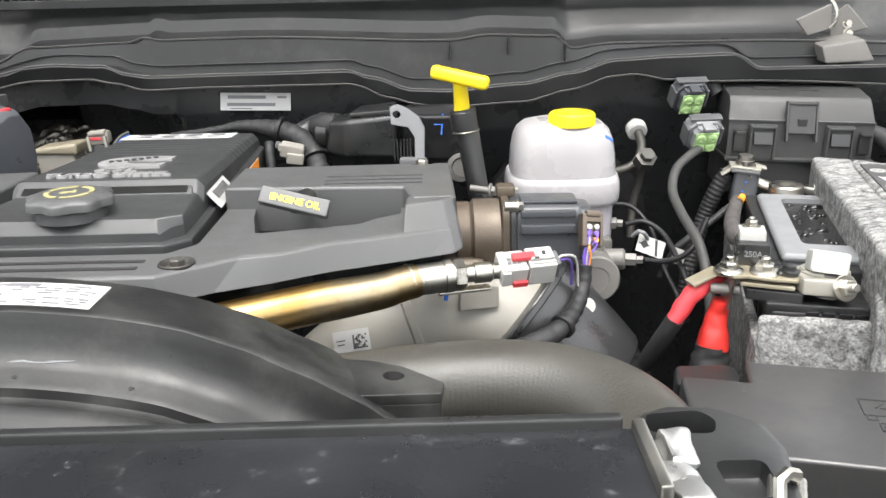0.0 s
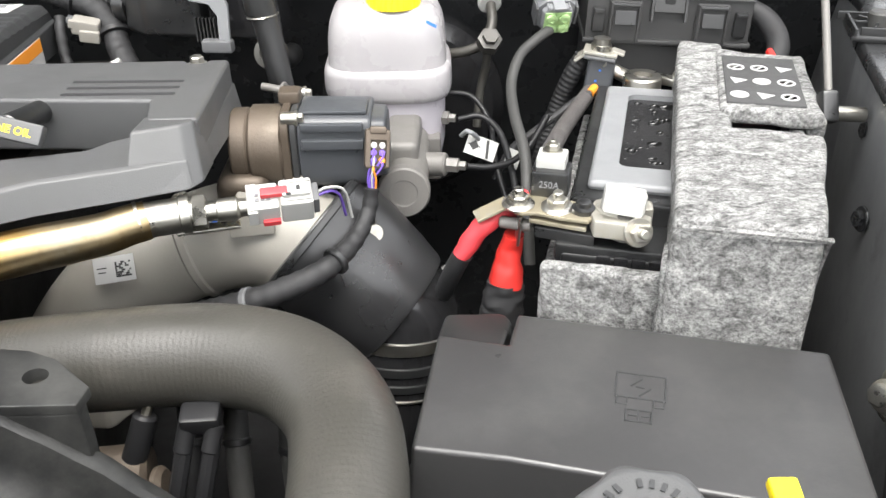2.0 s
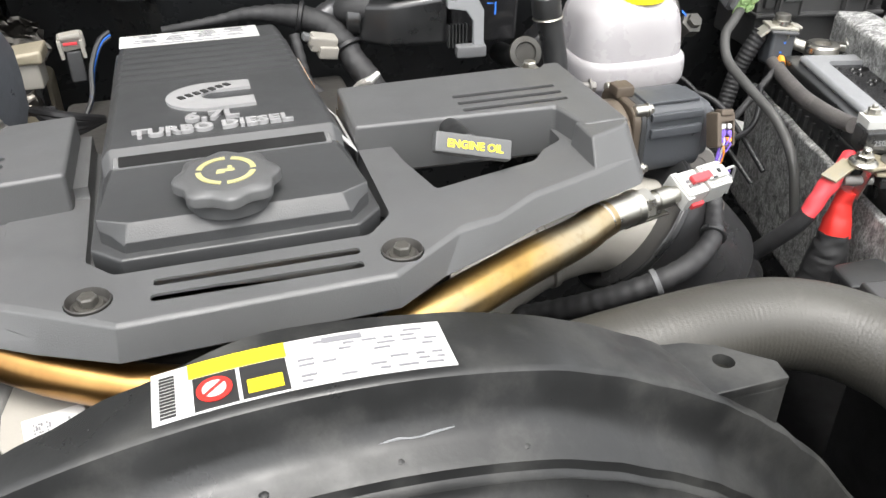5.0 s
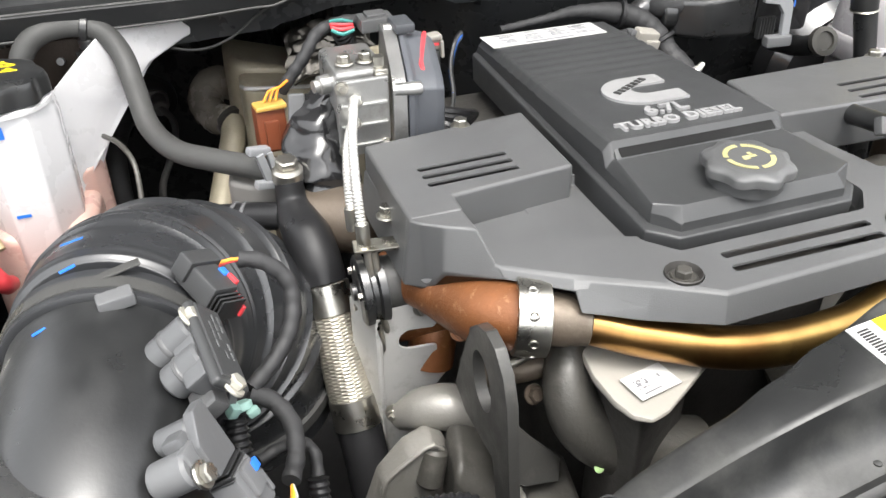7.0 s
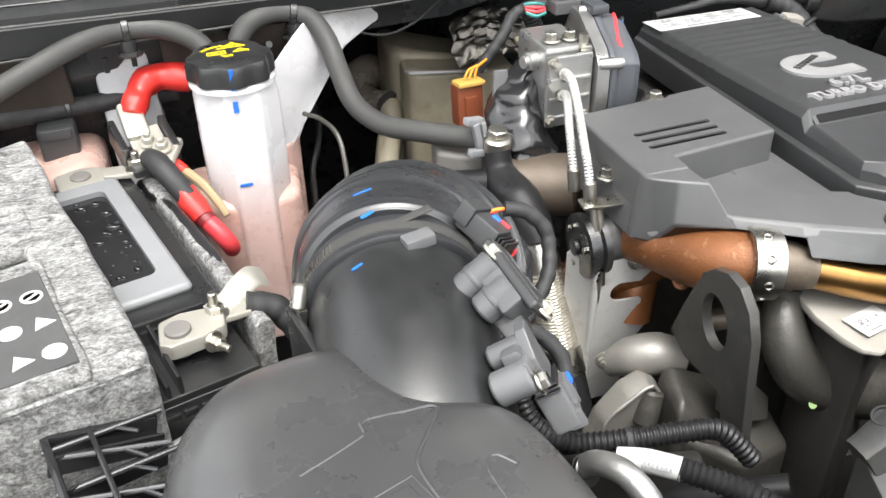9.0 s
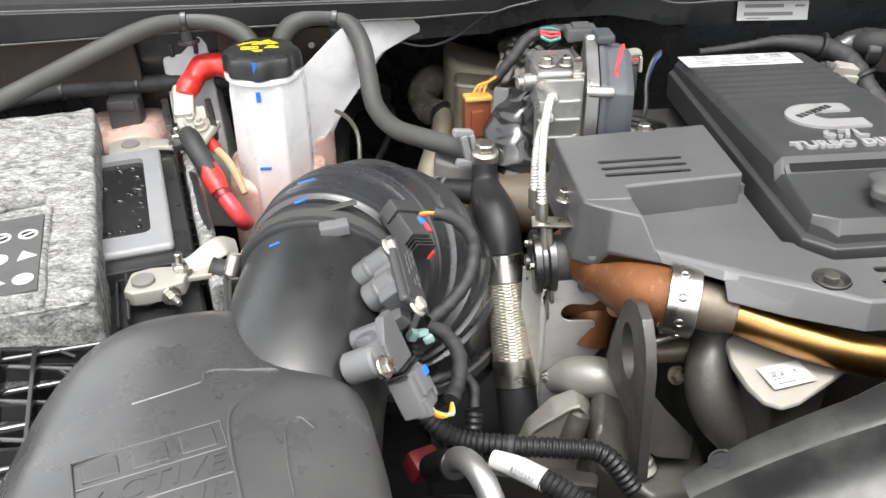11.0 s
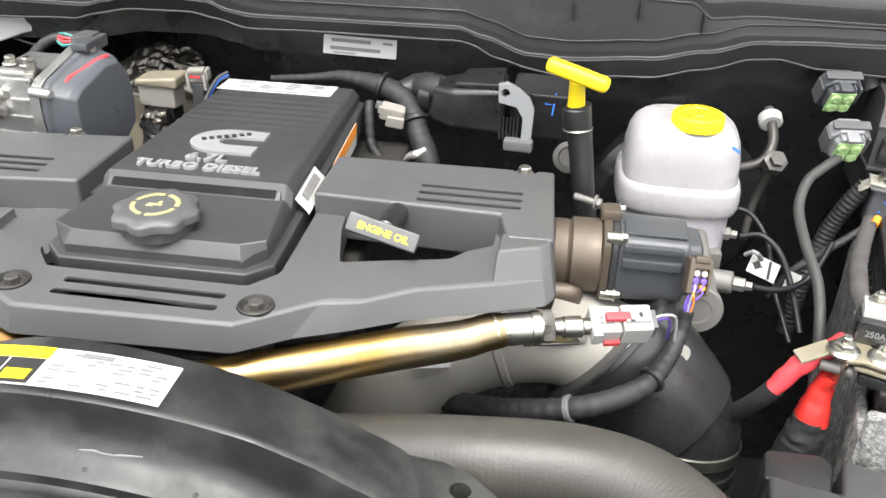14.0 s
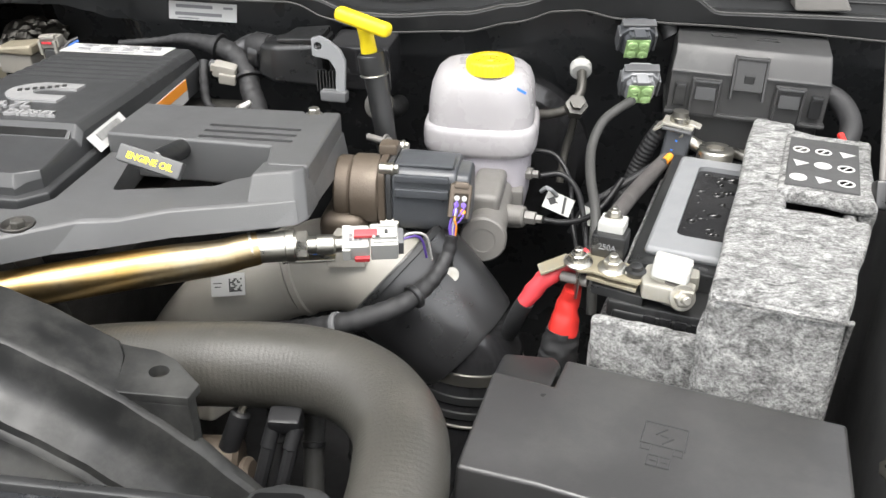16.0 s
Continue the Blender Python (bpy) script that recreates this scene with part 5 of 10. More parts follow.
def brake_reservoir():
    o = thing("brake_fluid_reservoir", (0.47, 1.08, 1.16), "milky white brake fluid bottle with a yellow screw cap", "fluid bottle")
    cx, cy = 0.469, 1.082
    def ring(w, d, z, k=0.5, n=48):
        out = []
        for i in range(n):
            a = 2 * math.pi * i / n
            c, s = math.cos(a), math.sin(a)
            out.append((cx + w / 2 * math.copysign(abs(c) ** k, c), cy + d / 2 * math.copysign(abs(s) ** k, s), z))
        return out
    up = [ring(0.128, 0.116, 1.27), ring(0.125, 0.113, 1.300, 0.55), ring(0.12, 0.108, 1.316, 0.6), ring(0.111, 0.1, 1.327, 0.65), ring(0.096, 0.087, 1.3335, 0.7), ring(0.07, 0.065, 1.337, 0.8), ring(0.03, 0.03, 1.3385, 0.9)]
    part("upper_shell", loft(up), "white", o, smooth=60)
    part("seam", loft([ring(0.122, 0.11, 1.237), ring(0.133, 0.121, 1.2395), ring(0.1375, 0.1255, 1.2455), ring(0.1385, 0.1265, 1.255), ring(0.1375, 0.1255, 1.2655), ring(0.134, 0.122, 1.2715), ring(0.126, 0.114, 1.2745)]), "white", o, smooth=60)
    lo = [ring(0.1, 0.088, 1.158), ring(0.114, 0.102, 1.164), ring(0.122, 0.11, 1.185), ring(0.124, 0.112, 1.241)]
    part("lower_shell", loft(lo), material("fluid_filled_plastic", (0.4, 0.38, 0.41), 0.35, var=0.05, bump=0.04, subsurface=0.3), o, "faintly violet where the fluid stands", smooth=60)
    part("neck", lathe([(0.021, 0), (0.021, 0.012)], (0.478, 1.06, 1.328), (0, 0, 1), 28), "white", o)
    c = part("cap", lathe([(0.0265, 0, 0), (0.0277, 0.001, 1), (0.0277, 0.013, 1), (0.026, 0.0155, 0), (0.018, 0.016, 0), (0.0165, 0.0145, 0), (0.01, 0.0145, 0), (0.008, 0.016, 0)], (0.478, 1.06, 1.333), (0, 0, 1), 96, 32, 0.018), "yellow", o, "yellow ribbed screw cap")
    part("embossing", lathe([(0.0235, -0.004), (0.0235, 0.0008), (0.021, 0.0008), (0.021, -0.0035)], (0.478, 1.06, 1.3488), (0, 0, 1), 40), "yellow", c)
    print_ = [(0.0195 * math.cos(radians(a)), 0.0195 * math.sin(radians(a)), 0.0034, 0.0014 + 0.0006 * (a % 3), a + 90) for a in range(0, 360, 15) if a not in (0, 180)]
    print_ += [(-0.006, 0.004, 0.012, 0.0012, 60), (0.006, 0.004, 0.012, 0.0012, -60), (0.0, -0.006, 0.014, 0.0012), (0.0, 0.0, 0.0025, 0.004), (-0.01, -0.011, 0.008, 0.0012), (0.008, -0.011, 0.009, 0.0012)]
    # shaded copy of the cap's yellow, painted for the relief of the text
    part("embossed_print", on_sheet((0.478, 1.06, 1.3493), (1, 0.1, 0), (0, 0, 1), print_), material("shadowed_yellow_plastic", (0.3, 0.22, 0.006), 0.5, var=0.1, bump=0.05), c, "embossed warning text, its shade in a darker yellow")
    part("mark", decal((0.517, 1.0275, 1.322), (0.6, 0.4, -0.45), (0.5, -0.75, 0.4), 0.014, 0.003), "blue", o, "blue marker stroke")
    return o


brake_reservoir()


def master_cylinder():
    o = thing("brake_master_cylinder", (0.49, 1.05, 1.15), "grey cast brake cylinder with pipe fittings below the bottle", "brake cylinder")
    part("barrel", rod((0.488, 0.925, 1.186), (0.495, 1.25, 1.2), 0.0235, 28, 0.004), "castgrey", o)
    part("bridge", box((0.486, 1.0, 1.2), (0.036, 0.1, 0.05), 0.008, (0, 0, -2), 3), "castgrey", o)
    part("end_cap", lathe([(0.0262, 0), (0.0262, 0.012), (0.0245, 0.014), (0.014, 0.0145), (0.0125, 0.0135)], (0.488, 0.93, 1.186), (0, -0.97, 0.1), 32), "castgrey", o)
    part("boss", rod((0.49, 0.985, 1.187), (0.531, 0.975, 1.19), 0.0125, 20, 0.002), "castgrey", o)
    part("fitting", lathe([(0.008, 0), (0.008, 0.012), (0.005, 0.013), (0.005, 0.02)], (0.531, 0.975, 1.19), (0.97, -0.2, 0), 6), "castgrey", o)
    part("fitting", lathe([(0.008, 0), (0.008, 0.012), (0.005, 0.013), (0.005, 0.02)], (0.522, 1.05, 1.212), (0.97, -0.2, 0), 6), "castgrey", o)
    part("post", box((0.515, 1.03, 1.175), (0.02, 0.02, 0.05), 0.003), "castgrey", o)
    b = part("booster", lathe([(0.02, 0), (0.1, 0.01), (0.115, 0.03), (0.115, 0.06), (0.1, 0.07)], (0.49, 1.16, 1.17), (0, 1, 0), 40), "gloss", o, "round black brake booster")
    return o


master_cylinder()


def gear_dipstick():
    o = thing("gearbox_dipstick", (0.36, 1.01, 1.2), "yellow pull handle on a black dipstick tube", "dipstick")
    part("tube", tube([(0.347, 1.02, 1.362), (0.352, 1.018, 1.33), (0.362, 1.01, 1.27), (0.372, 1.0, 1.2), (0.376, 0.99, 1.1)], [0.014, 0.0125, 0.012, 0.012], 18), "black", o)
    part("cup", lathe([(0.0145, 0), (0.0155, 0.002), (0.0155, 0.02), (0.014, 0.022)], (0.3485, 1.0195, 1.338), (-0.12, 0.05, 1), 24), "black", o)
    part("ring", lathe([(0.0155, 0), (0.0165, 0.001), (0.0155, 0.002)], (0.3495, 1.019, 1.335), (-0.12, 0.05, 1), 24), "steel", o)
    part("stem", tube([(0.345, 1.018, 1.36), (0.344, 1.012, 1.38), (0.343, 1.004, 1.395)], [0.0095, 0.0085, 0.008], 16), "yellow", o)
    h = Vector((0.060, -0.019, -0.013))
    part("grip", moved(box((0, 0, 0), (0.068, 0.0165, 0.0155), 0.0055, seg=3), frame_at((0.343, 1.002, 1.4), h)[1] @ frame_at((0, 0, 0), h)[0]), "yellow", o)
    part("print", moved(join(*[box((0.0058 * i - 0.02, 0, 0), (0.004, 0.005, 0.0006), 0) for i in range(8)]), frame_at((0.343, 1.001, 1.408), h)[1] @ frame_at((0, 0, 0), h)[0]), material("dull_yellow_print", (0.55, 0.4, 0.02), 0.5, var=0.05, bump=0), o)
    return o


gear_dipstick()


def fuse_link_box():
    """The black connector box with a pale bail, behind the cover."""
    o = thing("engine_control_connector", (0.25, 1.12, 1.28), "black wiring junction with a pale grey locking bail", "connector")
    part("body", prism([(0.265, 1.098), (0.265, 1.17), (0.205, 1.172), (0.172, 1.158), (0.17, 1.132), (0.2, 1.106)], 1.288, lambda x, y: 1.345 - (0.265 - x) * 0.12, 0.007, 3), "black", o)
    part("lid", prism([(0.262, 1.1), (0.262, 1.165), (0.215, 1.166), (0.205, 1.112)], 1.34, lambda x, y: 1.351 - (0.265 - x) * 0.1, 0.002), "black", o)
    part("neck", lathe([(0.02, 0), (0.021, 0.002), (0.019, 0.014), (0.017, 0.016)], (0.176, 1.145, 1.316), (-1, 0.2, 0), 20), "black", o)
    part("module", box((0.312, 1.135, 1.315), (0.08, 0.06, 0.06), 0.006, (6, 0, -3)), "gloss", o)
    outline = [(0.258, 1.356), (0.268, 1.359), (0.281, 1.353), (0.294, 1.343), (0.3005, 1.33), (0.299, 1.284), (0.287, 1.283), (0.288, 1.319), (0.28, 1.331), (0.259, 1.335)]
    bail = bevelled(loft([[(x, 1.073 + d + (z - 1.28) * 0.12, z) for x, z in outline] for d in (0.0, 0.007)]), 0.0015, 2)
    part("bail", carve(bail, [rod((0.2665, 1.05, 1.347), (0.2665, 1.12, 1.347), 0.005, 14)]), "handle", o, "pale grey plastic bail")
    part("bail_foot", box((0.285, 1.078, 1.287), (0.034, 0.014, 0.014), 0.003, (0, 0, -6)), "greyplug", o)
    for i in range(6):
        part("rib", box((0.262 + 0.004 * i, 1.088, 1.302), (0.0018, 0.008, 0.026), 0.0005), "black", o)
    part("mark", decal((0.325, 1.1035, 1.33), (1, 0, 0), (0, -0.95, 0.3), 0.026, 0.0016), "blue", o, "blue marker cross")
    part("mark", decal((0.322, 1.103, 1.33), (0.1, 0.2, 1), (0, -0.95, 0.3), 0.026, 0.0016), "blue", o)
    part("tail", tube([(0.185, 1.14, 1.325), (0.168, 1.145, 1.325), (0.16, 1.16, 1.32)], 0.016, 14), "tape", o)
    return o


fuse_link_box()
o = thing("hose_fitting", (0.345, 1.055, 1.26), "round grey metal hose fitting behind the cover", "fitting")
part("ring", lathe([(0.017, 0), (0.018, 0.002), (0.018, 0.01), (0.012, 0.011), (0.011, 0.008)], (0.345, 1.07, 1.28), (-0.1, -0.9, 0.4), 24), "castdark", o)
part("pipe", tube([(0.345, 1.075, 1.275), (0.35, 1.11, 1.26), (0.35, 1.16, 1.25)], 0.013, 14), "black", o)
o = thing("valve_bolt", (0.372, 0.96, 1.275), "steel stud bolt beside the valve", "bolt")
part("stud", rod((0.352, 0.965, 1.282), (0.376, 0.957, 1.28), 0.004, 12), "castgrey", o)
part("nut", hexbolt((0.374, 0.957, 1.28), (1, -0.3, 0), 0.006, 0.006), "castgrey", o)

harness("injector_harness", [(-0.04, 1.176, 1.31), (0.016, 1.175, 1.316), (0.055, 1.17, 1.322), (0.099, 1.16, 1.319), (0.134, 1.15, 1.309), (0.153, 1.135, 1.291), (0.161, 1.12, 1.274), (0.174, 1.10, 1.255), (0.182, 1.08, 1.225)], [0.0045, 0.005, 0.006, 0.009, 0.0135, 0.0135, 0.0135, 0.0145, 0.0165], "thick taped wiring harness bending behind the centre cover", "tape", ((0.5, "loom"), (0.72, "loom")))
harness("injector_harness", [(0.125, 1.158, 1.308), (0.15, 1.165, 1.319), (0.168, 1.155, 1.324), (0.19, 1.14, 1.325)], [0.012, 0.014, 0.0165, 0.015], "wiring branch wrapped in crinkled dark foil", material("dark_crinkled_wrap", (0.09, 0.09, 0.092), 0.3, 0.6, var=0.4, bump=1.0, bump_scale=120))
harness("injector_harness", [(0.098, 1.13, 1.306), (0.1, 1.118, 1.29), (0.105, 1.105, 1.262), (0.118, 1.095, 1.248)], 0.006, "short black cable dropping beside the centre cover", "tape")
o = thing("small_connector", (0.128, 1.125, 1.27), "pale cream wiring plug among the harness", "connector")
part("body", join(box((0.128, 1.124, 1.297), (0.03, 0.018, 0.018), 0.003, (10, 14, 8)), box((0.132, 1.12, 1.288), (0.022, 0.014, 0.014), 0.002, (10, 10, 8))), "horn", o)
part("latch", box((0.118, 1.116, 1.302), (0.012, 0.006, 0.009), 0.001, (10, 14, 8)), "horn", o)
part("foot", box((0.112, 1.128, 1.303), (0.012, 0.012, 0.008), 0.002, (0, 20, 8)), "greyplug", o)
o = thing("foil_wrapped_wire", (0.165, 1.09, 1.25), "short wire end wrapped in crinkled silver foil", "wire")
part("wrap", tube([(0.15, 1.085, 1.252), (0.158, 1.078, 1.262), (0.168, 1.07, 1.268), (0.178, 1.072, 1.275)], [0.0025, 0.004, 0.0055, 0.003], 10), "brightbraid", o)
o = thing("part_label", (0.067, 1.22, 1.33), "white printed label stuck on the black firewall", "label")
lab = part("sheet", decal((0.067, 1.2175, 1.347), (1, 0.02, -0.03), (0, -0.97, 0.25), 0.096, 0.024), "label", o)
part("print", on_sheet((0.067, 1.2175, 1.347), (1, 0.02, -0.03), (0, -0.97, 0.25), [(-0.012, 0.006, 0.052, 0.0045), (0.036, 0.006, 0.013, 0.003), (-0.006, -0.004, 0.066, 0.0045), (-0.02, -0.0095, 0.03, 0.0015)]), "greyink", lab)

# ---- batteries ----
def battery(o_xy, side):
    """A battery in its felt jacket, splayed outwards. side: +1 towards +x."""
    d = Vector((side * 0.238, 0.971, 0))
    u = Vector((side * 0.971, -0.238, 0))
    O = Vector((*o_xy, 0))
    def P(a, b, z):
        return O + u * a + d * b + Vector((0, 0, z))
    def q(a0, a1, b0, b1):
        poly = [(P(a, b, 0).x, P(a, b, 0).y) for a, b in ((a0, b0), (a1, b0), (a1, b1), (a0, b1))]
        return poly if side > 0 else poly[::-1]
    o = thing("car_battery", P(0.04, 0.14, 1.0), "black car battery with a light grey handle frame, wet on top", "battery", "batteries")
    end = -0.015 if side > 0 else -0.046
    part("case", prism(q(-0.05, 0.12, end - 0.002, 0.35), 1.0, 1.21, 0.004), "black", o)
    part("lid", prism(q(-0.048, 0.14, 0.032, 0.31), 1.2, 1.236, 0.004), "black", o)
    part("end_shelf", prism(q(-0.055 if side > 0 else -0.048, 0.14, end, 0.032), 1.2, 1.2175 if side > 0 else 1.216, 0.003), "black", o)
    part("end_shelf", prism(q(-0.048, 0.14, 0.31, 0.348), 1.2, 1.222, 0.003), "gloss", o)
    part("vent_slot", join(*[prism(q(-0.02 + 0.014 * i, -0.009 + 0.014 * i, end - 0.005, end - 0.001), 1.204 if side > 0 else 1.1975, 1.212 if side > 0 else 1.2035, 0.0005) for i in range(6)]), "gloss", o)
    # handle frame: three sides of a ring round a wet black panel
    fr = prism(q(-0.036 if side > 0 else -0.032, 0.06, 0.05 if side > 0 else 0.054, 0.288), 1.234, 1.2445, 0.005, 3)
    cut = prism(q(-0.012, 0.09, 0.085, 0.263), 1.22, 1.26, 0.008, 3)
    part("handle", carve(fr, [cut]), "handle", o, "light grey plastic handle frame")
    panel = part("panel", prism(q(-0.014, 0.07, 0.083, 0.265), 1.232, 1.239, 0.001), "gloss", o, "glossy black panel under water drops")
    rr = random.Random(7 + side)
    drops = []
    for k in range(70):
        a, b = rr.uniform(-0.008, 0.055), rr.uniform(0.09, 0.258)
        r = 0.0009 + 0.0036 * rr.random() ** 2
        drops.append(lathe([(r, 0), (r * 0.95, r * 0.3), (r * 0.7, r * 0.58), (r * 0.3, r * 0.72)], P(a, b, 1.2389), (0, 0, 1), 9, sx=rr.uniform(0.8, 2.0)))
    part("water", join(*drops), "water", panel, "beads of rain water")
    for b in (0.0, 0.305):
        part("post", lathe([(0.0115, 0), (0.0105, 0.022), (0.009, 0.023)], P(0, b, 1.222 if b < 0.1 else 1.224), (0, 0, 1), 24), "castgrey", o, "grey lead terminal post")
    part("side_rib", join(*[prism(q(-0.054, -0.049, 0.04 + 0.02 * i, 0.044 + 0.02 * i), 1.15, 1.2, 0) for i in range(14)]), "black", o)
    # felt jacket
    j = thing("battery_jacket", P(0.09, 0.14, 1.0), "thick grey speckled felt jacket round the battery", "battery jacket", "battery jackets")
    def rough(bm, k):
        for v in bm.verts:
            n_ = noise.noise_vector(v.co * 32) + noise.noise_vector(v.co * 110) * 0.35
            v.co += n_ * k
        return bm
    def felt(a0, a1, b0, b1, z0, z1, r=0.008):
        poly = [(a, b) for a, b in ((a0, b0), (a1, b0), (a1, b1), (a0, b1))]
        if side > 0:
            poly = [(a - (0.022 * max(0, 0.12 - b) / 0.18 if a > 0.12 else 0), b) for a, b in poly]
        places = [tuple(P(a, b, 0).xy) for a, b in poly]
        bm = prism(places if side > 0 else places[::-1], z0, z1, r, 3)
        big = [e for e in bm.edges if e.calc_length() > 0.03]
        bmesh.ops.subdivide_edges(bm, edges=big, cuts=10, use_grid_fill=True)
        return rough(bm, 0.0024)
    t0, t1, f0, f1, g0, g1 = (-0.06, 0.118, 0.148, 0.318, 0.112, 0.152) if side > 0 else (0.135, 0.36, -0.062, 0.108, 0.104, 0.138)
    part("top", felt(0.064, 0.160, t0, t1, 1.262, 1.277, 0.006), "felt", j)
    part("top_strip", felt(0.034, 0.082, -0.06, 0.36, 1.2615, 1.2762, 0.006), "felt", j)
    fl = part("flap", felt(0.073, 0.162, f0, f1, 1.266, 1.281, 0.005), "felt", j, "felt flap with a printed panel")
    part("fold", felt(0.15, 0.166, f0 + 0.004, f0 + 0.03, 1.235, 1.275, 0.004), "felt", j)
    part("backing", prism(q(0.076, 0.147, g0 - 0.02, g1 + 0.02), 1.2, 1.254, 0.001), "black", j, "black battery case in the slot")
    part("outer_wall", felt(0.148, 0.160, -0.06, 0.36, 1.02, 1.265, 0.005), "felt", j)
    part("front_wall", felt(0.034, 0.160, -0.066, -0.052, 1.02, 1.268, 0.006), "felt", j)
    if side > 0:
        part("low_front_wall", felt(-0.062, 0.04, -0.043, -0.03, 1.02, 1.2125, 0.005), "felt", j)
        part("low_return", felt(0.03, 0.042, -0.06, -0.03, 1.02, 1.24, 0.004), "felt", j)
    else:
        part("low_front_wall", felt(-0.066, 0.04, -0.066, -0.053, 1.02, 1.186, 0.005), "felt", j)
    if side > 0:
        part("inner_wall", felt(-0.064, -0.054, -0.04, 0.35, 1.02, 1.185, 0.004), "felt", j)
    else:
        rows_ = []
        for k in range(33):
            b = -0.02 + 0.31 * k / 32
            rows_.append([P(a, b, h) for a, h in ((-0.0715, 1.02), (-0.056, 1.02), (-0.056, 1.12), (-0.056, 1.2), (-0.056, 1.229), (-0.0585, 1.2335), (-0.064, 1.235), (-0.069, 1.2335), (-0.0715, 1.229), (-0.0715, 1.2), (-0.0715, 1.12))])
        part("inner_wall", rough(loft(rows_), 0.0022), "felt", j, smooth=50)
        for k, a in enumerate((0.014, 0.024)):
            part("end_clip", prism(q(a, a + 0.0035, -0.044, 0.033), 1.19, 1.2335 - 0.006 * k, 0.001), "gloss", o)
        part("end_clip", prism(q(-0.012, 0.024, 0.0285, 0.032), 1.2, 1.229, 0.001), "gloss", o)
        # solid black peg painted for the dark inside of a round hole
        part("lid_hole_shade", rod(P(-0.026, 0.033, 1.2265), P(-0.026, 0.0305, 1.2265), 0.0028, 12), "ink", o)
    part("inner_step", felt(0.034, 0.044, -0.056, 0.36, 1.18, 1.27, 0.003), "felt", j)
    e = 0.022 if side < 0 else 0.0
    part("hem", tube([P(0.040, -0.066, 1.2725), P(0.10, -0.067, 1.2735), P(0.138 + e, -0.063, 1.271), P(0.142 + e, -0.05, 1.26), P(0.143 + e, -0.03, 1.2), P(0.142 + e, -0.03, 1.05)], 0.0022, 6), "felt", j)
    pan = part("printed_panel", prism(q(0.078, 0.148, f0 + 0.014, f1 - 0.024), 1.276, 1.2828, 0.001), "panelprint", fl, "black panel with white warning symbols")
    syms = []
    for r_ in range(3):
        for c_ in range(3):
            c = P(0.09 + 0.0225 * c_, f0 + 0.033 + 0.0385 * r_, 1.2828)
            if (r_ + c_) % 3 == 1:
                syms.append(lathe([(0.0095, 0), (0.0095, 0.0007), (0.001, 0.0008)], c, (0, 0, 1), 3))
            elif (r_ * 2 + c_) % 3 == 0:
                syms.append(lathe([(0.0085, 0), (0.0085, 0.0007), (0.001, 0.0008)], c, (0, 0, 1), 20))
            else:
                syms.append(lathe([(0.0085, 0), (0.0085, 0.0007), (0.0062, 0.0007), (0.0062, 0)], c, (0, 0, 1), 20))
                syms.append(box(c + Vector((0, 0, 0.0004)), (0.012, 0.002, 0.0007), 0, (0, 0, 45)))
    for sy in syms:
        part("symbol", sy, "label", pan, "white warning symbol", smooth=0)
    part("barcode", join(*[prism(q(0.082 + 0.0028 * i, 0.0834 + 0.0028 * i, g0 + 0.006, g1 - 0.006), 1.254, 1.2552, 0) for i in range(12)]), "wwhite", j)
    return P


PR = battery((0.674, 0.768), 1)
PL = battery((-0.673, 0.828), -1)


def clamp_block(P, b, z, label):
    """A cast terminal clamp round a battery post with its pinch bolt."""
    o = thing("terminal_clamp", P(0, b, z), label, "terminal clamp", "terminal clamps")
    part("ring", carve(lathe([(0.02, 0), (0.021, 0.002), (0.021, 0.014), (0.019, 0.016)], P(0, b, z), (0, 0, 1), 28), [rod(P(0, b, z - 0.01), P(0, b, z + 0.03), 0.0105, 24)]), "steel", o)
    return o


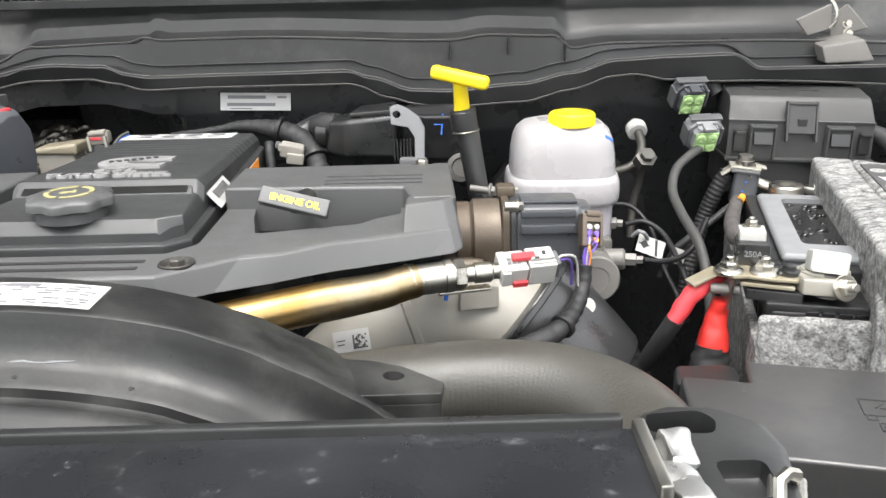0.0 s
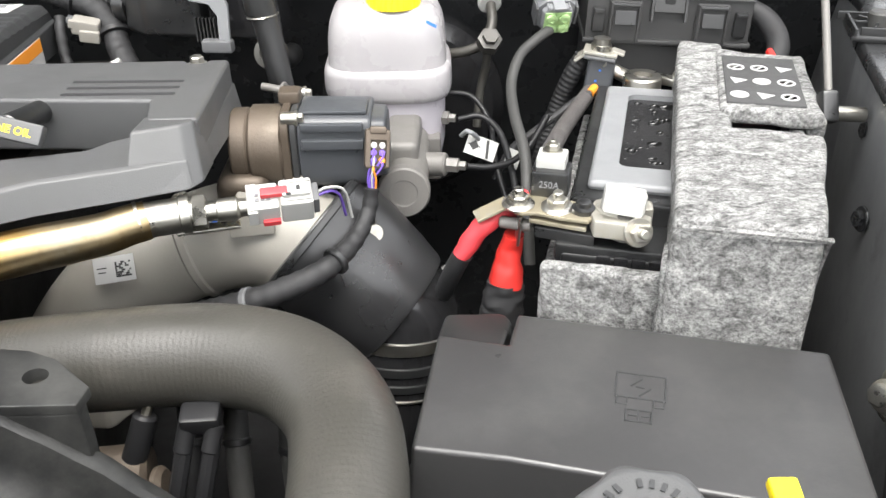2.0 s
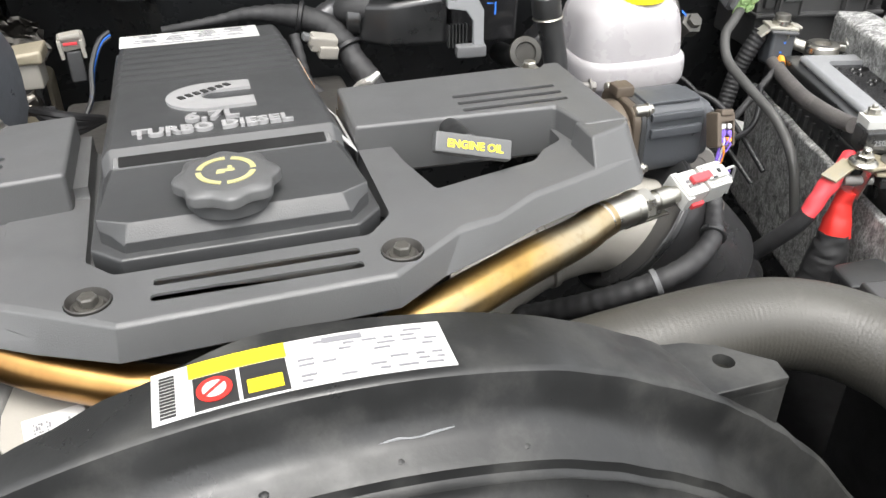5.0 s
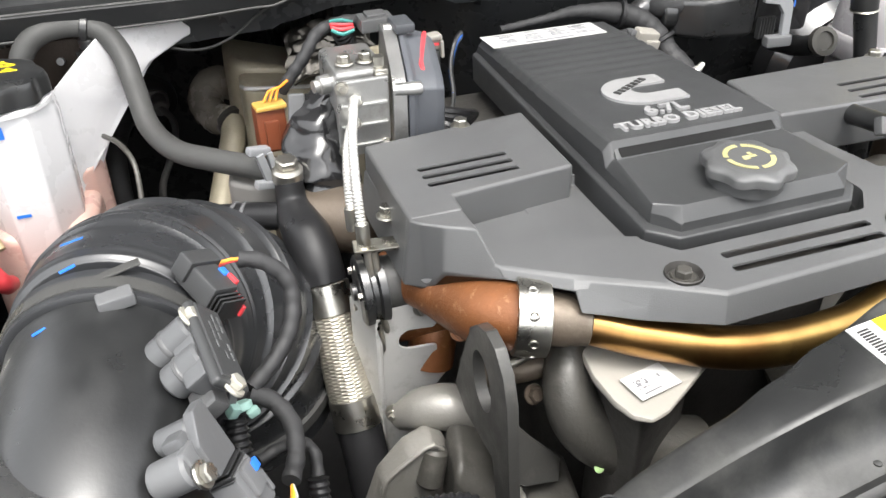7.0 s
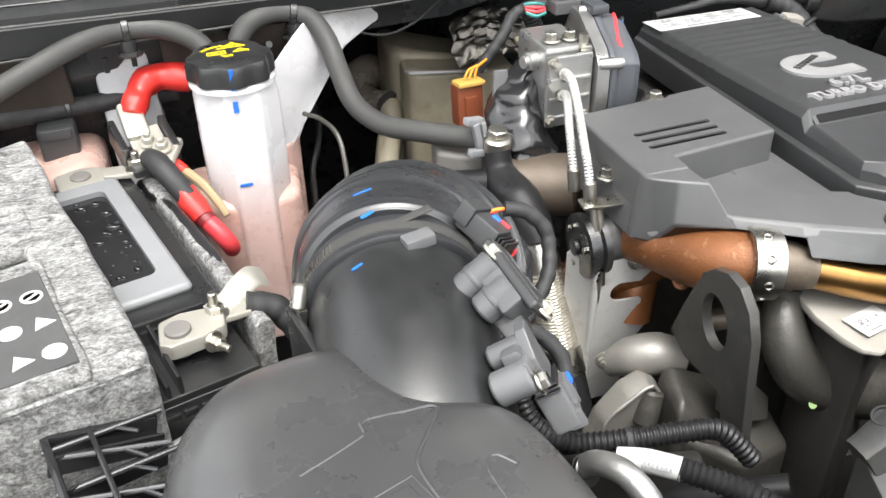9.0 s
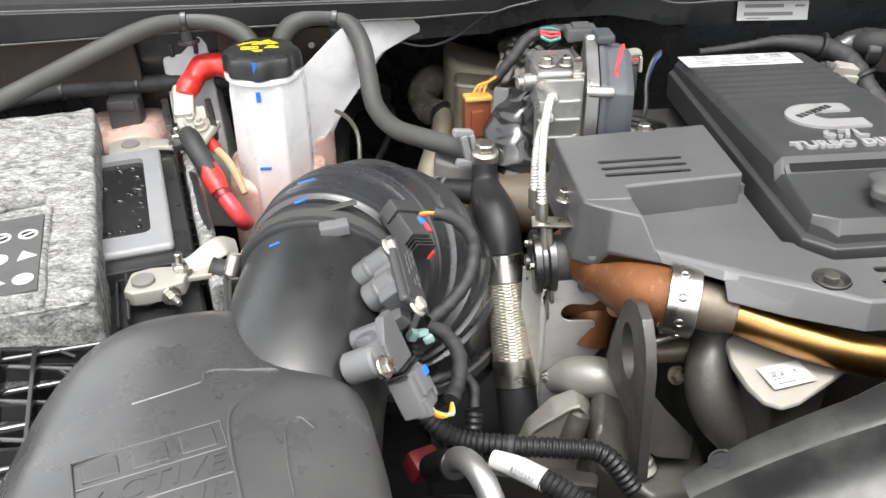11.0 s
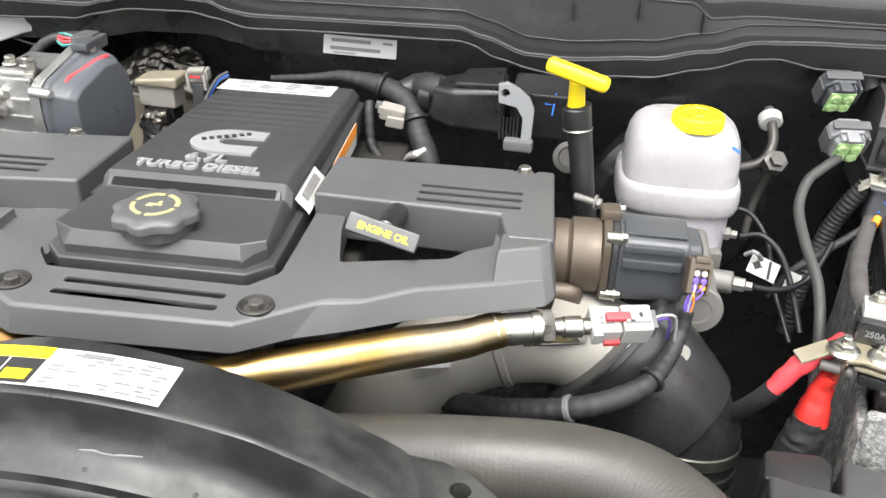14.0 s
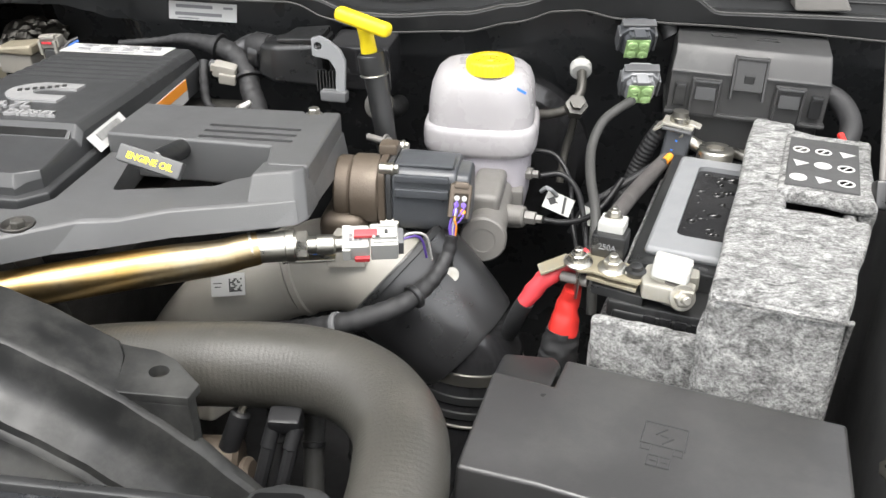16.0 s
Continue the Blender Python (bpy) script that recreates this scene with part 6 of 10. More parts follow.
def positive_rail():
    """Fuse rail over the front post of the battery at +x."""
    P = PR
    o = thing("battery_fuse_rail", (0.63, 0.785, 1.216), "zinc-plated fuse rail bolted to the battery's front post", "fuse rail")
    plate = [(0.577, 0.789), (0.590, 0.779), (0.603, 0.779), (0.620, 0.770), (0.643, 0.763), (0.652, 0.776), (0.645, 0.793), (0.632, 0.800), (0.617, 0.802), (0.606, 0.816), (0.594, 0.812), (0.578, 0.806)]
    part("rail", prism(plate, 1.236, 1.2395, 0.001), "brass", o, "yellow zinc-plated plate")
    part("tongue", moved(box((0, 0, 0), (0.03, 0.018, 0.003), 0.0008), pose(0.567, 0.7975, 1.2325, 0, -22, 12)), "brass", o)
    part("lower_rail", prism([(0.597, 0.781), (0.6415, 0.763), (0.6445, 0.775), (0.60, 0.794)], 1.2285, 1.2325, 0.001), "brass", o)
    part("insulator", prism([(0.602, 0.778), (0.648, 0.76), (0.655, 0.80), (0.61, 0.81)], 1.2165, 1.2265, 0.001), "black", o)
    post = Vector((0.6685, 0.779, 1.216))
    clamp = [(0.646, 0.776), (0.646, 0.758), (0.668, 0.752), (0.690, 0.747), (0.694, 0.765), (0.683, 0.772), (0.698, 0.776), (0.700, 0.792), (0.684, 0.795), (0.668, 0.80), (0.652, 0.795)]
    part("clamp", carve(prism(clamp, 1.2265, 1.2425, 0.0025), [box((0.695, 0.7735, 1.235), (0.03, 0.003, 0.03), 0)]), "zinc", o, "cast clamp block")
    part("clamp_ring", lathe([(0.0165, 0), (0.0175, 0.002), (0.0175, 0.017), (0.016, 0.019), (0.0115, 0.019), (0.0112, 0.012)], post + Vector((0, 0, 0.0105)), (0, 0, 1), 28), "zinc", o)
    part("pinch_bolt", hexbolt((0.6805, 0.7495, 1.236), (0.15, -0.92, 0.36), 0.0082, 0.008, stud=0.009), "steel", o)
    tab = part("cover_tab", moved(carve(box((0, 0, 0), (0.034, 0.024, 0.02), 0.003), [box((0.012, 0.0, 0.012), (0.02, 0.014, 0.012), 0.001)]), pose(0.6715, 0.7705, 1.254, -16, 6, -12)), "wwhite", o, "white plastic tab")
    part("tab_lip", moved(box((0.0, -0.011, -0.004), (0.03, 0.004, 0.012), 0.001), pose(0.6715, 0.7705, 1.254, -16, 6, -12)), "wwhite", tab)
    for x, y in ((0.589, 0.7935), (0.6205, 0.786)):
        n = part("nut", hexbolt((x, y, 1.2405), (0.0, -0.08, 1), 0.0085, 0.009, stud=0.006), "steel", o)
        part("collar", lathe([(0.0135, -0.001), (0.0138, 0.0005), (0.011, 0.0025), (0.009, 0.003)], (x, y, 1.2405), (0, -0.08, 1), 24), "steel", n)
    part("nut", lathe([(0.0098, 0), (0.0098, 0.004), (0.0065, 0.005), (0.006, 0.009), (0.003, 0.0105)], (0.641, 0.7795, 1.2395), (0, 0, 1), 18), "black", o)
    part("stud", rod((0.5745, 0.797, 1.221), (0.60, 0.787, 1.2225), 0.0052, 14, 0.001), "castgrey", o)
    f = part("fuse", box((0.6185, 0.818, 1.2505), (0.032, 0.028, 0.024), 0.003, (0, 0, -14)), "black", o, "black fuse block marked with its rating")
    rot, tr = frame_at((0.615, 0.8037, 1.2505), (0.971, -0.238, 0), (-0.2, -0.95, 0.2))
    part("lettering", moved(lettering("250A", 0.0078, 0.0003), tr @ rot @ Matrix.Translation((0.0, 0.001, 0.0016))), "handle", f, "pale rating number", smooth=0)
    part("fuse_top", box((0.6195, 0.824, 1.2655), (0.025, 0.024, 0.012), 0.002, (0, 0, -14)), "wwhite", f)
    part("fuse_nut", hexbolt((0.62, 0.829, 1.2715), (0, 0, 1), 0.006, 0.007, stud=0.003), "steel", f)
    return o


positive_rail()


def boot(name, pts, r, label, mat="red", tail=None):
    o = thing(name, pts[-1], label, "cable boot", "red cable boots")
    sleeve = tube(pts, r, 22, 0.003)
    for v in sleeve.verts:
        v.co += noise.noise_vector(v.co * 70) * 0.0018
    b = part("sleeve", sleeve, mat, o, smooth=50)
    if tail:
        part("cable", tube(tail[0], tail[1], 14, 0.008), "tape", o)
    return o


boot("red_boot", [(0.5865, 0.799, 1.208), (0.586, 0.7995, 1.203), (0.585, 0.8, 1.195), (0.5842, 0.7995, 1.19), (0.583, 0.7985, 1.182), (0.582, 0.7975, 1.174), (0.581, 0.796, 1.166), (0.5805, 0.7955, 1.16)], [0.0085, 0.0095, 0.0098, 0.0112, 0.0116, 0.0138, 0.0142, 0.0152], "stepped red rubber boot on a heavy black cable")
o = thing("battery_cable", (0.575, 0.79, 1.06), "heavy black cable wrinkled with tape below its red boot", "cable")
wrap = tube([(0.5805, 0.7955, 1.163), (0.5795, 0.795, 1.15), (0.578, 0.795, 1.13), (0.576, 0.796, 1.10), (0.572, 0.80, 1.06)], [0.0155, 0.019, 0.0215, 0.022, 0.022], 26, 0.002)
for v in wrap.verts:
    v.co += noise.noise_vector(Vector((v.co.x * 60, v.co.y * 60, v.co.z * 160))) * 0.0022
part("sleeve", wrap, "tape", o, smooth=50)
boot("red_boot", [(0.598, 0.822, 1.231), (0.585, 0.812, 1.226), (0.569, 0.803, 1.221), (0.558, 0.80, 1.213), (0.549, 0.798, 1.2), (0.5415, 0.797, 1.188)], [0.008, 0.009, 0.0082, 0.0095, 0.009, 0.0085], "pinkish red rubber sleeve on a cable", "wred", ([(0.543, 0.797, 1.19), (0.536, 0.805, 1.17), (0.525, 0.84, 1.12)], [0.009, 0.009]))
o = thing("cable_lug", (0.5895, 0.79, 1.203), "brass-coloured cable lug hanging from the rail", "cable lug")
part("blade", box((0.5895, 0.7885, 1.219), (0.0025, 0.01, 0.034), 0.0008, (14, 0, 10)), "steel", o)


def rear_terminal():
    P = PR
    o = clamp_block(P, 0.305, 1.236, "grey cast clamp on the battery's rear post")
    part("arm", tube([P(-0.015, 0.318, 1.243), P(-0.03, 0.325, 1.247), P(-0.045, 0.32, 1.258)], [0.008, 0.0075, 0.007], 14), "steel", o)
    part("jaw", prism([tuple(P(a, b, 0).xy) for a, b in ((0.014, 0.315), (0.045, 0.305), (0.05, 0.318), (0.012, 0.33))], 1.238, 1.248, 0.003), "steel", o)
    part("pinch_bolt", hexbolt(P(0.04, 0.312, 1.249), (0.3, -0.6, 0.7), 0.0065, 0.007, stud=0.01), "steel", o)
    s = thing("battery_sensor", (0.706, 1.1, 1.21), "dark blue-black battery sensor block under a steel bracket", "sensor")
    part("block", box((0.7065, 1.1, 1.2405), (0.031, 0.036, 0.046), 0.005, (-8, 5, -14), 3), "egrgrey", s)
    part("rim", box((0.705, 1.098, 1.262), (0.035, 0.04, 0.004), 0.0015, (-8, 5, -14)), "plugdark", s)
    part("bracket", join(box((0.705, 1.098, 1.268), (0.038, 0.028, 0.0035), 0.001, (0, 6, -14)), box((0.6845, 1.102, 1.2635), (0.018, 0.022, 0.0035), 0.001, (0, -38, -14)), box((0.724, 1.094, 1.268), (0.014, 0.015, 0.003), 0.001, (0, 16, -14))), "zinc", s, "bent zinc-plated bracket")
    part("nut", lathe([(0.0115, 0), (0.0115, 0.006), (0.0095, 0.0065), (0.0095, 0.013), (0.007, 0.0135), (0.005, 0.0135)], (0.705, 1.098, 1.27), (0.05, 0, 1), 20), "steel", s)
    part("speck", join(*[box((0.694 + 0.004 * i, 1.0795, 1.228 + 0.012 * ((i * 7) % 3)), (0.0025, 0.0008, 0.002), 0, (-8, 5, -14)) for i in range(4)]), "blue", s)
    part("plug", tube([(0.69, 1.062, 1.232), (0.697, 1.075, 1.234)], 0.0046, 10), "orange", s)
    part("wire", tube([(0.69, 1.062, 1.232), (0.676, 1.055, 1.228), (0.655, 1.045, 1.216), (0.625, 1.03, 1.2), (0.6, 1.02, 1.183), (0.585, 1.02, 1.15)], 0.0045, 10), "tape", s)
    return o


rear_terminal()
harness("battery_cable", [(0.694, 1.085, 1.226), (0.672, 1.03, 1.228), (0.6485, 0.966, 1.2325), (0.6335, 0.915, 1.239), (0.624, 0.88, 1.245), (0.62, 0.85, 1.25)], [0.0085, 0.0088, 0.0088, 0.0085], "dusty grey tape-wrapped battery cable along the battery", material("dusty_grey_tape", (0.085, 0.078, 0.075), 0.75, var=0.3, scale=60, bump=0.6, bump_scale=600, stain=(0.13, 0.12, 0.115), stain_scale=40))
harness("battery_cable", [(0.688, 1.11, 1.258), (0.676, 1.112, 1.235), (0.664, 1.115, 1.2), (0.65, 1.108, 1.155), (0.642, 1.1, 1.12), (0.635, 1.09, 1.06)], 0.0105, "thick black corrugated battery cable", "tape", (), 0.006, 0.0004)


def left_terminals():
    P = PL
    o = thing("terminal_clamp", P(0, 0, 1.216), "cream-coloured cast clamp on the battery's front post", "terminal clamp", "terminal clamps")
    part("clamp", carve(prism([(-0.689, 0.815), (-0.68, 0.809), (-0.655, 0.815), (-0.636, 0.824), (-0.634, 0.848), (-0.648, 0.853), (-0.671, 0.853), (-0.688, 0.845)], 1.226, 1.241, 0.003), [rod(P(0, 0, 1.2), P(0, 0, 1.26), 0.0108, 20)]), "zinc", o)
    part("arm", prism([tuple(P(a, b, 0).xy) for a, b in ((-0.02, 0.0), (-0.06, -0.004), (-0.075, 0.02), (-0.055, 0.035), (-0.02, 0.018))], 1.232, 1.238, 0.002), "zinc", o)
    part("arm_tab", tube([P(-0.03, 0.006, 1.2395), P(-0.048, 0.014, 1.2405), P(-0.062, 0.022, 1.245), P(-0.076, 0.029, 1.247), P(-0.088, 0.034, 1.239)], 0.0105, 14, 0.004, squash=(1.0, 0.18)), "zinc", o)
    part("pinch_bolt", hexbolt(P(-0.022, -0.018, 1.232), (0.5, -0.8, 0.1), 0.006, 0.01, stud=0.01), "steel", o)
    part("nut", hexbolt(P(-0.034, 0.008, 1.239), (0, 0, 1), 0.0075, 0.009, stud=0.012), "steel", o)
    r = thing("terminal_clamp", P(0, 0.305, 1.224), "cream-coloured cast clamp with cable nuts on the rear post", "terminal clamp", "terminal clamps")
    part("clamp", carve(prism([tuple(P(a, b, 0).xy) for a, b in ((0.026, 0.285), (-0.02, 0.282), (-0.024, 0.322), (0.0, 0.33), (0.024, 0.324))], 1.229, 1.244, 0.003), [rod(P(0, 0.305, 1.2), P(0, 0.305, 1.27), 0.0108, 20)]), "zinc", r)
    part("strap", prism([tuple(P(a, b, 0).xy) for a, b in ((-0.02, 0.29), (-0.055, 0.275), (-0.09, 0.28), (-0.088, 0.30), (-0.055, 0.30), (-0.022, 0.312))], 1.24, 1.246, 0.002), "zinc", r)
    for a, b in ((-0.055, 0.286), (-0.08, 0.289)):
        part("nut", hexbolt(P(a, b, 1.2465), (0, 0, 1), 0.0085, 0.012, stud=0.008), "steel", r)
    c = thing("cable_lug", P(-0.065, 0.29, 1.25), "cream metal cable lugs stacked on the rear terminal, with black guards", "cable lug")
    part("plate", box(P(-0.075, 0.30, 1.262), (0.036, 0.05, 0.006), 0.002, (24, 0, 14)), "zinc", c)
    part("lug", moved(box((0, 0, 0), (0.026, 0.05, 0.013), 0.005), Matrix.Translation(P(-0.07, 0.328, 1.28)) @ pose(0, 0, 0, 28, 0, 8)), "zinc", c)
    part("lug", moved(box((0, 0, 0), (0.024, 0.045, 0.011), 0.004), Matrix.Translation(P(-0.086, 0.278, 1.258)) @ pose(0, 0, 0, 14, 0, -24)), "zinc", c)
    part("guard", box(P(-0.048, 0.318, 1.262), (0.008, 0.05, 0.03), 0.002, (20, 0, 14)), "black", c)
    part("guard", box(P(-0.098, 0.305, 1.262), (0.008, 0.05, 0.026), 0.002, (20, 0, 14)), "black", c)
    part("insulator", box(P(-0.072, 0.295, 1.25), (0.05, 0.05, 0.01), 0.003, (10, 0, 14)), "black", c)
    for a_, b_ in ((-0.074, 0.298), (-0.082, 0.277)):
        part("nut", hexbolt(P(a_, b_, 1.267), (0, -0.3, 1), 0.0068, 0.008, stud=0.005), "zinc", c)
    boot("red_boot", [P(-0.072, 0.335, 1.284), P(-0.085, 0.352, 1.297), P(-0.1, 0.362, 1.307), P(-0.118, 0.362, 1.309), P(-0.145, 0.35, 1.306)], [0.0115, 0.0145, 0.0135, 0.0165, 0.0145, 0.0162, 0.0165], "red rubber boot over the rear terminal cable")
    boot("red_boot", [P(-0.081, 0.2215, 1.2395), P(-0.085, 0.211, 1.229), P(-0.0895, 0.199, 1.2175)], [0.0112, 0.0122, 0.0115], "red rubber band on a grey sleeved cable", "red",
         ([P(-0.066, 0.272, 1.2605), P(-0.0685, 0.258, 1.2625), P(-0.0725, 0.24, 1.256), P(-0.083, 0.216, 1.234)], [0.0105, 0.0122, 0.0118, 0.0115]))
    o2 = thing("battery_cable", P(-0.12, 0.18, 1.2), "pinkish red battery cable running down beside a tan wire", "cable")
    part("cable", tube([P(-0.087, 0.205, 1.223), P(-0.094, 0.192, 1.211), P(-0.101, 0.181, 1.1995), P(-0.1055, 0.179, 1.19), P(-0.11, 0.188, 1.178), P(-0.115, 0.21, 1.165)], [0.0085, 0.0095, 0.0095, 0.009, 0.0085], 14), "wred", o2)
    part("cable_crimp", tube([P(-0.0895, 0.2, 1.2185), P(-0.0925, 0.194, 1.213)], 0.0104, 14), "redplug", o2)
    tan = material("tan_wire_sleeve", (0.33, 0.25, 0.14), 0.55, var=0.15, bump=0.15)
    part("wire", tube([P(-0.096, 0.262, 1.241), P(-0.106, 0.243, 1.232), P(-0.113, 0.222, 1.218), P(-0.117, 0.208, 1.205)], [0.0055, 0.005, 0.0042], 10), tan, o2, "tan sleeved wire")
    part("wire_band", tube([P(-0.0895, 0.276, 1.248), P(-0.0965, 0.261, 1.2405)], 0.0068, 12), "red", o2, "red rubber band")
    part("wire_sleeve", tube([P(-0.083, 0.296, 1.262), P(-0.085, 0.288, 1.256), P(-0.0905, 0.274, 1.247)], 0.0064, 12), "tape", o2)


left_terminals()
harness("battery_cable", [PL(-0.06, 0.01, 1.235), PL(-0.085, 0.0, 1.225), PL(-0.1, -0.02, 1.19), PL(-0.1, -0.03, 1.12)], 0.012, "black taped cable from the front post", "tape")
harness("battery_cable", [PL(-0.058, 0.30, 1.22), PL(-0.064, 0.2, 1.23), PL(-0.066, 0.1, 1.23), PL(-0.066, 0.02, 1.215)], 0.006, "thin black conduit beside the battery", "loom")

# ---- fuse boxes on the +x side ----
def front_fuse_box():
    o = thing("fuse_box", (0.65, 0.62, 1.05), "large black fuse box lid with an embossed symbol", "fuse box", "fuse boxes")
    lid = [(0.500, 0.569), (0.563, 0.557), (0.785, 0.502), (0.814, 0.664), (0.583, 0.722), (0.572, 0.682), (0.518, 0.695)]
    body = prism(lid, 1.13, 1.182, 0.0035, 3, 0.004)
    part("lid", body, "lid", o)
    part("skirt", prism(grown(lid, 0.004), 1.118, 1.138, 0.003), "black", o)
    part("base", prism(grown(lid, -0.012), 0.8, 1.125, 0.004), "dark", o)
    part("corner_tab", prism([(0.519, 0.698), (0.571, 0.685), (0.581, 0.724), (0.575, 0.735), (0.527, 0.735)], 1.12, 1.172, 0.005), "black", o)
    rot, tr = frame_at((0.66, 0.618, 1.182), (0.973, -0.23, 0))
    m = tr @ rot @ Matrix.Translation((0.001, 0.01, 0))
    lines = [((-0.017, 0.0), 0.0014, 0.026), ((0.017, 0.0), 0.0014, 0.026), ((0, 0.013), 0.0354, 0.0014), ((0, -0.013), 0.0354, 0.0014)]
    for x in (-0.0125, 0.0125):
        lines += [((x - 0.0035, -0.017), 0.0012, 0.007), ((x + 0.0035, -0.017), 0.0012, 0.007), ((x, -0.0205), 0.008, 0.0012)]
    lines += [((-0.009, -0.031), 0.0014, 0.013), ((-0.001, -0.031), 0.0014, 0.013), ((0.008, -0.031), 0.0014, 0.013), ((-0.0005, -0.0252), 0.0184, 0.0014), ((-0.0005, -0.0368), 0.0184, 0.0014), ((-0.004, -0.031), 0.007, 0.0012), ((0.004, -0.031), 0.006, 0.0012)]
    bolt = [((-0.003, 0.004), 0.012, 50), ((0.0, -0.001), 0.007, -10), ((0.003, -0.006), 0.012, 50)]
    part("embossing", moved(join(*[box((x, y, 0.0002), (w, h, 0.0016), 0.0005) for (x, y), w, h in lines], *[box((x, y, 0.0002), (w, 0.0013, 0.0016), 0.0004, (0, 0, a)) for (x, y), w, a in bolt]), m), "cover2", o, "embossed lightning symbol")
    for x in (0.588, 0.70):
        y = 0.557 - (x - 0.563) * 0.248 - 0.006
        c = part("latch", join(box((x, y, 1.128), (0.03, 0.006, 0.03), 0.002, (0, 0, -12)), box((x - 0.011, y - 0.006, 1.128), (0.003, 0.012, 0.026), 0.001, (0, 0, -12)), box((x + 0.011, y - 0.006, 1.126), (0.003, 0.012, 0.026), 0.001, (0, 0, -12)), box((x, y - 0.011, 1.116), (0.025, 0.003, 0.005), 0.001, (0, 0, -12))), "black", o)
    return o


front_fuse_box()


def rear_fuse_box():
    o = thing("fuse_box", (0.785, 1.17, 1.2), "dusty black power centre with three latches on its lid", "fuse box", "fuse boxes")
    R = pose(0.786, 1.15, 1.3, 0, 2.2, -4) @ Matrix.Translation((0, 0, -1.3))
    part("base", moved(box((0, 0.03, 1.25), (0.178, 0.1, 0.06), 0.005), R), "dustybox", o)
    prof = [(-0.024, 1.268), (-0.021, 1.3165), (-0.0185, 1.3185), (-0.008, 1.338), (0.0, 1.346), (0.006, 1.3475), (0.05, 1.3555), (0.07, 1.3545), (0.075, 1.345), (0.075, 1.268)]
    lid = part("lid", moved(bevelled(loft([[(x * (1 if z < 1.33 else 0.975), y, z) for y, z in prof] for x in (-0.0925, 0.0925)]), 0.0028, 2, 18), R), "dustybox", o, "sloping lid, dusty")
    part("seam", moved(box((0, -0.0225, 1.3175), (0.186, 0.003, 0.0022), 0.0006), R), "cover2", lid)
    part("lip", moved(box((0, 0.022, 1.268), (0.19, 0.102, 0.006), 0.002), R), "dustybox", o)
    for x in (-0.05, 0.047):
        l = part("latch", moved(join(box((x, -0.027, 1.291), (0.036, 0.006, 0.046), 0.002), box((x - 0.0155, -0.0305, 1.291), (0.003, 0.006, 0.044), 0.001), box((x + 0.0155, -0.0305, 1.291), (0.003, 0.006, 0.044), 0.001)), R), "dustybox", o)
        part("latch_bar", moved(box((x, -0.0325, 1.3105), (0.03, 0.004, 0.004), 0.0015), R), "cover2", l)
        part("tongue", moved(box((x, -0.0325, 1.296), (0.024, 0.004, 0.016), 0.001, (-14, 0, 0)), R), "black", l)
    for x in (-0.079, 0.079):
        part("hook", moved(join(box((x, -0.027, 1.292), (0.014, 0.006, 0.028), 0.0015), box((x, -0.031, 1.303), (0.012, 0.005, 0.005), 0.001)), R), "black", o)
    c = part("latch", moved(join(box((-0.002, -0.0245, 1.322), (0.034, 0.004, 0.04), 0.0015, (-14, 0, 0)), box((-0.0205, -0.0245, 1.318), (0.003, 0.008, 0.052), 0.001, (-14, 0, 0)), box((0.0165, -0.0245, 1.318), (0.003, 0.008, 0.052), 0.001, (-14, 0, 0))), R), "dustybox", o)
    part("latch_bar", moved(box((-0.002, -0.0215, 1.3405), (0.038, 0.006, 0.004), 0.0015), R), "dustybox", c)
    part("tongue", moved(box((-0.002, -0.0275, 1.315), (0.012, 0.003, 0.014), 0.001), R), "black", c)
    marks = [(-0.035, 0.036, 0.03), (-0.035, 0.0255, 0.03), (-0.049, 0.03, 0.003), (0.018, 0.032, 0.022), (0.018, 0.025, 0.028)]
    for x, y, w in marks:
        part("embossing", moved(box((x, y, 1.3475 + (y - 0.006) * 0.182 + 0.0004), (w, 0.0016, 0.0012), 0.0003), R), "black", o)
    part("rear_clip", moved(box((0.02, 0.074, 1.352), (0.03, 0.005, 0.008), 0.001), R), "black", o)
    part("cable", tube([(0.874, 1.15, 1.30), (0.894, 1.13, 1.292), (0.902, 1.1, 1.275), (0.89, 1.07, 1.255)], 0.0125, 14), "tape", o)
    part("red_end", tube([(0.885, 1.078, 1.272), (0.888, 1.066, 1.266)], 0.004, 8), "red", o)
    return o


rear_fuse_box()


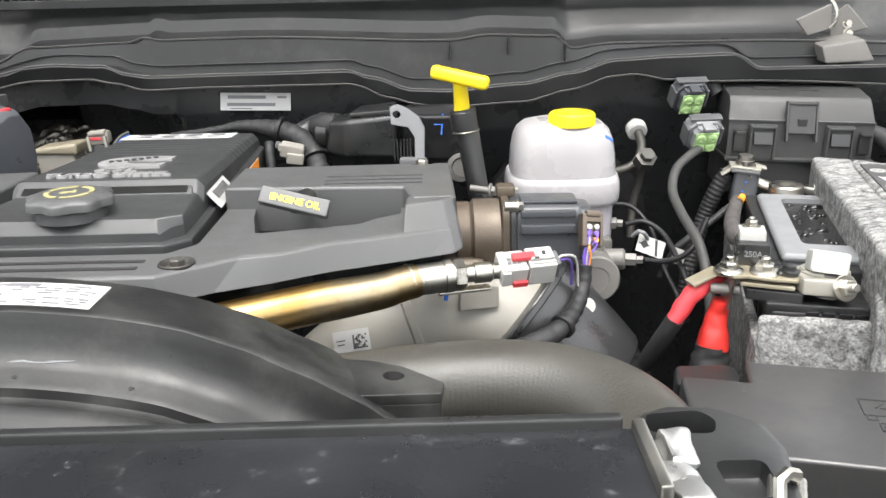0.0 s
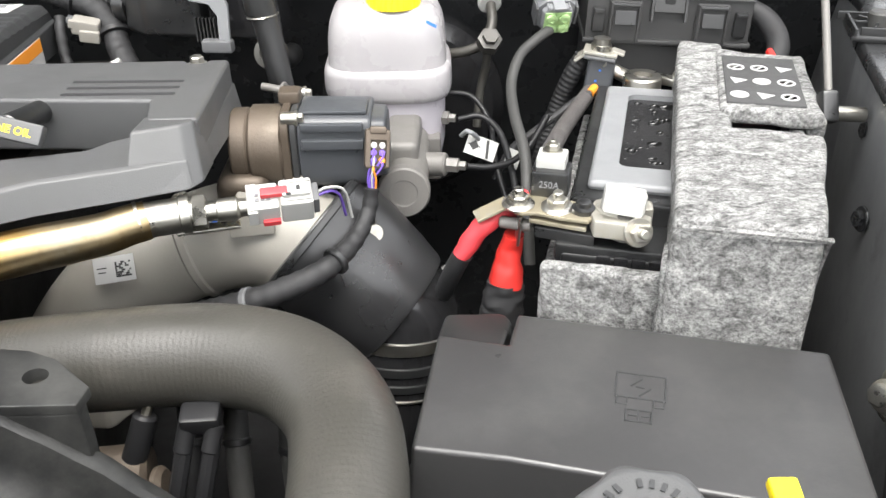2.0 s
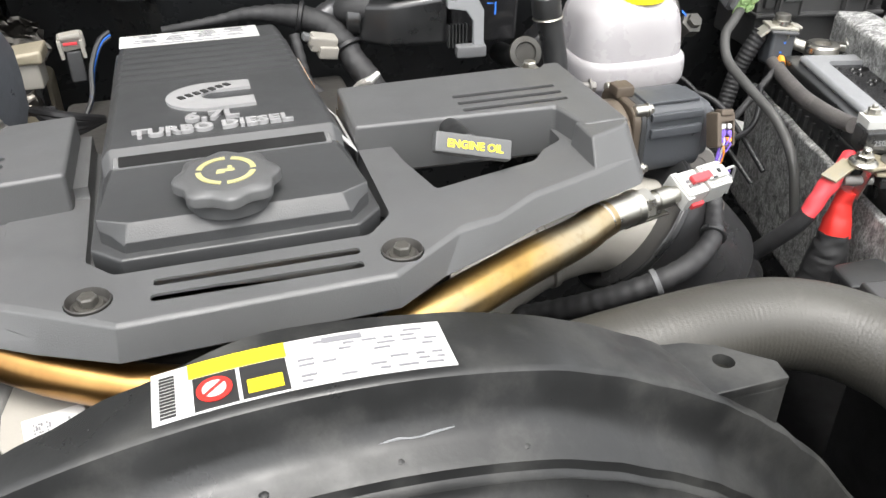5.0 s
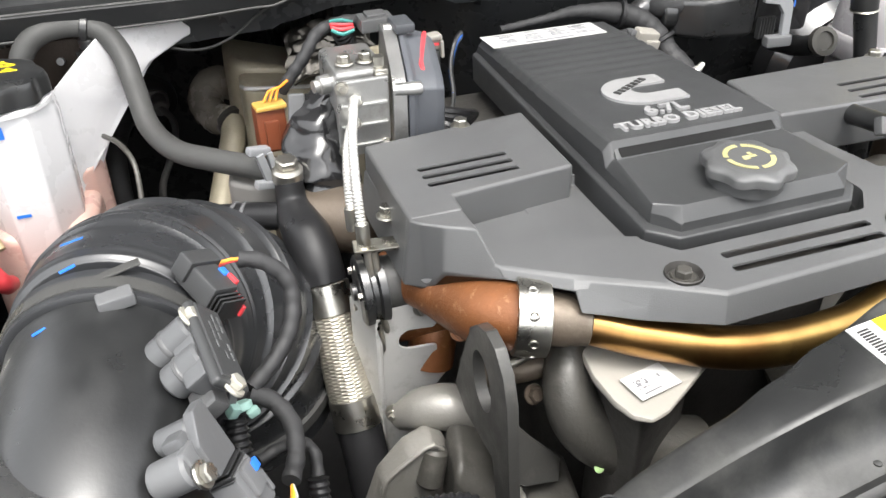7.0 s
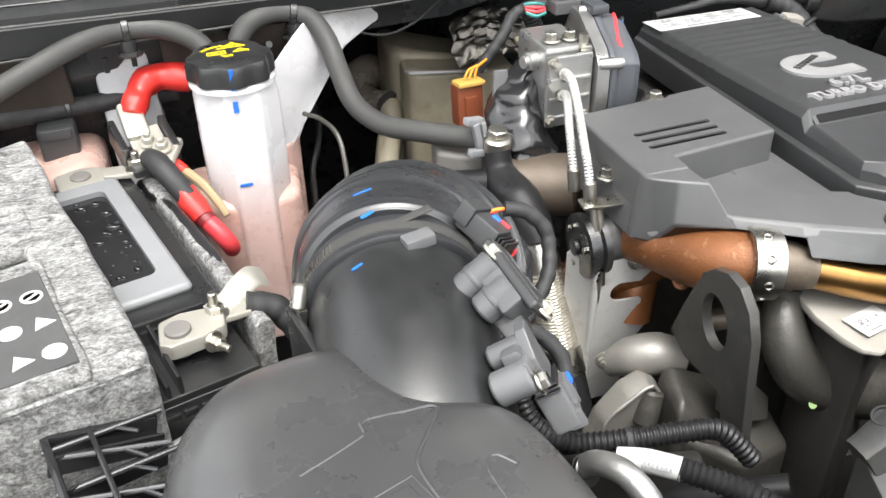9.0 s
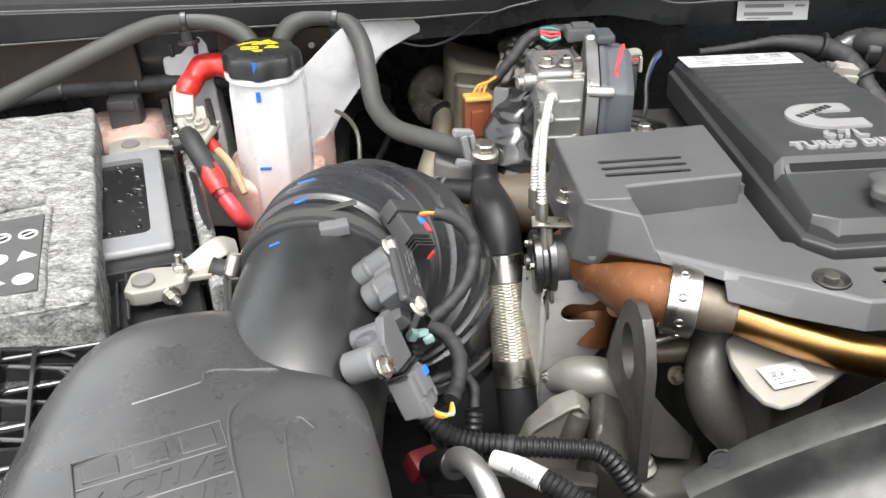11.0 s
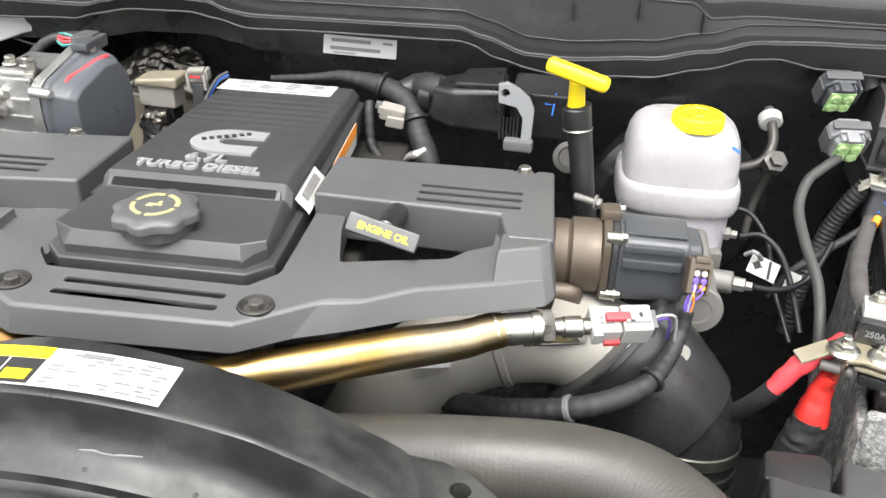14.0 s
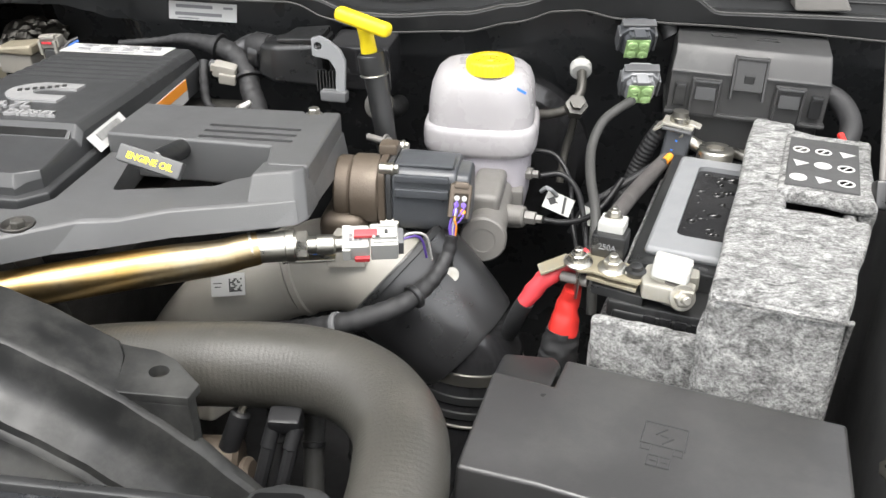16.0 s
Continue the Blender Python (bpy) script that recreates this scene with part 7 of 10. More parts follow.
def green_plug(c, turn, label, mat):
    o = thing("wiring_connector", (c[0], c[1] + 0.015, c[2] - 0.02), label, "connector", "bulkhead connectors")
    m = pose(*c, 0, 0, turn) @ pose(0, 0, 0, 28, 0, 0) @ Matrix.Scale(0.84, 4)
    def octagon(w, h, k, y):
        return [(x * w, y, z * h) for x, z in ((-1, -k), (-k, -1), (k, -1), (1, -k), (1, k), (k, 1), (-k, 1), (-1, k))]
    shell = part("shell", moved(bevelled(loft([octagon(0.019, 0.02, 0.62, -0.007), octagon(0.02, 0.021, 0.6, -0.005), octagon(0.02, 0.021, 0.6, 0.004)]), 0.0015, 2), m), mat, o)
    part("collar", moved(bevelled(loft([octagon(0.0245, 0.025, 0.62, 0.003), octagon(0.0255, 0.026, 0.6, 0.008), octagon(0.0255, 0.026, 0.6, 0.022), octagon(0.022, 0.023, 0.6, 0.03)]), 0.0015, 2), m), mat, shell)
    part("lever", moved(join(box((-0.0265, 0.012, 0.0), (0.004, 0.024, 0.03), 0.0015), box((0.0265, 0.012, 0.0), (0.004, 0.024, 0.03), 0.0015), box((0, 0.014, 0.0275), (0.05, 0.014, 0.004), 0.0015)), m), "plugdark", o, "dark locking lever")
    part("rib", moved(join(*[box((-0.014 + 0.007 * i, 0.0, 0.0205), (0.0025, 0.012, 0.003), 0.0006) for i in range(5)]), m), mat, shell)
    part("seal_plate", moved(box((0, -0.0075, -0.003), (0.035, 0.002, 0.035), 0.003), m), "green", o, "green rubber seal")
    for x in (-0.0082, 0.0082):
        for z in (-0.0082, 0.0082):
            part("seal", moved(lathe([(0.0074, 0), (0.0074, 0.003), (0.006, 0.004), (0.0035, 0.0042), (0.003, 0.003)], (x, -0.0085, z - 0.003), (0, -1, 0), 16), m), "green", o, "green rubber wire seal")
    part("latch", moved(box((0.0, -0.003, 0.0225), (0.016, 0.018, 0.005), 0.001), m), mat, o)
    return o


green_plug((0.650, 1.165, 1.343), 8, "blue-grey wiring plug with four green seals", "egrgrey")
green_plug((0.655, 1.112, 1.303), 6, "pale grey wiring plug with four green seals", "handle")
harness("wiring_cable", [(0.65, 1.17, 1.33), (0.648, 1.2, 1.36), (0.66, 1.215, 1.372), (0.68, 1.21, 1.368), (0.695, 1.2, 1.345)], 0.012, "black cable looping behind the bulkhead plug", "tape")
harness("wiring_cable", [(0.648, 1.108, 1.29), (0.63, 1.092, 1.283), (0.613, 1.08, 1.27), (0.602, 1.05, 1.25), (0.602, 1.0, 1.234), (0.609, 0.95, 1.213), (0.609, 0.91, 1.18), (0.612, 0.89, 1.12)], 0.0058, "grey-black rubber cable hanging in a loop", "rubber2")
harness("brake_pipe", [(0.552, 0.972, 1.189), (0.575, 0.975, 1.186), (0.6, 0.985, 1.188), (0.62, 1.0, 1.2), (0.64, 1.03, 1.22)], 0.0035, "thin black brake pipe", "loom", (), category="pipe")
harness("brake_pipe", [(0.544, 1.045, 1.211), (0.57, 1.05, 1.212), (0.59, 1.03, 1.2), (0.6, 0.99, 1.175), (0.605, 0.95, 1.15)], 0.0035, "thin black brake pipe bending down", "loom", (), category="pipe")
harness("brake_pipe", [(0.53, 1.09, 1.225), (0.56, 1.085, 1.222), (0.58, 1.06, 1.2), (0.585, 1.02, 1.17), (0.6, 0.96, 1.13)], 0.003, "thin dark brake pipe", "loom", (), category="pipe")
o = thing("cable_tag", (0.56, 1.01, 1.19), "white printed tag wrapped round a thin pipe", "tag")
tg = part("flag", decal((0.568, 1.008, 1.1935), (0.93, -0.05, -0.36), (-0.1, -0.75, 0.6), 0.034, 0.022), "wwhite", o)
part("print", on_sheet((0.568, 1.008, 1.1935), (0.93, -0.05, -0.36), (-0.1, -0.75, 0.6), [(-0.008, 0, 0.008, 0.008, 45), (-0.008, 0, 0.014, 0.0012), (0.007, 0.0, 0.003, 0.02, 12)]), "ink", tg)
part("tail_flag", decal((0.602, 1.008, 1.18), (0.93, -0.05, -0.36), (-0.1, -0.75, 0.6), 0.016, 0.02), "wwhite", o)
part("tie", tube([(0.547, 1.012, 1.206), (0.553, 1.006, 1.214), (0.56, 1.006, 1.21), (0.566, 1.014, 1.2)], 0.0026, 8), "handle", o)
o = thing("cable_tag", (0.53, 0.965, 1.09), "white printed tag on a dark hose", "tag")
tg = part("flag", decal((0.533, 0.955, 1.075), (0.6, 0.2, -0.75), (-0.2, -0.85, 0.4), 0.016, 0.018), "label", o)
part("print", on_sheet((0.533, 0.955, 1.075), (0.6, 0.2, -0.75), (-0.2, -0.85, 0.4), [(0, 0.004, 0.01, 0.0015), (0, 0, 0.01, 0.0015), (0, -0.004, 0.008, 0.0015)]), "greyink", tg)


def air_line():
    o = thing("refrigerant_line", (0.585, 1.15, 1.2), "grey metal refrigerant line with fittings on the bulkhead", "pipe")
    part("collar", lathe([(0.012, 0), (0.014, 0.002), (0.014, 0.012), (0.012, 0.014)], (0.584, 1.19, 1.305), (0.05, -0.9, -0.4), 20), "wwhite", o)
    part("pipe", tube([(0.584, 1.2, 1.31), (0.586, 1.175, 1.298), (0.586, 1.155, 1.282), (0.574, 1.14, 1.265), (0.55, 1.14, 1.255), (0.52, 1.15, 1.25)], 0.006, 14), "castdark", o)
    part("fitting", lathe([(0.013, 0), (0.014, 0.002), (0.014, 0.016), (0.009, 0.017), (0.009, 0.024)], (0.58, 1.118, 1.27), (0.1, -0.7, 0.7), 6), "castdark", o)
    part("pipe", tube([(0.58, 1.122, 1.266), (0.578, 1.13, 1.24), (0.572, 1.13, 1.21), (0.568, 1.12, 1.17)], 0.005, 12), "castdark", o)
    return o


air_line()


def washer_bottle():
    o = thing("washer_bottle", (0.62, 0.42, 1.05), "white washer bottle neck with a large dark grey cap", "washer bottle")
    part("neck", tube([(0.62, 0.43, 0.95), (0.618, 0.428, 1.1), (0.615, 0.426, 1.2), (0.613, 0.425, 1.262)], [0.07, 0.052, 0.037, 0.034], 32), "wwhite", o, smooth=60)
    part("lug", tube([(0.588, 0.412, 1.17), (0.579, 0.413, 1.215), (0.577, 0.415, 1.25), (0.582, 0.418, 1.278)], [0.026, 0.019, 0.013, 0.005], 18), "wwhite", o, smooth=60)
    c = part("cap", lathe([(0.031, 0, 0.3), (0.0335, 0.003, 1), (0.0335, 0.016, 1), (0.032, 0.0192, 0.8), (0.029, 0.0205, 0.3), (0.027, 0.0205, 0), (0.0155, 0.0195, 0), (0.0148, 0.021, 0), (0.0128, 0.021, 0), (0.012, 0.0195, 0)], (0.615, 0.421, 1.262), (-0.04, -0.08, 1), 96, 7, 0.055), "cover", o, "large dark grey lobed screw cap", smooth=50)
    prt = []
    for i in range(24):
        a = 2 * math.pi * i / 24
        if i % 8 != 7:
            prt.append((0.0212 * math.cos(a), 0.0212 * math.sin(a), 0.0024, 0.0048, math.degrees(a) + 90))
    for p_ in prt:
        part("letter_bar", on_sheet((0.6142, 0.4194, 1.2822), (1, 0, 0), (-0.04, -0.08, 1), [p_]), "cover2", c)
    part("embossing", on_sheet((0.6142, 0.4194, 1.2822), (1, 0, 0), (-0.04, -0.08, 1), [(-0.003, 0, 0.003, 0.004, 30), (0.004, -0.003, 0.009, 0.002, 35)]), "cover2", c)
    y = thing("filler_cap", (0.70, 0.44, 1.15), "bright yellow filler cap with a pull tab", "filler cap")
    part("cap", lathe([(0.03, 0, 0), (0.032, 0.003, 1), (0.032, 0.014, 1), (0.03, 0.017, 0), (0.02, 0.018, 0), (0.018, 0.016, 0), (0.006, 0.016, 0)], (0.7, 0.437, 1.225), (0, -0.06, 1), 64, 24, 0.015), "yellow", y)
    part("tab", box((0.702, 0.47, 1.236), (0.016, 0.03, 0.008), 0.002, (10, 0, 0)), "yellow", y)
    part("neck", tube([(0.7, 0.44, 1.0), (0.7, 0.438, 1.12), (0.7, 0.437, 1.226)], [0.035, 0.03, 0.027], 24), "wwhite", y)
    part("mark", box((0.706, 0.432, 1.2425), (0.004, 0.006, 0.0008), 0), "blue", y)
    return o


washer_bottle()


def gas_strut():
    o = thing("bonnet_strut", (0.88, 0.9, 1.25), "thin black and grey gas strut holding the bonnet", "gas strut")
    part("rod", rod((0.879, 0.905, 1.29), (0.886, 1.3, 1.86), 0.0036, 12), "castgrey", o)
    part("socket", box((0.879, 0.90, 1.278), (0.016, 0.018, 0.03), 0.004, (-30, 0, 0)), "black", o)
    part("ball_stud", rod((0.88, 0.9, 1.272), (0.915, 0.9, 1.27), 0.007, 14, 0.001), "steel", o)
    return o


gas_strut()


def hinge():
    o = thing("hinge_bracket", (0.86, 1.25, 1.38), "grey primed metal bonnet hinge arm with bolts", "hinge")
    part("base", bevelled(loft([[(0.832, 1.205, 1.404), (0.887, 1.2, 1.413), (0.905, 1.2, 1.383), (0.838, 1.2, 1.381)], [(0.832, 1.26, 1.41), (0.887, 1.25, 1.418), (0.905, 1.25, 1.386), (0.838, 1.25, 1.383)]]), 0.004, 2), "castgrey", o)
    part("link", bevelled(loft([[(0.808, 1.24, 1.437), (0.853, 1.235, 1.458), (0.856, 1.235, 1.424), (0.825, 1.238, 1.415)], [(0.808, 1.244, 1.437), (0.853, 1.239, 1.458), (0.856, 1.239, 1.424), (0.825, 1.242, 1.415)]]), 0.0015, 1), "castgrey", o)
    part("link", bevelled(loft([[(0.862, 1.255, 1.44), (0.882, 1.25, 1.456), (0.914, 1.25, 1.423), (0.863, 1.255, 1.408)], [(0.862, 1.26, 1.44), (0.882, 1.255, 1.456), (0.914, 1.255, 1.423), (0.863, 1.26, 1.408)]]), 0.0015, 1), "castgrey", o)
    part("strap", tube([(0.853, 1.236, 1.424), (0.862, 1.236, 1.437), (0.859, 1.24, 1.456), (0.845, 1.25, 1.475)], 0.004, 8, squash=(1, 0.4)), "steel", o, "bright worn edge strap")
    for x, z in ((0.885, 1.43), (0.887, 1.417)):
        part("bolt", hexbolt((x, 1.253, z), (0, -1, 0.1), 0.005, 0.005), "steel", o)
    return o


hinge()
o = thing("wing_bolt", (0.85, 0.62, 1.15), "steel bolt and stud on the inner wing", "bolt")
part("bolt", hexbolt((0.846, 0.639, 1.16), (-0.8, -0.4, 0.4), 0.009, 0.012), "steel", o)
part("bracket", box((0.857, 0.632, 1.155), (0.02, 0.05, 0.04), 0.006), "steel", o)
part("pipe", tube([(0.855, 0.625, 1.15), (0.85, 0.6, 1.12), (0.846, 0.57, 1.05)], 0.011, 12), "rubber2", o)

def bump_stop():
    o = thing("bump_stop", (0.955, 1.0, 1.314), "square black ribbed bump stop on the wing rail", "bump stop")
    part("plate", box((0.955, 0.995, 1.318), (0.055, 0.06, 0.008), 0.003, (0, 0, -14)), "black", o)
    for k in range(6):
        a = radians(60 * k)
        part("rib", box((0.955 + 0.012 * math.cos(a), 0.995 + 0.012 * math.sin(a), 1.325), (0.022, 0.003, 0.008), 0.001, (0, 0, 60 * k)), "black", o)
    part("hub", lathe([(0.011, 0), (0.011, 0.016), (0.009, 0.018)], (0.955, 0.995, 1.32), (0, 0, 1), 20), "rubber2", o)
    part("rim", join(*[box((0.955 + dx * 0.026, 0.995 + dy * 0.028, 1.325), (0.003 if dx else 0.054, 0.003 if dy else 0.058, 0.008), 0.001, (0, 0, -14)) for dx, dy in ((1, 0), (-1, 0), (0, 1), (0, -1))]), "black", o)
    return o


bump_stop()

# clutter under the hose
for k, pts in enumerate((((0.33, 0.67, 1.15), (0.335, 0.625, 1.09), (0.335, 0.57, 0.98)), ((0.365, 0.67, 1.15), (0.37, 0.63, 1.09), (0.38, 0.58, 0.97)), ((0.405, 0.67, 1.14), (0.41, 0.64, 1.07), (0.43, 0.6, 0.95)))):
    harness("lower_hose", pts, 0.0095, "dark lower hose below the radiator hose", "rubber2" if k else "loom", ((0.2, "black"),), group="lower hoses", category="hose")
o = thing("pipe_stub", (0.33, 0.585, 1.06), "copper-brown metal pipe stub with a small valve and stem", "pipe")
part("body", rod((0.275, 0.605, 1.125), (0.315, 0.61, 1.125), 0.021, 20, 0.004), "brownalu", o)
part("knob", rod((0.318, 0.60, 1.12), (0.328, 0.6, 1.122), 0.014, 16, 0.004), "brownalu", o)
part("valve", rod((0.306, 0.605, 1.14), (0.317, 0.618, 1.172), 0.009, 12, 0.002), "loom", o)
part("stem", rod((0.316, 0.617, 1.17), (0.327, 0.635, 1.2), 0.0035, 8), "steel", o)
o = thing("hose_connector", (0.358, 0.605, 1.16), "dark plastic connector joining two thin dark hoses", "connector")
part("block", box((0.359, 0.607, 1.178), (0.028, 0.02, 0.016), 0.004, (10, 0, 4)), "loom", o)
for x in (0.35, 0.369):
    part("collar", rod((x, 0.604, 1.175), (x - 0.004, 0.594, 1.158), 0.0065, 12, 0.001), "loom", o)
    part("hose", tube([(x - 0.003, 0.596, 1.16), (x - 0.012, 0.58, 1.12), (x - 0.03, 0.56, 1.05)], 0.006, 10), "loom", o)

# ---- air intake on the -x side ----
def air_box():
    o = thing("air_filter_box", (-0.58, 0.53, 0.95), "domed black air filter box with raised panel lines", "air box")
    base = [(-0.475, 0.40), (-0.462, 0.486), (-0.466, 0.56), (-0.482, 0.612), (-0.527, 0.642), (-0.552, 0.69), (-0.578, 0.708), (-0.64, 0.699), (-0.676, 0.668), (-0.694, 0.62), (-0.70, 0.56), (-0.702, 0.48), (-0.69, 0.40), (-0.65, 0.36), (-0.51, 0.36)]
    closed = base + base[:2]
    edge = [(p.x, p.y) for p in spline([(x, y, 0) for x, y in [base[-1]] + closed], 0.011)[0]]
    start = min(range(len(edge) // 3), key=lambda i: math.dist(edge[i], base[0]))
    stop = min(range(start + 20, len(edge)), key=lambda i: math.dist(edge[i], base[0]))
    edge = edge[start:stop]
    mx, my = sum(x for x, y in edge) / len(edge), sum(y for x, y in edge) / len(edge)
    def crown(x, y):
        d = min(math.dist((x, y), e) for e in edge)
        return along([(0.0, 1.285), (0.012, 1.2965), (0.03, 1.3055), (0.055, 1.3098), (0.085, 1.3115), (0.2, 1.312)], d) - 2.2 * max(0, -0.632 - x) ** 2
    rings = [[(mx + (x - mx) * k, my + (y - my) * k, z) for x, y in edge] for k, z in ((1.12, 0.96), (1.09, 1.2), (1.045, 1.25), (1.02, 1.266))]
    for k in (1.0, 0.95, 0.9, 0.84, 0.77, 0.69, 0.6, 0.5, 0.38, 0.25, 0.12, 0.03):
        places = [(mx + (x - mx) * k, my + (y - my) * k) for x, y in edge]
        rings.append([(x, y, crown(x, y)) for x, y in places])
    part("lid", loft(rings), "boxlid", o, smooth=80)
    def ridge(pts, r=0.0013):
        part("panel_line", tube([(x, y, crown(x, y)) for x, y in pts], r, 6, 0.004), "boxlid", o)
    ridge([(-0.576, 0.599), (-0.575, 0.609), (-0.552, 0.6115), (-0.529, 0.611), (-0.543, 0.586), (-0.555, 0.565), (-0.55, 0.53), (-0.541, 0.495), (-0.53, 0.44)])
    ridge([(-0.578, 0.597), (-0.596, 0.588), (-0.618, 0.579)], 0.0009)
    ridge([(-0.503, 0.551), (-0.513, 0.56), (-0.52, 0.549), (-0.517, 0.52), (-0.512, 0.495)], 0.0009)
    # raised emblem: plain bars over a line of raised lettering, in a recessed frame
    rot, tr = frame_at((-0.598, 0.533, 1.3108), (0.949, 0.316, 0.0))
    m = tr @ rot
    for x, y, w, h in ((0.0, 0.0125, 0.087, 0.0016), (-0.0435, -0.018, 0.0016, 0.06), (0.0435, -0.008, 0.0016, 0.04), (0.0, -0.0115, 0.085, 0.0012), (0.0, -0.033, 0.085, 0.0012)):
        part("emblem_frame", moved(box((x, y, 0), (w, h, 0.0022), 0.0007), m), "boxlid", o)
    for k in range(3):
        part("emblem_bar", moved(box((-0.028 + 0.028 * k, 0.0005, 0.0), (0.021, 0.0165, 0.003), 0.0012), m), "boxlid", o, "raised plain emblem bar")
    for words, x, y in (("ACTIVE", 0.0, -0.0225), ("AIR", 0.02, -0.0425)):
        part("lettering", moved(lettering(words, 0.021, 0.0014, 1.05, 0.25, 0.0003), m @ Matrix.Translation((x, y, 0.0)) @ Matrix.Diagonal((1.05, 0.95, 1, 1))), "boxlid", o, "raised black lettering", smooth=0)
    # lower half with a ribbed frame
    fr = [box((-0.732 + 0.0052 * i, 0.725 - 0.024 * i, 1.226), (0.078, 0.0032, 0.016), 0.001, (0, 14, 14 + 16 * (i % 2))) for i in range(12)]
    fr += [box((-0.737, 0.6, 1.235), (0.006, 0.29, 0.02), 0.002, (0, 0, 13.5)), box((-0.735, 0.742, 1.228), (0.075, 0.006, 0.02), 0.002, (0, 12, 10)), box((-0.708, 0.6, 1.238), (0.004, 0.28, 0.016), 0.001, (0, 0, 13.5))]
    part("ribbed_frame", join(*fr), "gloss", o, "ribbed black frame beside the lid")
    # lighter glossy rods added over the frame's ribs for the highlights on their edges
    for i in range(14):
        y = 0.738 - 0.021 * i
        a, b = Vector((-0.772 + 0.0052 * i, y - 0.012 + 0.014 * (i % 2), 1.2395)), Vector((-0.694 + 0.0052 * i, y + 0.012 - 0.014 * (i % 2), 1.2325))
        part("rib", join(rod(a, b, 0.0021, 10), rod(a.lerp(b, 0.6), a.lerp(b, 0.75) + Vector((0.004, -0.012, 0)), 0.0016, 8)), "bellows", o)
    part("lower_half", box((-0.66, 0.54, 1.06), (0.26, 0.4, 0.22), 0.01), "black", o)
    return o


air_box()
o = thing("bracket_bolt", (-0.785, 0.66, 1.15), "black bracket with a star-headed bolt", "bracket")
part("bracket", box((-0.785, 0.665, 1.17), (0.03, 0.045, 0.07), 0.008), "black", o)
part("bolt", lathe([(0.01, 0), (0.01, 0.004), (0.007, 0.007), (0.003, 0.0065)], (-0.785, 0.662, 1.205), (0, -0.1, 1), 16), "steel", o)
harness("wiring_cable", [(-0.80, 0.63, 1.17), (-0.8, 0.58, 1.15), (-0.79, 0.5, 1.13)], 0.006, "thin black cable at the inner wing", "loom")


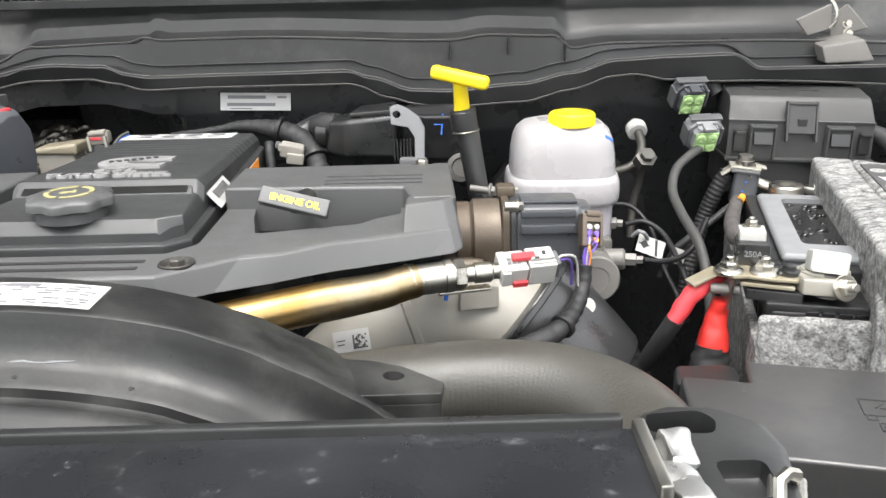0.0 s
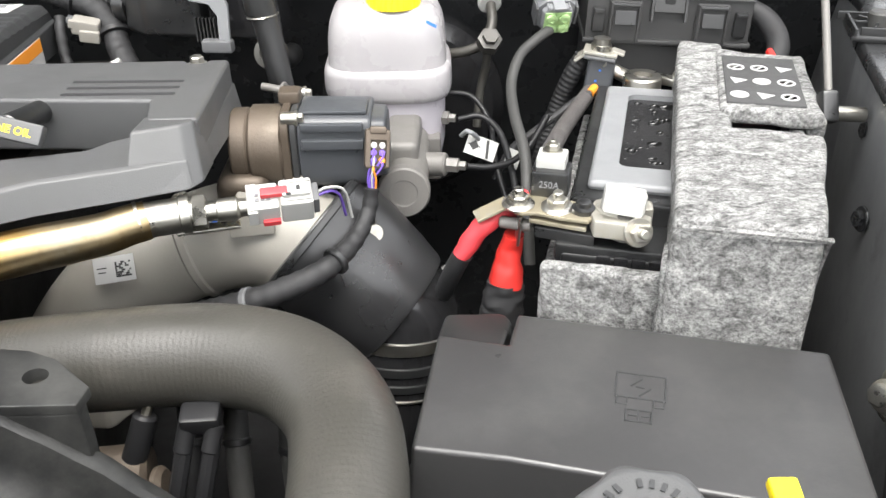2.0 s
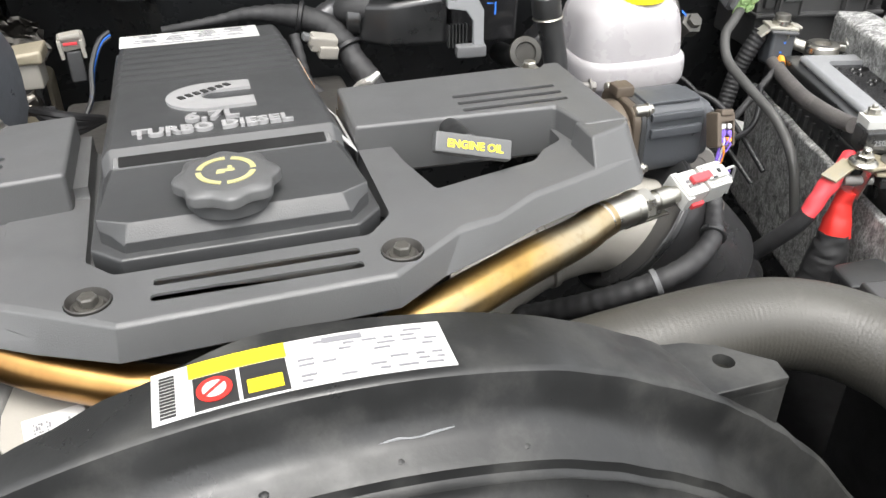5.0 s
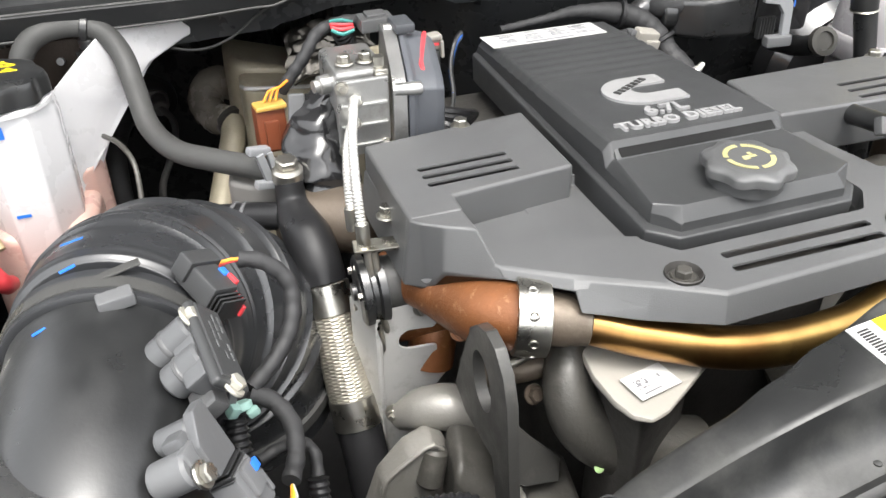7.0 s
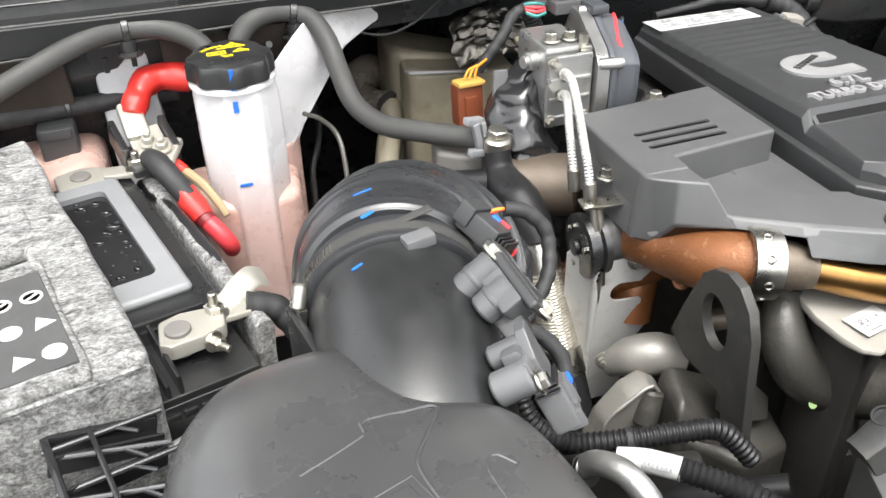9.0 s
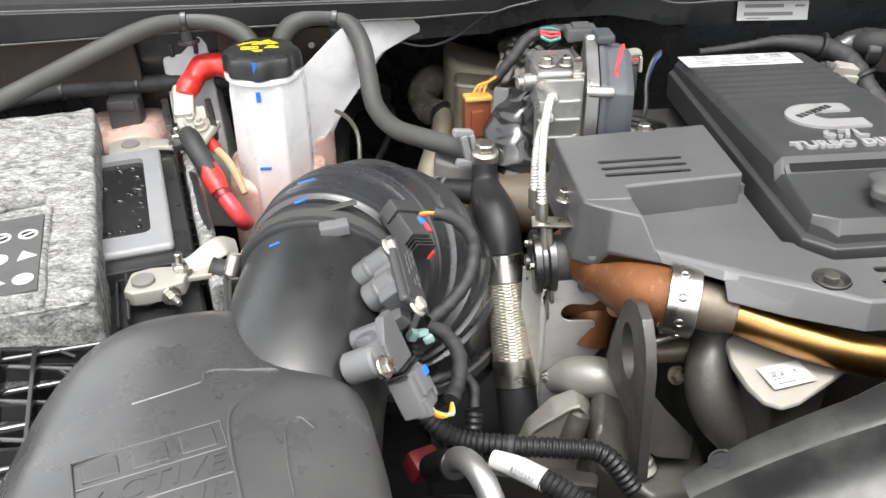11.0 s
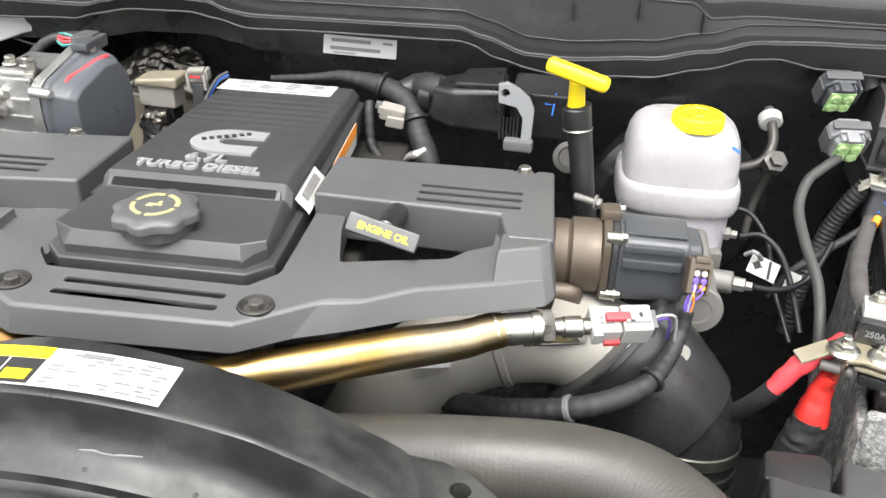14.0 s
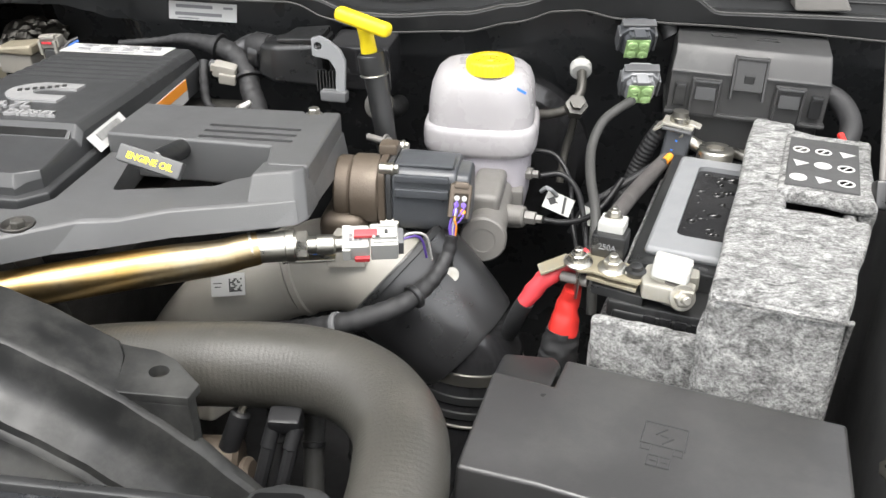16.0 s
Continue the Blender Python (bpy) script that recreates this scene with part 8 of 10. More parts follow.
def intake_duct():
    o = thing("air_intake_duct", (-0.48, 0.8, 1.05), "ribbed glossy black air intake duct with a hose clamp", "air duct")
    part("neck", tube([(-0.535, 0.60, 1.205), (-0.526, 0.655, 1.24), (-0.515, 0.72, 1.254), (-0.507, 0.77, 1.258)], [0.068, 0.068, 0.069, 0.07], 48, 0.008), "black", o, smooth=60)
    part("neck_rim", box((-0.583, 0.748, 1.245), (0.008, 0.075, 0.06), 0.003, (0, 0, 8)), "black", o)
    ax = Vector((0.17, 0.98, 0.05)).normalized()
    part("cuff", lathe([(0.07, 0), (0.0745, 0.002), (0.0745, 0.028), (0.072, 0.03)], (-0.508, 0.765, 1.258), ax, 56), "bellows", o)
    c = part("clamp", lathe([(0.0748, 0.007), (0.0758, 0.0075), (0.0758, 0.019), (0.0748, 0.0195)], (-0.508, 0.765, 1.258), ax, 56), "rubber2", o, "dark band clamp with a worm screw")
    part("screw", rod((-0.5835, 0.774, 1.276), (-0.5775, 0.782, 1.294), 0.0065, 16, 0.002), "steel", c)
    part("screw_housing", box((-0.583, 0.776, 1.266), (0.009, 0.013, 0.022), 0.002, (0, 10, 10)), "steel", c)
    w_ = ax.cross(Vector((0, 0, 1))).normalized()
    v_ = w_.cross(ax)
    for k in range(12):
        g = math.radians(128 + 2.6 * k)
        e_ = -w_ * math.cos(math.pi - g) + v_ * math.sin(g)
        m_ = Matrix.Translation(Vector((-0.508, 0.765, 1.258)) + ax * 0.0133 + e_ * 0.0761) @ Matrix((w_ * math.sin(g) - v_ * math.cos(g), ax, e_)).transposed().to_4x4()
        part("tooth", moved(box((0, 0, 0), (0.0014, 0.0085, 0.0008), 0), m_), "steel", c, smooth=0)
    part("latch_block", box((-0.492, 0.757, 1.3275), (0.024, 0.014, 0.01), 0.002, (0, -4, 8)), "greyplug", c)
    part("slot_plate", box((-0.49, 0.78, 1.3345), (0.034, 0.008, 0.002), 0.001, (0, -8, 10)), "rubber2", c)
    # bellows
    pts = [(-0.504, 0.787, 1.258), (-0.496, 0.815, 1.252), (-0.482, 0.852, 1.236), (-0.464, 0.882, 1.212), (-0.447, 0.902, 1.18), (-0.436, 0.913, 1.14), (-0.43, 0.92, 1.08)]
    line, length = spline(pts, 0.0022)
    rings, u = [], None
    for i, p in enumerate(line):
        t = (line[min(i + 1, len(line) - 1)] - line[max(0, i - 1)]).normalized()
        u = t.orthogonal().normalized() if u is None else (u - t * u.dot(t)).normalized()
        w = t.cross(u)
        f = i / (len(line) - 1)
        base = 0.074 + 0.031 * min(1, f / 0.55) ** 0.8
        s = f * length
        fold = 0.0
        for place, height in ((0.008, 0.002), (0.0145, 0.0016), (0.042, 0.0026), (0.052, 0.003), (0.0585, 0.0034), (0.09, 0.004), (0.12, 0.0044), (0.128, 0.004), (0.155, 0.0044), (0.18, 0.006)):
            fold += height * math.exp(-((s - place) / 0.0019) ** 2)
        rings.append([p + (u * math.cos(2 * math.pi * k / 56) + w * math.sin(2 * math.pi * k / 56)) * (base + fold) for k in range(56)])
    part("bellows", loft(rings), "bellows", o, "glossy black rubber bellows", smooth=60)
    for c_, a, w_, h_ in (((-0.537, 0.751, 1.3205), (1, 0.3, 0.25), 0.016, 0.0025), ((-0.52, 0.795, 1.3335), (1, 0.3, 0.2), 0.011, 0.004), ((-0.516, 0.823, 1.3375), (1, 0.2, 0.1), 0.016, 0.0016)):
        part("mark", decal(c_, a, (-0.25, 0.05, 1), w_, h_), "blue", o, "blue marker stroke")
    part("cuff_clip", box((-0.4632, 0.7755, 1.3118), (0.016, 0.007, 0.011), 0.002, (0, 40, 12)), "wwhite", o, "pale plastic clip")
    part("scratch", tube([(-0.489, 0.663, 1.2955), (-0.484, 0.6615, 1.2952), (-0.4805, 0.6585, 1.2935)], [0.0005, 0.0011, 0.0004], 6), "label", o)
    part("end_clamp", lathe([(0.1055, -0.006), (0.109, -0.0055), (0.109, 0.0055), (0.1055, 0.006)], line[-14], (line[-1] - line[-28]).normalized(), 56), "rubber2", o)
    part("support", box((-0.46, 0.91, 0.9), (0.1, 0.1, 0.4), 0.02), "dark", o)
    for y, x in ((0.735, -0.463), (0.722, -0.466), (0.708, -0.468)):
        part("dot", lathe([(0.003, 0), (0.003, 0.001), (0.001, 0.0014)], (x, y, 1.3075), (0.6, 0, 0.8), 8), "ink", o)
    return o


intake_duct()


def map_sensor():
    """A sensor block with two stub tubes, bolted to the duct."""
    o = thing("pressure_sensor", (-0.438, 0.701, 1.28), "dark grey sensor block bolted to the air duct", "sensor", "air duct sensors")
    rot, tr = frame_at((-0.438, 0.701, 1.3165), (0.12, -0.96, -0.2), (0.8, -0.1, 0.6))
    m = tr @ rot
    face = part("face_plate", moved(join(box((0.001, 0, 0), (0.07, 0.029, 0.008), 0.003, seg=3), box((0.001, 0, 0.004), (0.062, 0.022, 0.003), 0.0012)), m), "cover2", o)
    part("print", moved(join(*[box((-0.02 + 0.008 * i, -0.004 + 0.005 * j, 0.0058), (0.006, 0.0014, 0.0004), 0) for i in range(5) for j in range(3) if (i + j) % 4]), m), "greyplug", face)
    part("body", moved(box((0.0, -0.001, -0.012), (0.05, 0.026, 0.018), 0.003), m), "plugdark", o)
    for x, y, r, d in ((-0.017, -0.008, 0.0115, 0.038), (0.006, -0.005, 0.012, 0.034)):
        t_ = part("stub_tube", moved(rod((x, y, -0.004), (x, y, -d), r, 22, 0.002), m), "plugdark", o, "grey stub tube")
        part("rim", moved(lathe([(r, 0), (r * 1.06, 0.001), (r * 1.06, 0.003), (r, 0.004)], (x, y, -d * 0.55), (0, 0, -1), 22), m), "cover", t_)
    for x, y, z in ((-0.022, -0.011, -0.002), (0.033, 0.002, 0.001)):
        part("bolt", moved(hexbolt((x, y, z), (0, 0, 1), 0.006, 0.006), m), "zinc", o)
    part("foot", moved(box((0.012, 0.008, -0.022), (0.045, 0.016, 0.02), 0.004), m), "cover", o)
    return o


def map_sensor_plugged():
    """The lower sensor with its grey wiring plug."""
    o = thing("pressure_sensor", (-0.4535, 0.637, 1.26), "grey sensor with a grey plug and a blue lock", "sensor", "air duct sensors")
    rot, tr = frame_at((-0.4535, 0.637, 1.301), (0.39, -0.37, -0.84), (0.75, -0.2, 0.63))
    m = tr @ rot
    part("face_plate", moved(prism([(-0.02, 0.002), (-0.02, 0.016), (0.018, 0.014), (0.018, -0.014), (-0.004, -0.013)], -0.004, 0.004, 0.0015), m), "plugdark", o)
    part("body", moved(box((0.0, -0.002, -0.01), (0.03, 0.026, 0.014), 0.003), m), "plugdark", o)
    for x, y, r, d, mt in ((-0.009, 0.002, 0.0088, 0.027, "plugdark"), (0.003, -0.018, 0.0118, 0.029, "greyplug")):
        part("stub_tube", moved(rod((x, y, -0.002), (x, y, -d), r, 22, 0.002), m), mt, o, "grey stub tube")
    part("bracket", moved(box((0.004, -0.013, -0.004), (0.026, 0.02, 0.008), 0.003), m), "greyplug", o)
    part("bolt", moved(hexbolt((0.009, -0.02, 0.0), (0, 0, 1), 0.006, 0.006), m), "steel", o)
    part("seal", moved(join(*[box((0.019 + 0.003 * i, 0.001, -0.002), (0.0018, 0.025, 0.017), 0.002) for i in range(3)]), m), "black", o, "ribbed black seal")
    pl = part("plug", moved(join(box((0.04, 0.003, -0.003), (0.034, 0.026, 0.02), 0.003), box((0.034, 0.003, 0.008), (0.02, 0.014, 0.005), 0.0015), box((0.052, -0.006, 0.004), (0.012, 0.006, 0.012), 0.001)), m), "greyplug", o, "grey wiring plug")
    part("lock", moved(box((0.03, 0.009, 0.0105), (0.007, 0.007, 0.003), 0.001), m), "blue", pl, "blue locking tab")
    part("latch", moved(box((0.044, 0.013, 0.004), (0.016, 0.004, 0.01), 0.001), m), "greyplug", pl)
    return o


map_sensor()
map_sensor_plugged()
o = thing("wiring_connector", (-0.43, 0.77, 1.295), "grey-black plug with red locks and pink wires", "connector")
rot, tr = frame_at((-0.431, 0.771, 1.3115), (0.45, -0.82, -0.36), (0.55, -0.05, 0.83))
m = tr @ rot
shell = part("shell", moved(join(box((-0.006, 0, 0), (0.036, 0.024, 0.02), 0.003), box((-0.02, 0, 0.004), (0.014, 0.03, 0.018), 0.002)), m), "cover2", o)
part("collar", moved(join(*[box((0.014 + 0.0035 * i, 0, -0.002), (0.002, 0.023, 0.018), 0.002) for i in range(3)]), m), "black", shell, "ribbed black collar")
part("lock", moved(join(box((0.004, 0.011, 0.008), (0.01, 0.004, 0.008), 0.001), box((0.014, 0.0125, 0.003), (0.014, 0.0022, 0.003), 0.001), box((0.022, 0.0125, -0.004), (0.004, 0.003, 0.009), 0.001)), m), "wred", o, "red locking tab")
part("lock", moved(box((-0.004, 0.0095, 0.0095), (0.008, 0.006, 0.004), 0.001), m), "blue", o, "blue locking tab")
for k, mt in enumerate(("wred", "orange")):
    part("wire", tube([(-0.432, 0.79 + 0.002 * k, 1.313), (-0.422, 0.794, 1.3135 + 0.002 * k), (-0.41, 0.794, 1.315 + 0.001 * k), (-0.396, 0.791, 1.3135)], 0.0014, 8), mt, o)
harness("wiring_cable", [(-0.408, 0.794, 1.3155), (-0.393, 0.79, 1.3125), (-0.379, 0.783, 1.3), (-0.3765, 0.775, 1.286), (-0.383, 0.76, 1.269), (-0.4, 0.745, 1.255), (-0.419, 0.73, 1.249)], 0.0062, "black taped wire looping down from the duct sensor", "tape")
harness("wiring_cable", [(-0.42, 0.728, 1.246), (-0.406, 0.722, 1.24), (-0.397, 0.705, 1.231), (-0.399, 0.688, 1.218), (-0.407, 0.668, 1.216)], 0.0065, "black taped wire loop under the sensors", "tape")
o = thing("cable_tie", (-0.428, 0.715, 1.245), "pale green plastic tie round the sensor wires", "cable tie")
part("loop", join(lathe([(0.0075, -0.003), (0.0088, -0.002), (0.0088, 0.002), (0.0075, 0.003)], (-0.429, 0.718, 1.246), (0.1, -0.5, -0.8), 14), box((-0.434, 0.71, 1.251), (0.008, 0.008, 0.01), 0.002, (10, 30, 20)), box((-0.421, 0.712, 1.244), (0.009, 0.006, 0.007), 0.002, (0, -20, 10))), material("pale_green_plastic", (0.25, 0.4, 0.36), 0.5, var=0.1, bump=0.05), o)
part("tail", box((-0.432, 0.713, 1.262), (0.006, 0.003, 0.018), 0.001, (0, 20, 10)), "greyplug", o)
o = thing("sensor_wires", (-0.425, 0.64, 1.245), "thin orange, yellow and white wires from the grey plug", "wires")
for k, mt in enumerate(("orange", "yellow", "wwhite")):
    part("wire", tube([(-0.4315, 0.6305 + 0.002 * k, 1.2535), (-0.422, 0.63 + 0.002 * k, 1.236), (-0.411 + 0.0015 * k, 0.645, 1.222), (-0.407, 0.662, 1.218)], 0.0015, 6), mt, o)

LOOM = [(-0.434, 0.72, 1.236), (-0.4345, 0.702, 1.213), (-0.428, 0.685, 1.188), (-0.403, 0.67, 1.172), (-0.36, 0.655, 1.174), (-0.32, 0.645, 1.177), (-0.288, 0.637, 1.175), (-0.265, 0.62, 1.15)]
harness("wiring_conduit", LOOM, 0.0082, "black corrugated wiring conduit in front of the engine", "loom", ((0.55, "tape"),), 0.005, 0.0008)
harness("wiring_conduit", [(-0.384, 0.703, 1.172), (-0.386, 0.693, 1.158), (-0.387, 0.688, 1.14), (-0.38, 0.69, 1.1)], 0.0075, "thin corrugated conduit hanging down", "loom", ((0.3, "tape"),), 0.005, 0.0007)
harness("wiring_cable", [(-0.424, 0.708, 1.2), (-0.408, 0.716, 1.199), (-0.392, 0.72, 1.196), (-0.383, 0.715, 1.187), (-0.3835, 0.704, 1.174)], 0.0045, "black cable bending among the conduits", "tape")


def ac_lines():
    o = thing("refrigerant_hose", (-0.35, 0.6, 1.1), "black corrugated hose with a white printed sleeve", "hose")
    part("hose", tube([(-0.341, 0.612, 1.178), (-0.318, 0.59, 1.176), (-0.296, 0.57, 1.17), (-0.272, 0.548, 1.15)], [0.0088, 0.0088, 0.0088, 0.0082], 18, 0.005, 0.005, 0.0009), "loom", o)
    part("sleeve", tube([(-0.376, 0.642, 1.173), (-0.36, 0.63, 1.176), (-0.34, 0.611, 1.178)], [0.0082, 0.0092, 0.0092], 20), "label", o, "white printed sleeve")
    rot, tr = frame_at((-0.364, 0.624, 1.1818), (0.75, -0.65, 0.06), (-0.1, -0.4, 0.9))
    part("print", moved(join(*[box((0.0032 * i, 0, 0), (0.0018, 0.008, 0.0005), 0) for i in range(7)]), tr @ rot), "greyink", o)
    p = thing("aluminium_pipe", (-0.385, 0.56, 1.05), "bright bent aluminium pipe in front of the engine", "pipe")
    part("pipe", tube([(-0.41, 0.635, 1.182), (-0.404, 0.625, 1.195), (-0.396, 0.608, 1.202), (-0.389, 0.592, 1.198), (-0.384, 0.578, 1.184), (-0.382, 0.565, 1.13)], 0.0094, 18), "alu", p)
    part("collar", tube([(-0.424, 0.66, 1.15), (-0.416, 0.648, 1.166), (-0.409, 0.634, 1.18)], [0.012, 0.0125, 0.0118], 18), "loom", p)
    part("ring", lathe([(0.0115, 0), (0.0128, 0.001), (0.0128, 0.004), (0.0115, 0.005)], (-0.409, 0.633, 1.181), (0.3, -0.7, 0.5), 20), "black", p)
    c = thing("plastic_plug", (-0.415, 0.66, 1.12), "dark red plastic plug half hidden under the wiring", "plug")
    part("cap", box((-0.43, 0.69, 1.125), (0.03, 0.024, 0.024), 0.006, (20, 10, 30)), "redplug", c)
    part("cap_side", box((-0.4, 0.69, 1.12), (0.014, 0.014, 0.014), 0.004, (20, 10, 30)), "redplug", c)
    h = thing("lower_hose", (-0.41, 0.63, 1.02), "fat black rubber hose deep under the wiring", "hose", "lower hoses")
    part("hose", tube([(-0.46, 0.66, 1.07), (-0.42, 0.655, 1.09), (-0.385, 0.648, 1.09), (-0.35, 0.63, 1.06)], 0.022, 18), "loom", h)
    part("clamp", lathe([(0.0222, 0), (0.0235, 0.001), (0.0235, 0.008), (0.0222, 0.009)], (-0.41, 0.653, 1.0905), (0.95, -0.18, 0.05), 24), "castdark", h)
    return o


ac_lines()
o = thing("idler_bracket", (-0.34, 0.75, 0.95), "dark metal bracket deep below the wiring", "bracket")
part("plate", box((-0.33, 0.67, 1.09), (0.1, 0.02, 0.07), 0.006, (0, 0, -15)), "iron", o)
part("fin", join(*[box((-0.425 + 0.008 * i, 0.6 + 0.004 * i, 1.11 - 0.006 * i), (0.002, 0.006, 0.05), 0.0006, (0, 24, -15)) for i in range(6)]), "iron", o)
part("arm", tube([(-0.36, 0.7, 1.05), (-0.3, 0.64, 1.1), (-0.24, 0.6, 1.13)], 0.012, 12), "loom", o)

# ---- turbo side of the engine ----
def oil_drain_hose():
    o = thing("turbo_oil_hose", (-0.328, 0.86, 1.0), "black hose with a braided steel middle and brass ferrules", "hose")
    part("banjo_bolt", join(lathe([(0.0135, 0), (0.0145, 0.002), (0.0145, 0.013), (0.012, 0.016)], (-0.34, 0.974, 1.272), (0, -0.15, 1), 20), hexbolt((-0.34, 0.9725, 1.287), (0, -0.15, 1), 0.0105, 0.009, False)), "steel", o, "bright steel banjo bolt")
    part("upper_hose", tube([(-0.34, 0.972, 1.276), (-0.34, 0.966, 1.256), (-0.339, 0.95, 1.244), (-0.335, 0.925, 1.235), (-0.332, 0.905, 1.222), (-0.331, 0.894, 1.206)], [0.013, 0.0145, 0.02, 0.0225, 0.0215, 0.021], 24), "loom", o, smooth=60)
    a, b = Vector((-0.331, 0.8935, 1.206)), Vector((-0.3245, 0.826, 1.088))
    ax = (b - a).normalized()
    part("ferrule", lathe([(0.021, 0), (0.0222, 0.001), (0.0222, 0.028), (0.021, 0.029)], a, ax, 28), "steel", o, "pale brass-coloured ferrule")
    part("ferrule", lathe([(0.021, 0), (0.0222, 0.001), (0.0222, 0.028), (0.021, 0.029)], b - ax * 0.029, ax, 28), "steel", o, "pale brass-coloured ferrule")
    s, e = a + ax * 0.029, b - ax * 0.029
    L = (e - s).length
    u = ax.orthogonal().normalized()
    w = ax.cross(u)
    rings = []
    for i in range(181):
        f = i / 180
        ring = []
        for k in range(80):
            ang = 2 * math.pi * k / 80
            weave = max(math.cos(10 * ang + f * 150), math.cos(10 * ang - f * 150))
            ring.append(s + ax * (L * f) + (u * math.cos(ang) + w * math.sin(ang)) * (0.0206 + 0.0006 * weave))
        rings.append(ring)
    part("braid", loft(rings), "braidsteel", o, "braided steel sleeve", smooth=80)
    part("lower_hose", tube([b, b + ax * 0.03, b + ax * 0.07 + Vector((0, 0, -0.01)), b + ax * 0.1 + Vector((0, 0, -0.03))], [0.0205, 0.0205, 0.021], 24), "loom", o)
    return o


oil_drain_hose()


def braided_lines():
    o = thing("coolant_lines", (-0.30, 0.85, 1.1), "pair of thin braided steel lines with crimped ends", "hose", "")
    for pts in ([(-0.2715, 0.968, 1.343), (-0.277, 0.952, 1.351), (-0.286, 0.922, 1.354), (-0.296, 0.889, 1.343), (-0.302, 0.863, 1.322), (-0.3042, 0.849, 1.306), (-0.3044, 0.842, 1.288)],
                [(-0.276, 0.96, 1.325), (-0.281, 0.945, 1.333), (-0.29, 0.922, 1.336), (-0.299, 0.9, 1.327), (-0.304, 0.883, 1.31), (-0.3057, 0.871, 1.287)]):
        ln = part("line", tube(pts, 0.0039, 12, 0.003, 0.003, 0.0004), "brightbraid", o, smooth=60)
        d = (Vector(pts[0]) - Vector(pts[1])).normalized()
        part("nut", lathe([(0.006, 0), (0.0066, 0.001), (0.0066, 0.011), (0.005, 0.012)], Vector(pts[0]) - d * 0.006, d, 6), "steel", ln)
        part("crimp", lathe([(0.005, -0.006), (0.006, -0.005), (0.006, 0.014), (0.005, 0.015)], pts[-1], (0, -0.2, -0.97), 12), "steel", ln)
    part("bracket", box((-0.293, 0.837, 1.274), (0.042, 0.018, 0.003), 0.001, (0, 0, -8)), "steel", o)
    part("bracket_leg", box((-0.277, 0.846, 1.264), (0.003, 0.025, 0.022), 0.001), "steel", o)
    part("bolt", hexbolt((-0.279, 0.858, 1.287), (0, 0, 1), 0.006, 0.01), "steel", o)
    part("pipe", tube([(-0.303, 0.836, 1.27), (-0.302, 0.828, 1.24), (-0.301, 0.82, 1.20), (-0.295, 0.83, 1.16)], 0.0035, 10), "steel", o)
    part("pipe", tube([(-0.298, 0.834, 1.27), (-0.297, 0.826, 1.24), (-0.296, 0.822, 1.205), (-0.285, 0.835, 1.17)], 0.0035, 10), "steel", o)
    return o


braided_lines()


def wastegate():
    o = thing("exhaust_actuator", (-0.3, 0.85, 1.19), "round black actuator with a ribbed hub", "actuator")
    part("disc", lathe([(0.028, 0), (0.031, 0.002), (0.031, 0.008), (0.026, 0.01), (0.026, 0.014), (0.03, 0.016), (0.03, 0.022), (0.02, 0.024)], (-0.312, 0.842, 1.228), (1, -0.05, 0.05), 36), "black", o)
    part("hub", lathe([(0.024, 0), (0.024, 0.028), (0.02, 0.03)], (-0.29, 0.842, 1.23), (1, -0.02, 0.05), 30), "rubber2", o)
    part("boss", lathe([(0.008, 0), (0.008, 0.004), (0.004, 0.005)], (-0.313, 0.842, 1.228), (-1, 0.05, -0.05), 14), "black", o)
    for k in range(3):
        a = radians(40 + 120 * k)
        part("bolt", lathe([(0.0035, 0), (0.0035, 0.003)], (-0.313, 0.842 + 0.019 * math.cos(a), 1.228 + 0.019 * math.sin(a)), (-1, 0, 0), 6), "steel", o)
    return o


wastegate()


def heat_shield():
    o = thing("heat_shield", (-0.27, 0.83, 1.0), "dull aluminium heat shield bent from sheet", "heat shield")
    part("edge", prism([(-0.318, 0.852), (-0.303, 0.82), (-0.3, 0.8215), (-0.312, 0.856)], 1.03, 1.217, 0.001), "shield", o)
    notch = [(-0.272 - 0.0115 * math.sin(radians(180 * i / 10)), 1.178 + 0.0105 * math.cos(radians(180 * i / 10))) for i in range(11)]
    face = [(-0.303, 1.04), (-0.304, 1.213), (-0.295, 1.212), (-0.285, 1.222), (-0.258, 1.221), (-0.246, 1.206), (-0.24, 1.197), (-0.252, 1.186)] + notch + [(-0.252, 1.166), (-0.248, 1.164), (-0.247, 1.146), (-0.239, 1.127), (-0.252, 1.11), (-0.26, 1.04)]
    part("plate", bevelled(loft([[(x, 0.822 + d + (1.2 - z) * 0.05, z) for x, z in face] for d in (0.0, 0.003)]), 0.0007, 1), "shield", o)
    part("fold", tube([(-0.3025, 0.8205, 1.212), (-0.302, 0.8225, 1.15), (-0.3015, 0.828, 1.05)], 0.0035, 10), "shield", o)
    part("bolt", hexbolt((-0.262, 0.8195, 1.2135), (0.1, -0.95, 0.2), 0.006, 0.007, stud=0.008), "steel", o)
    return o


heat_shield()


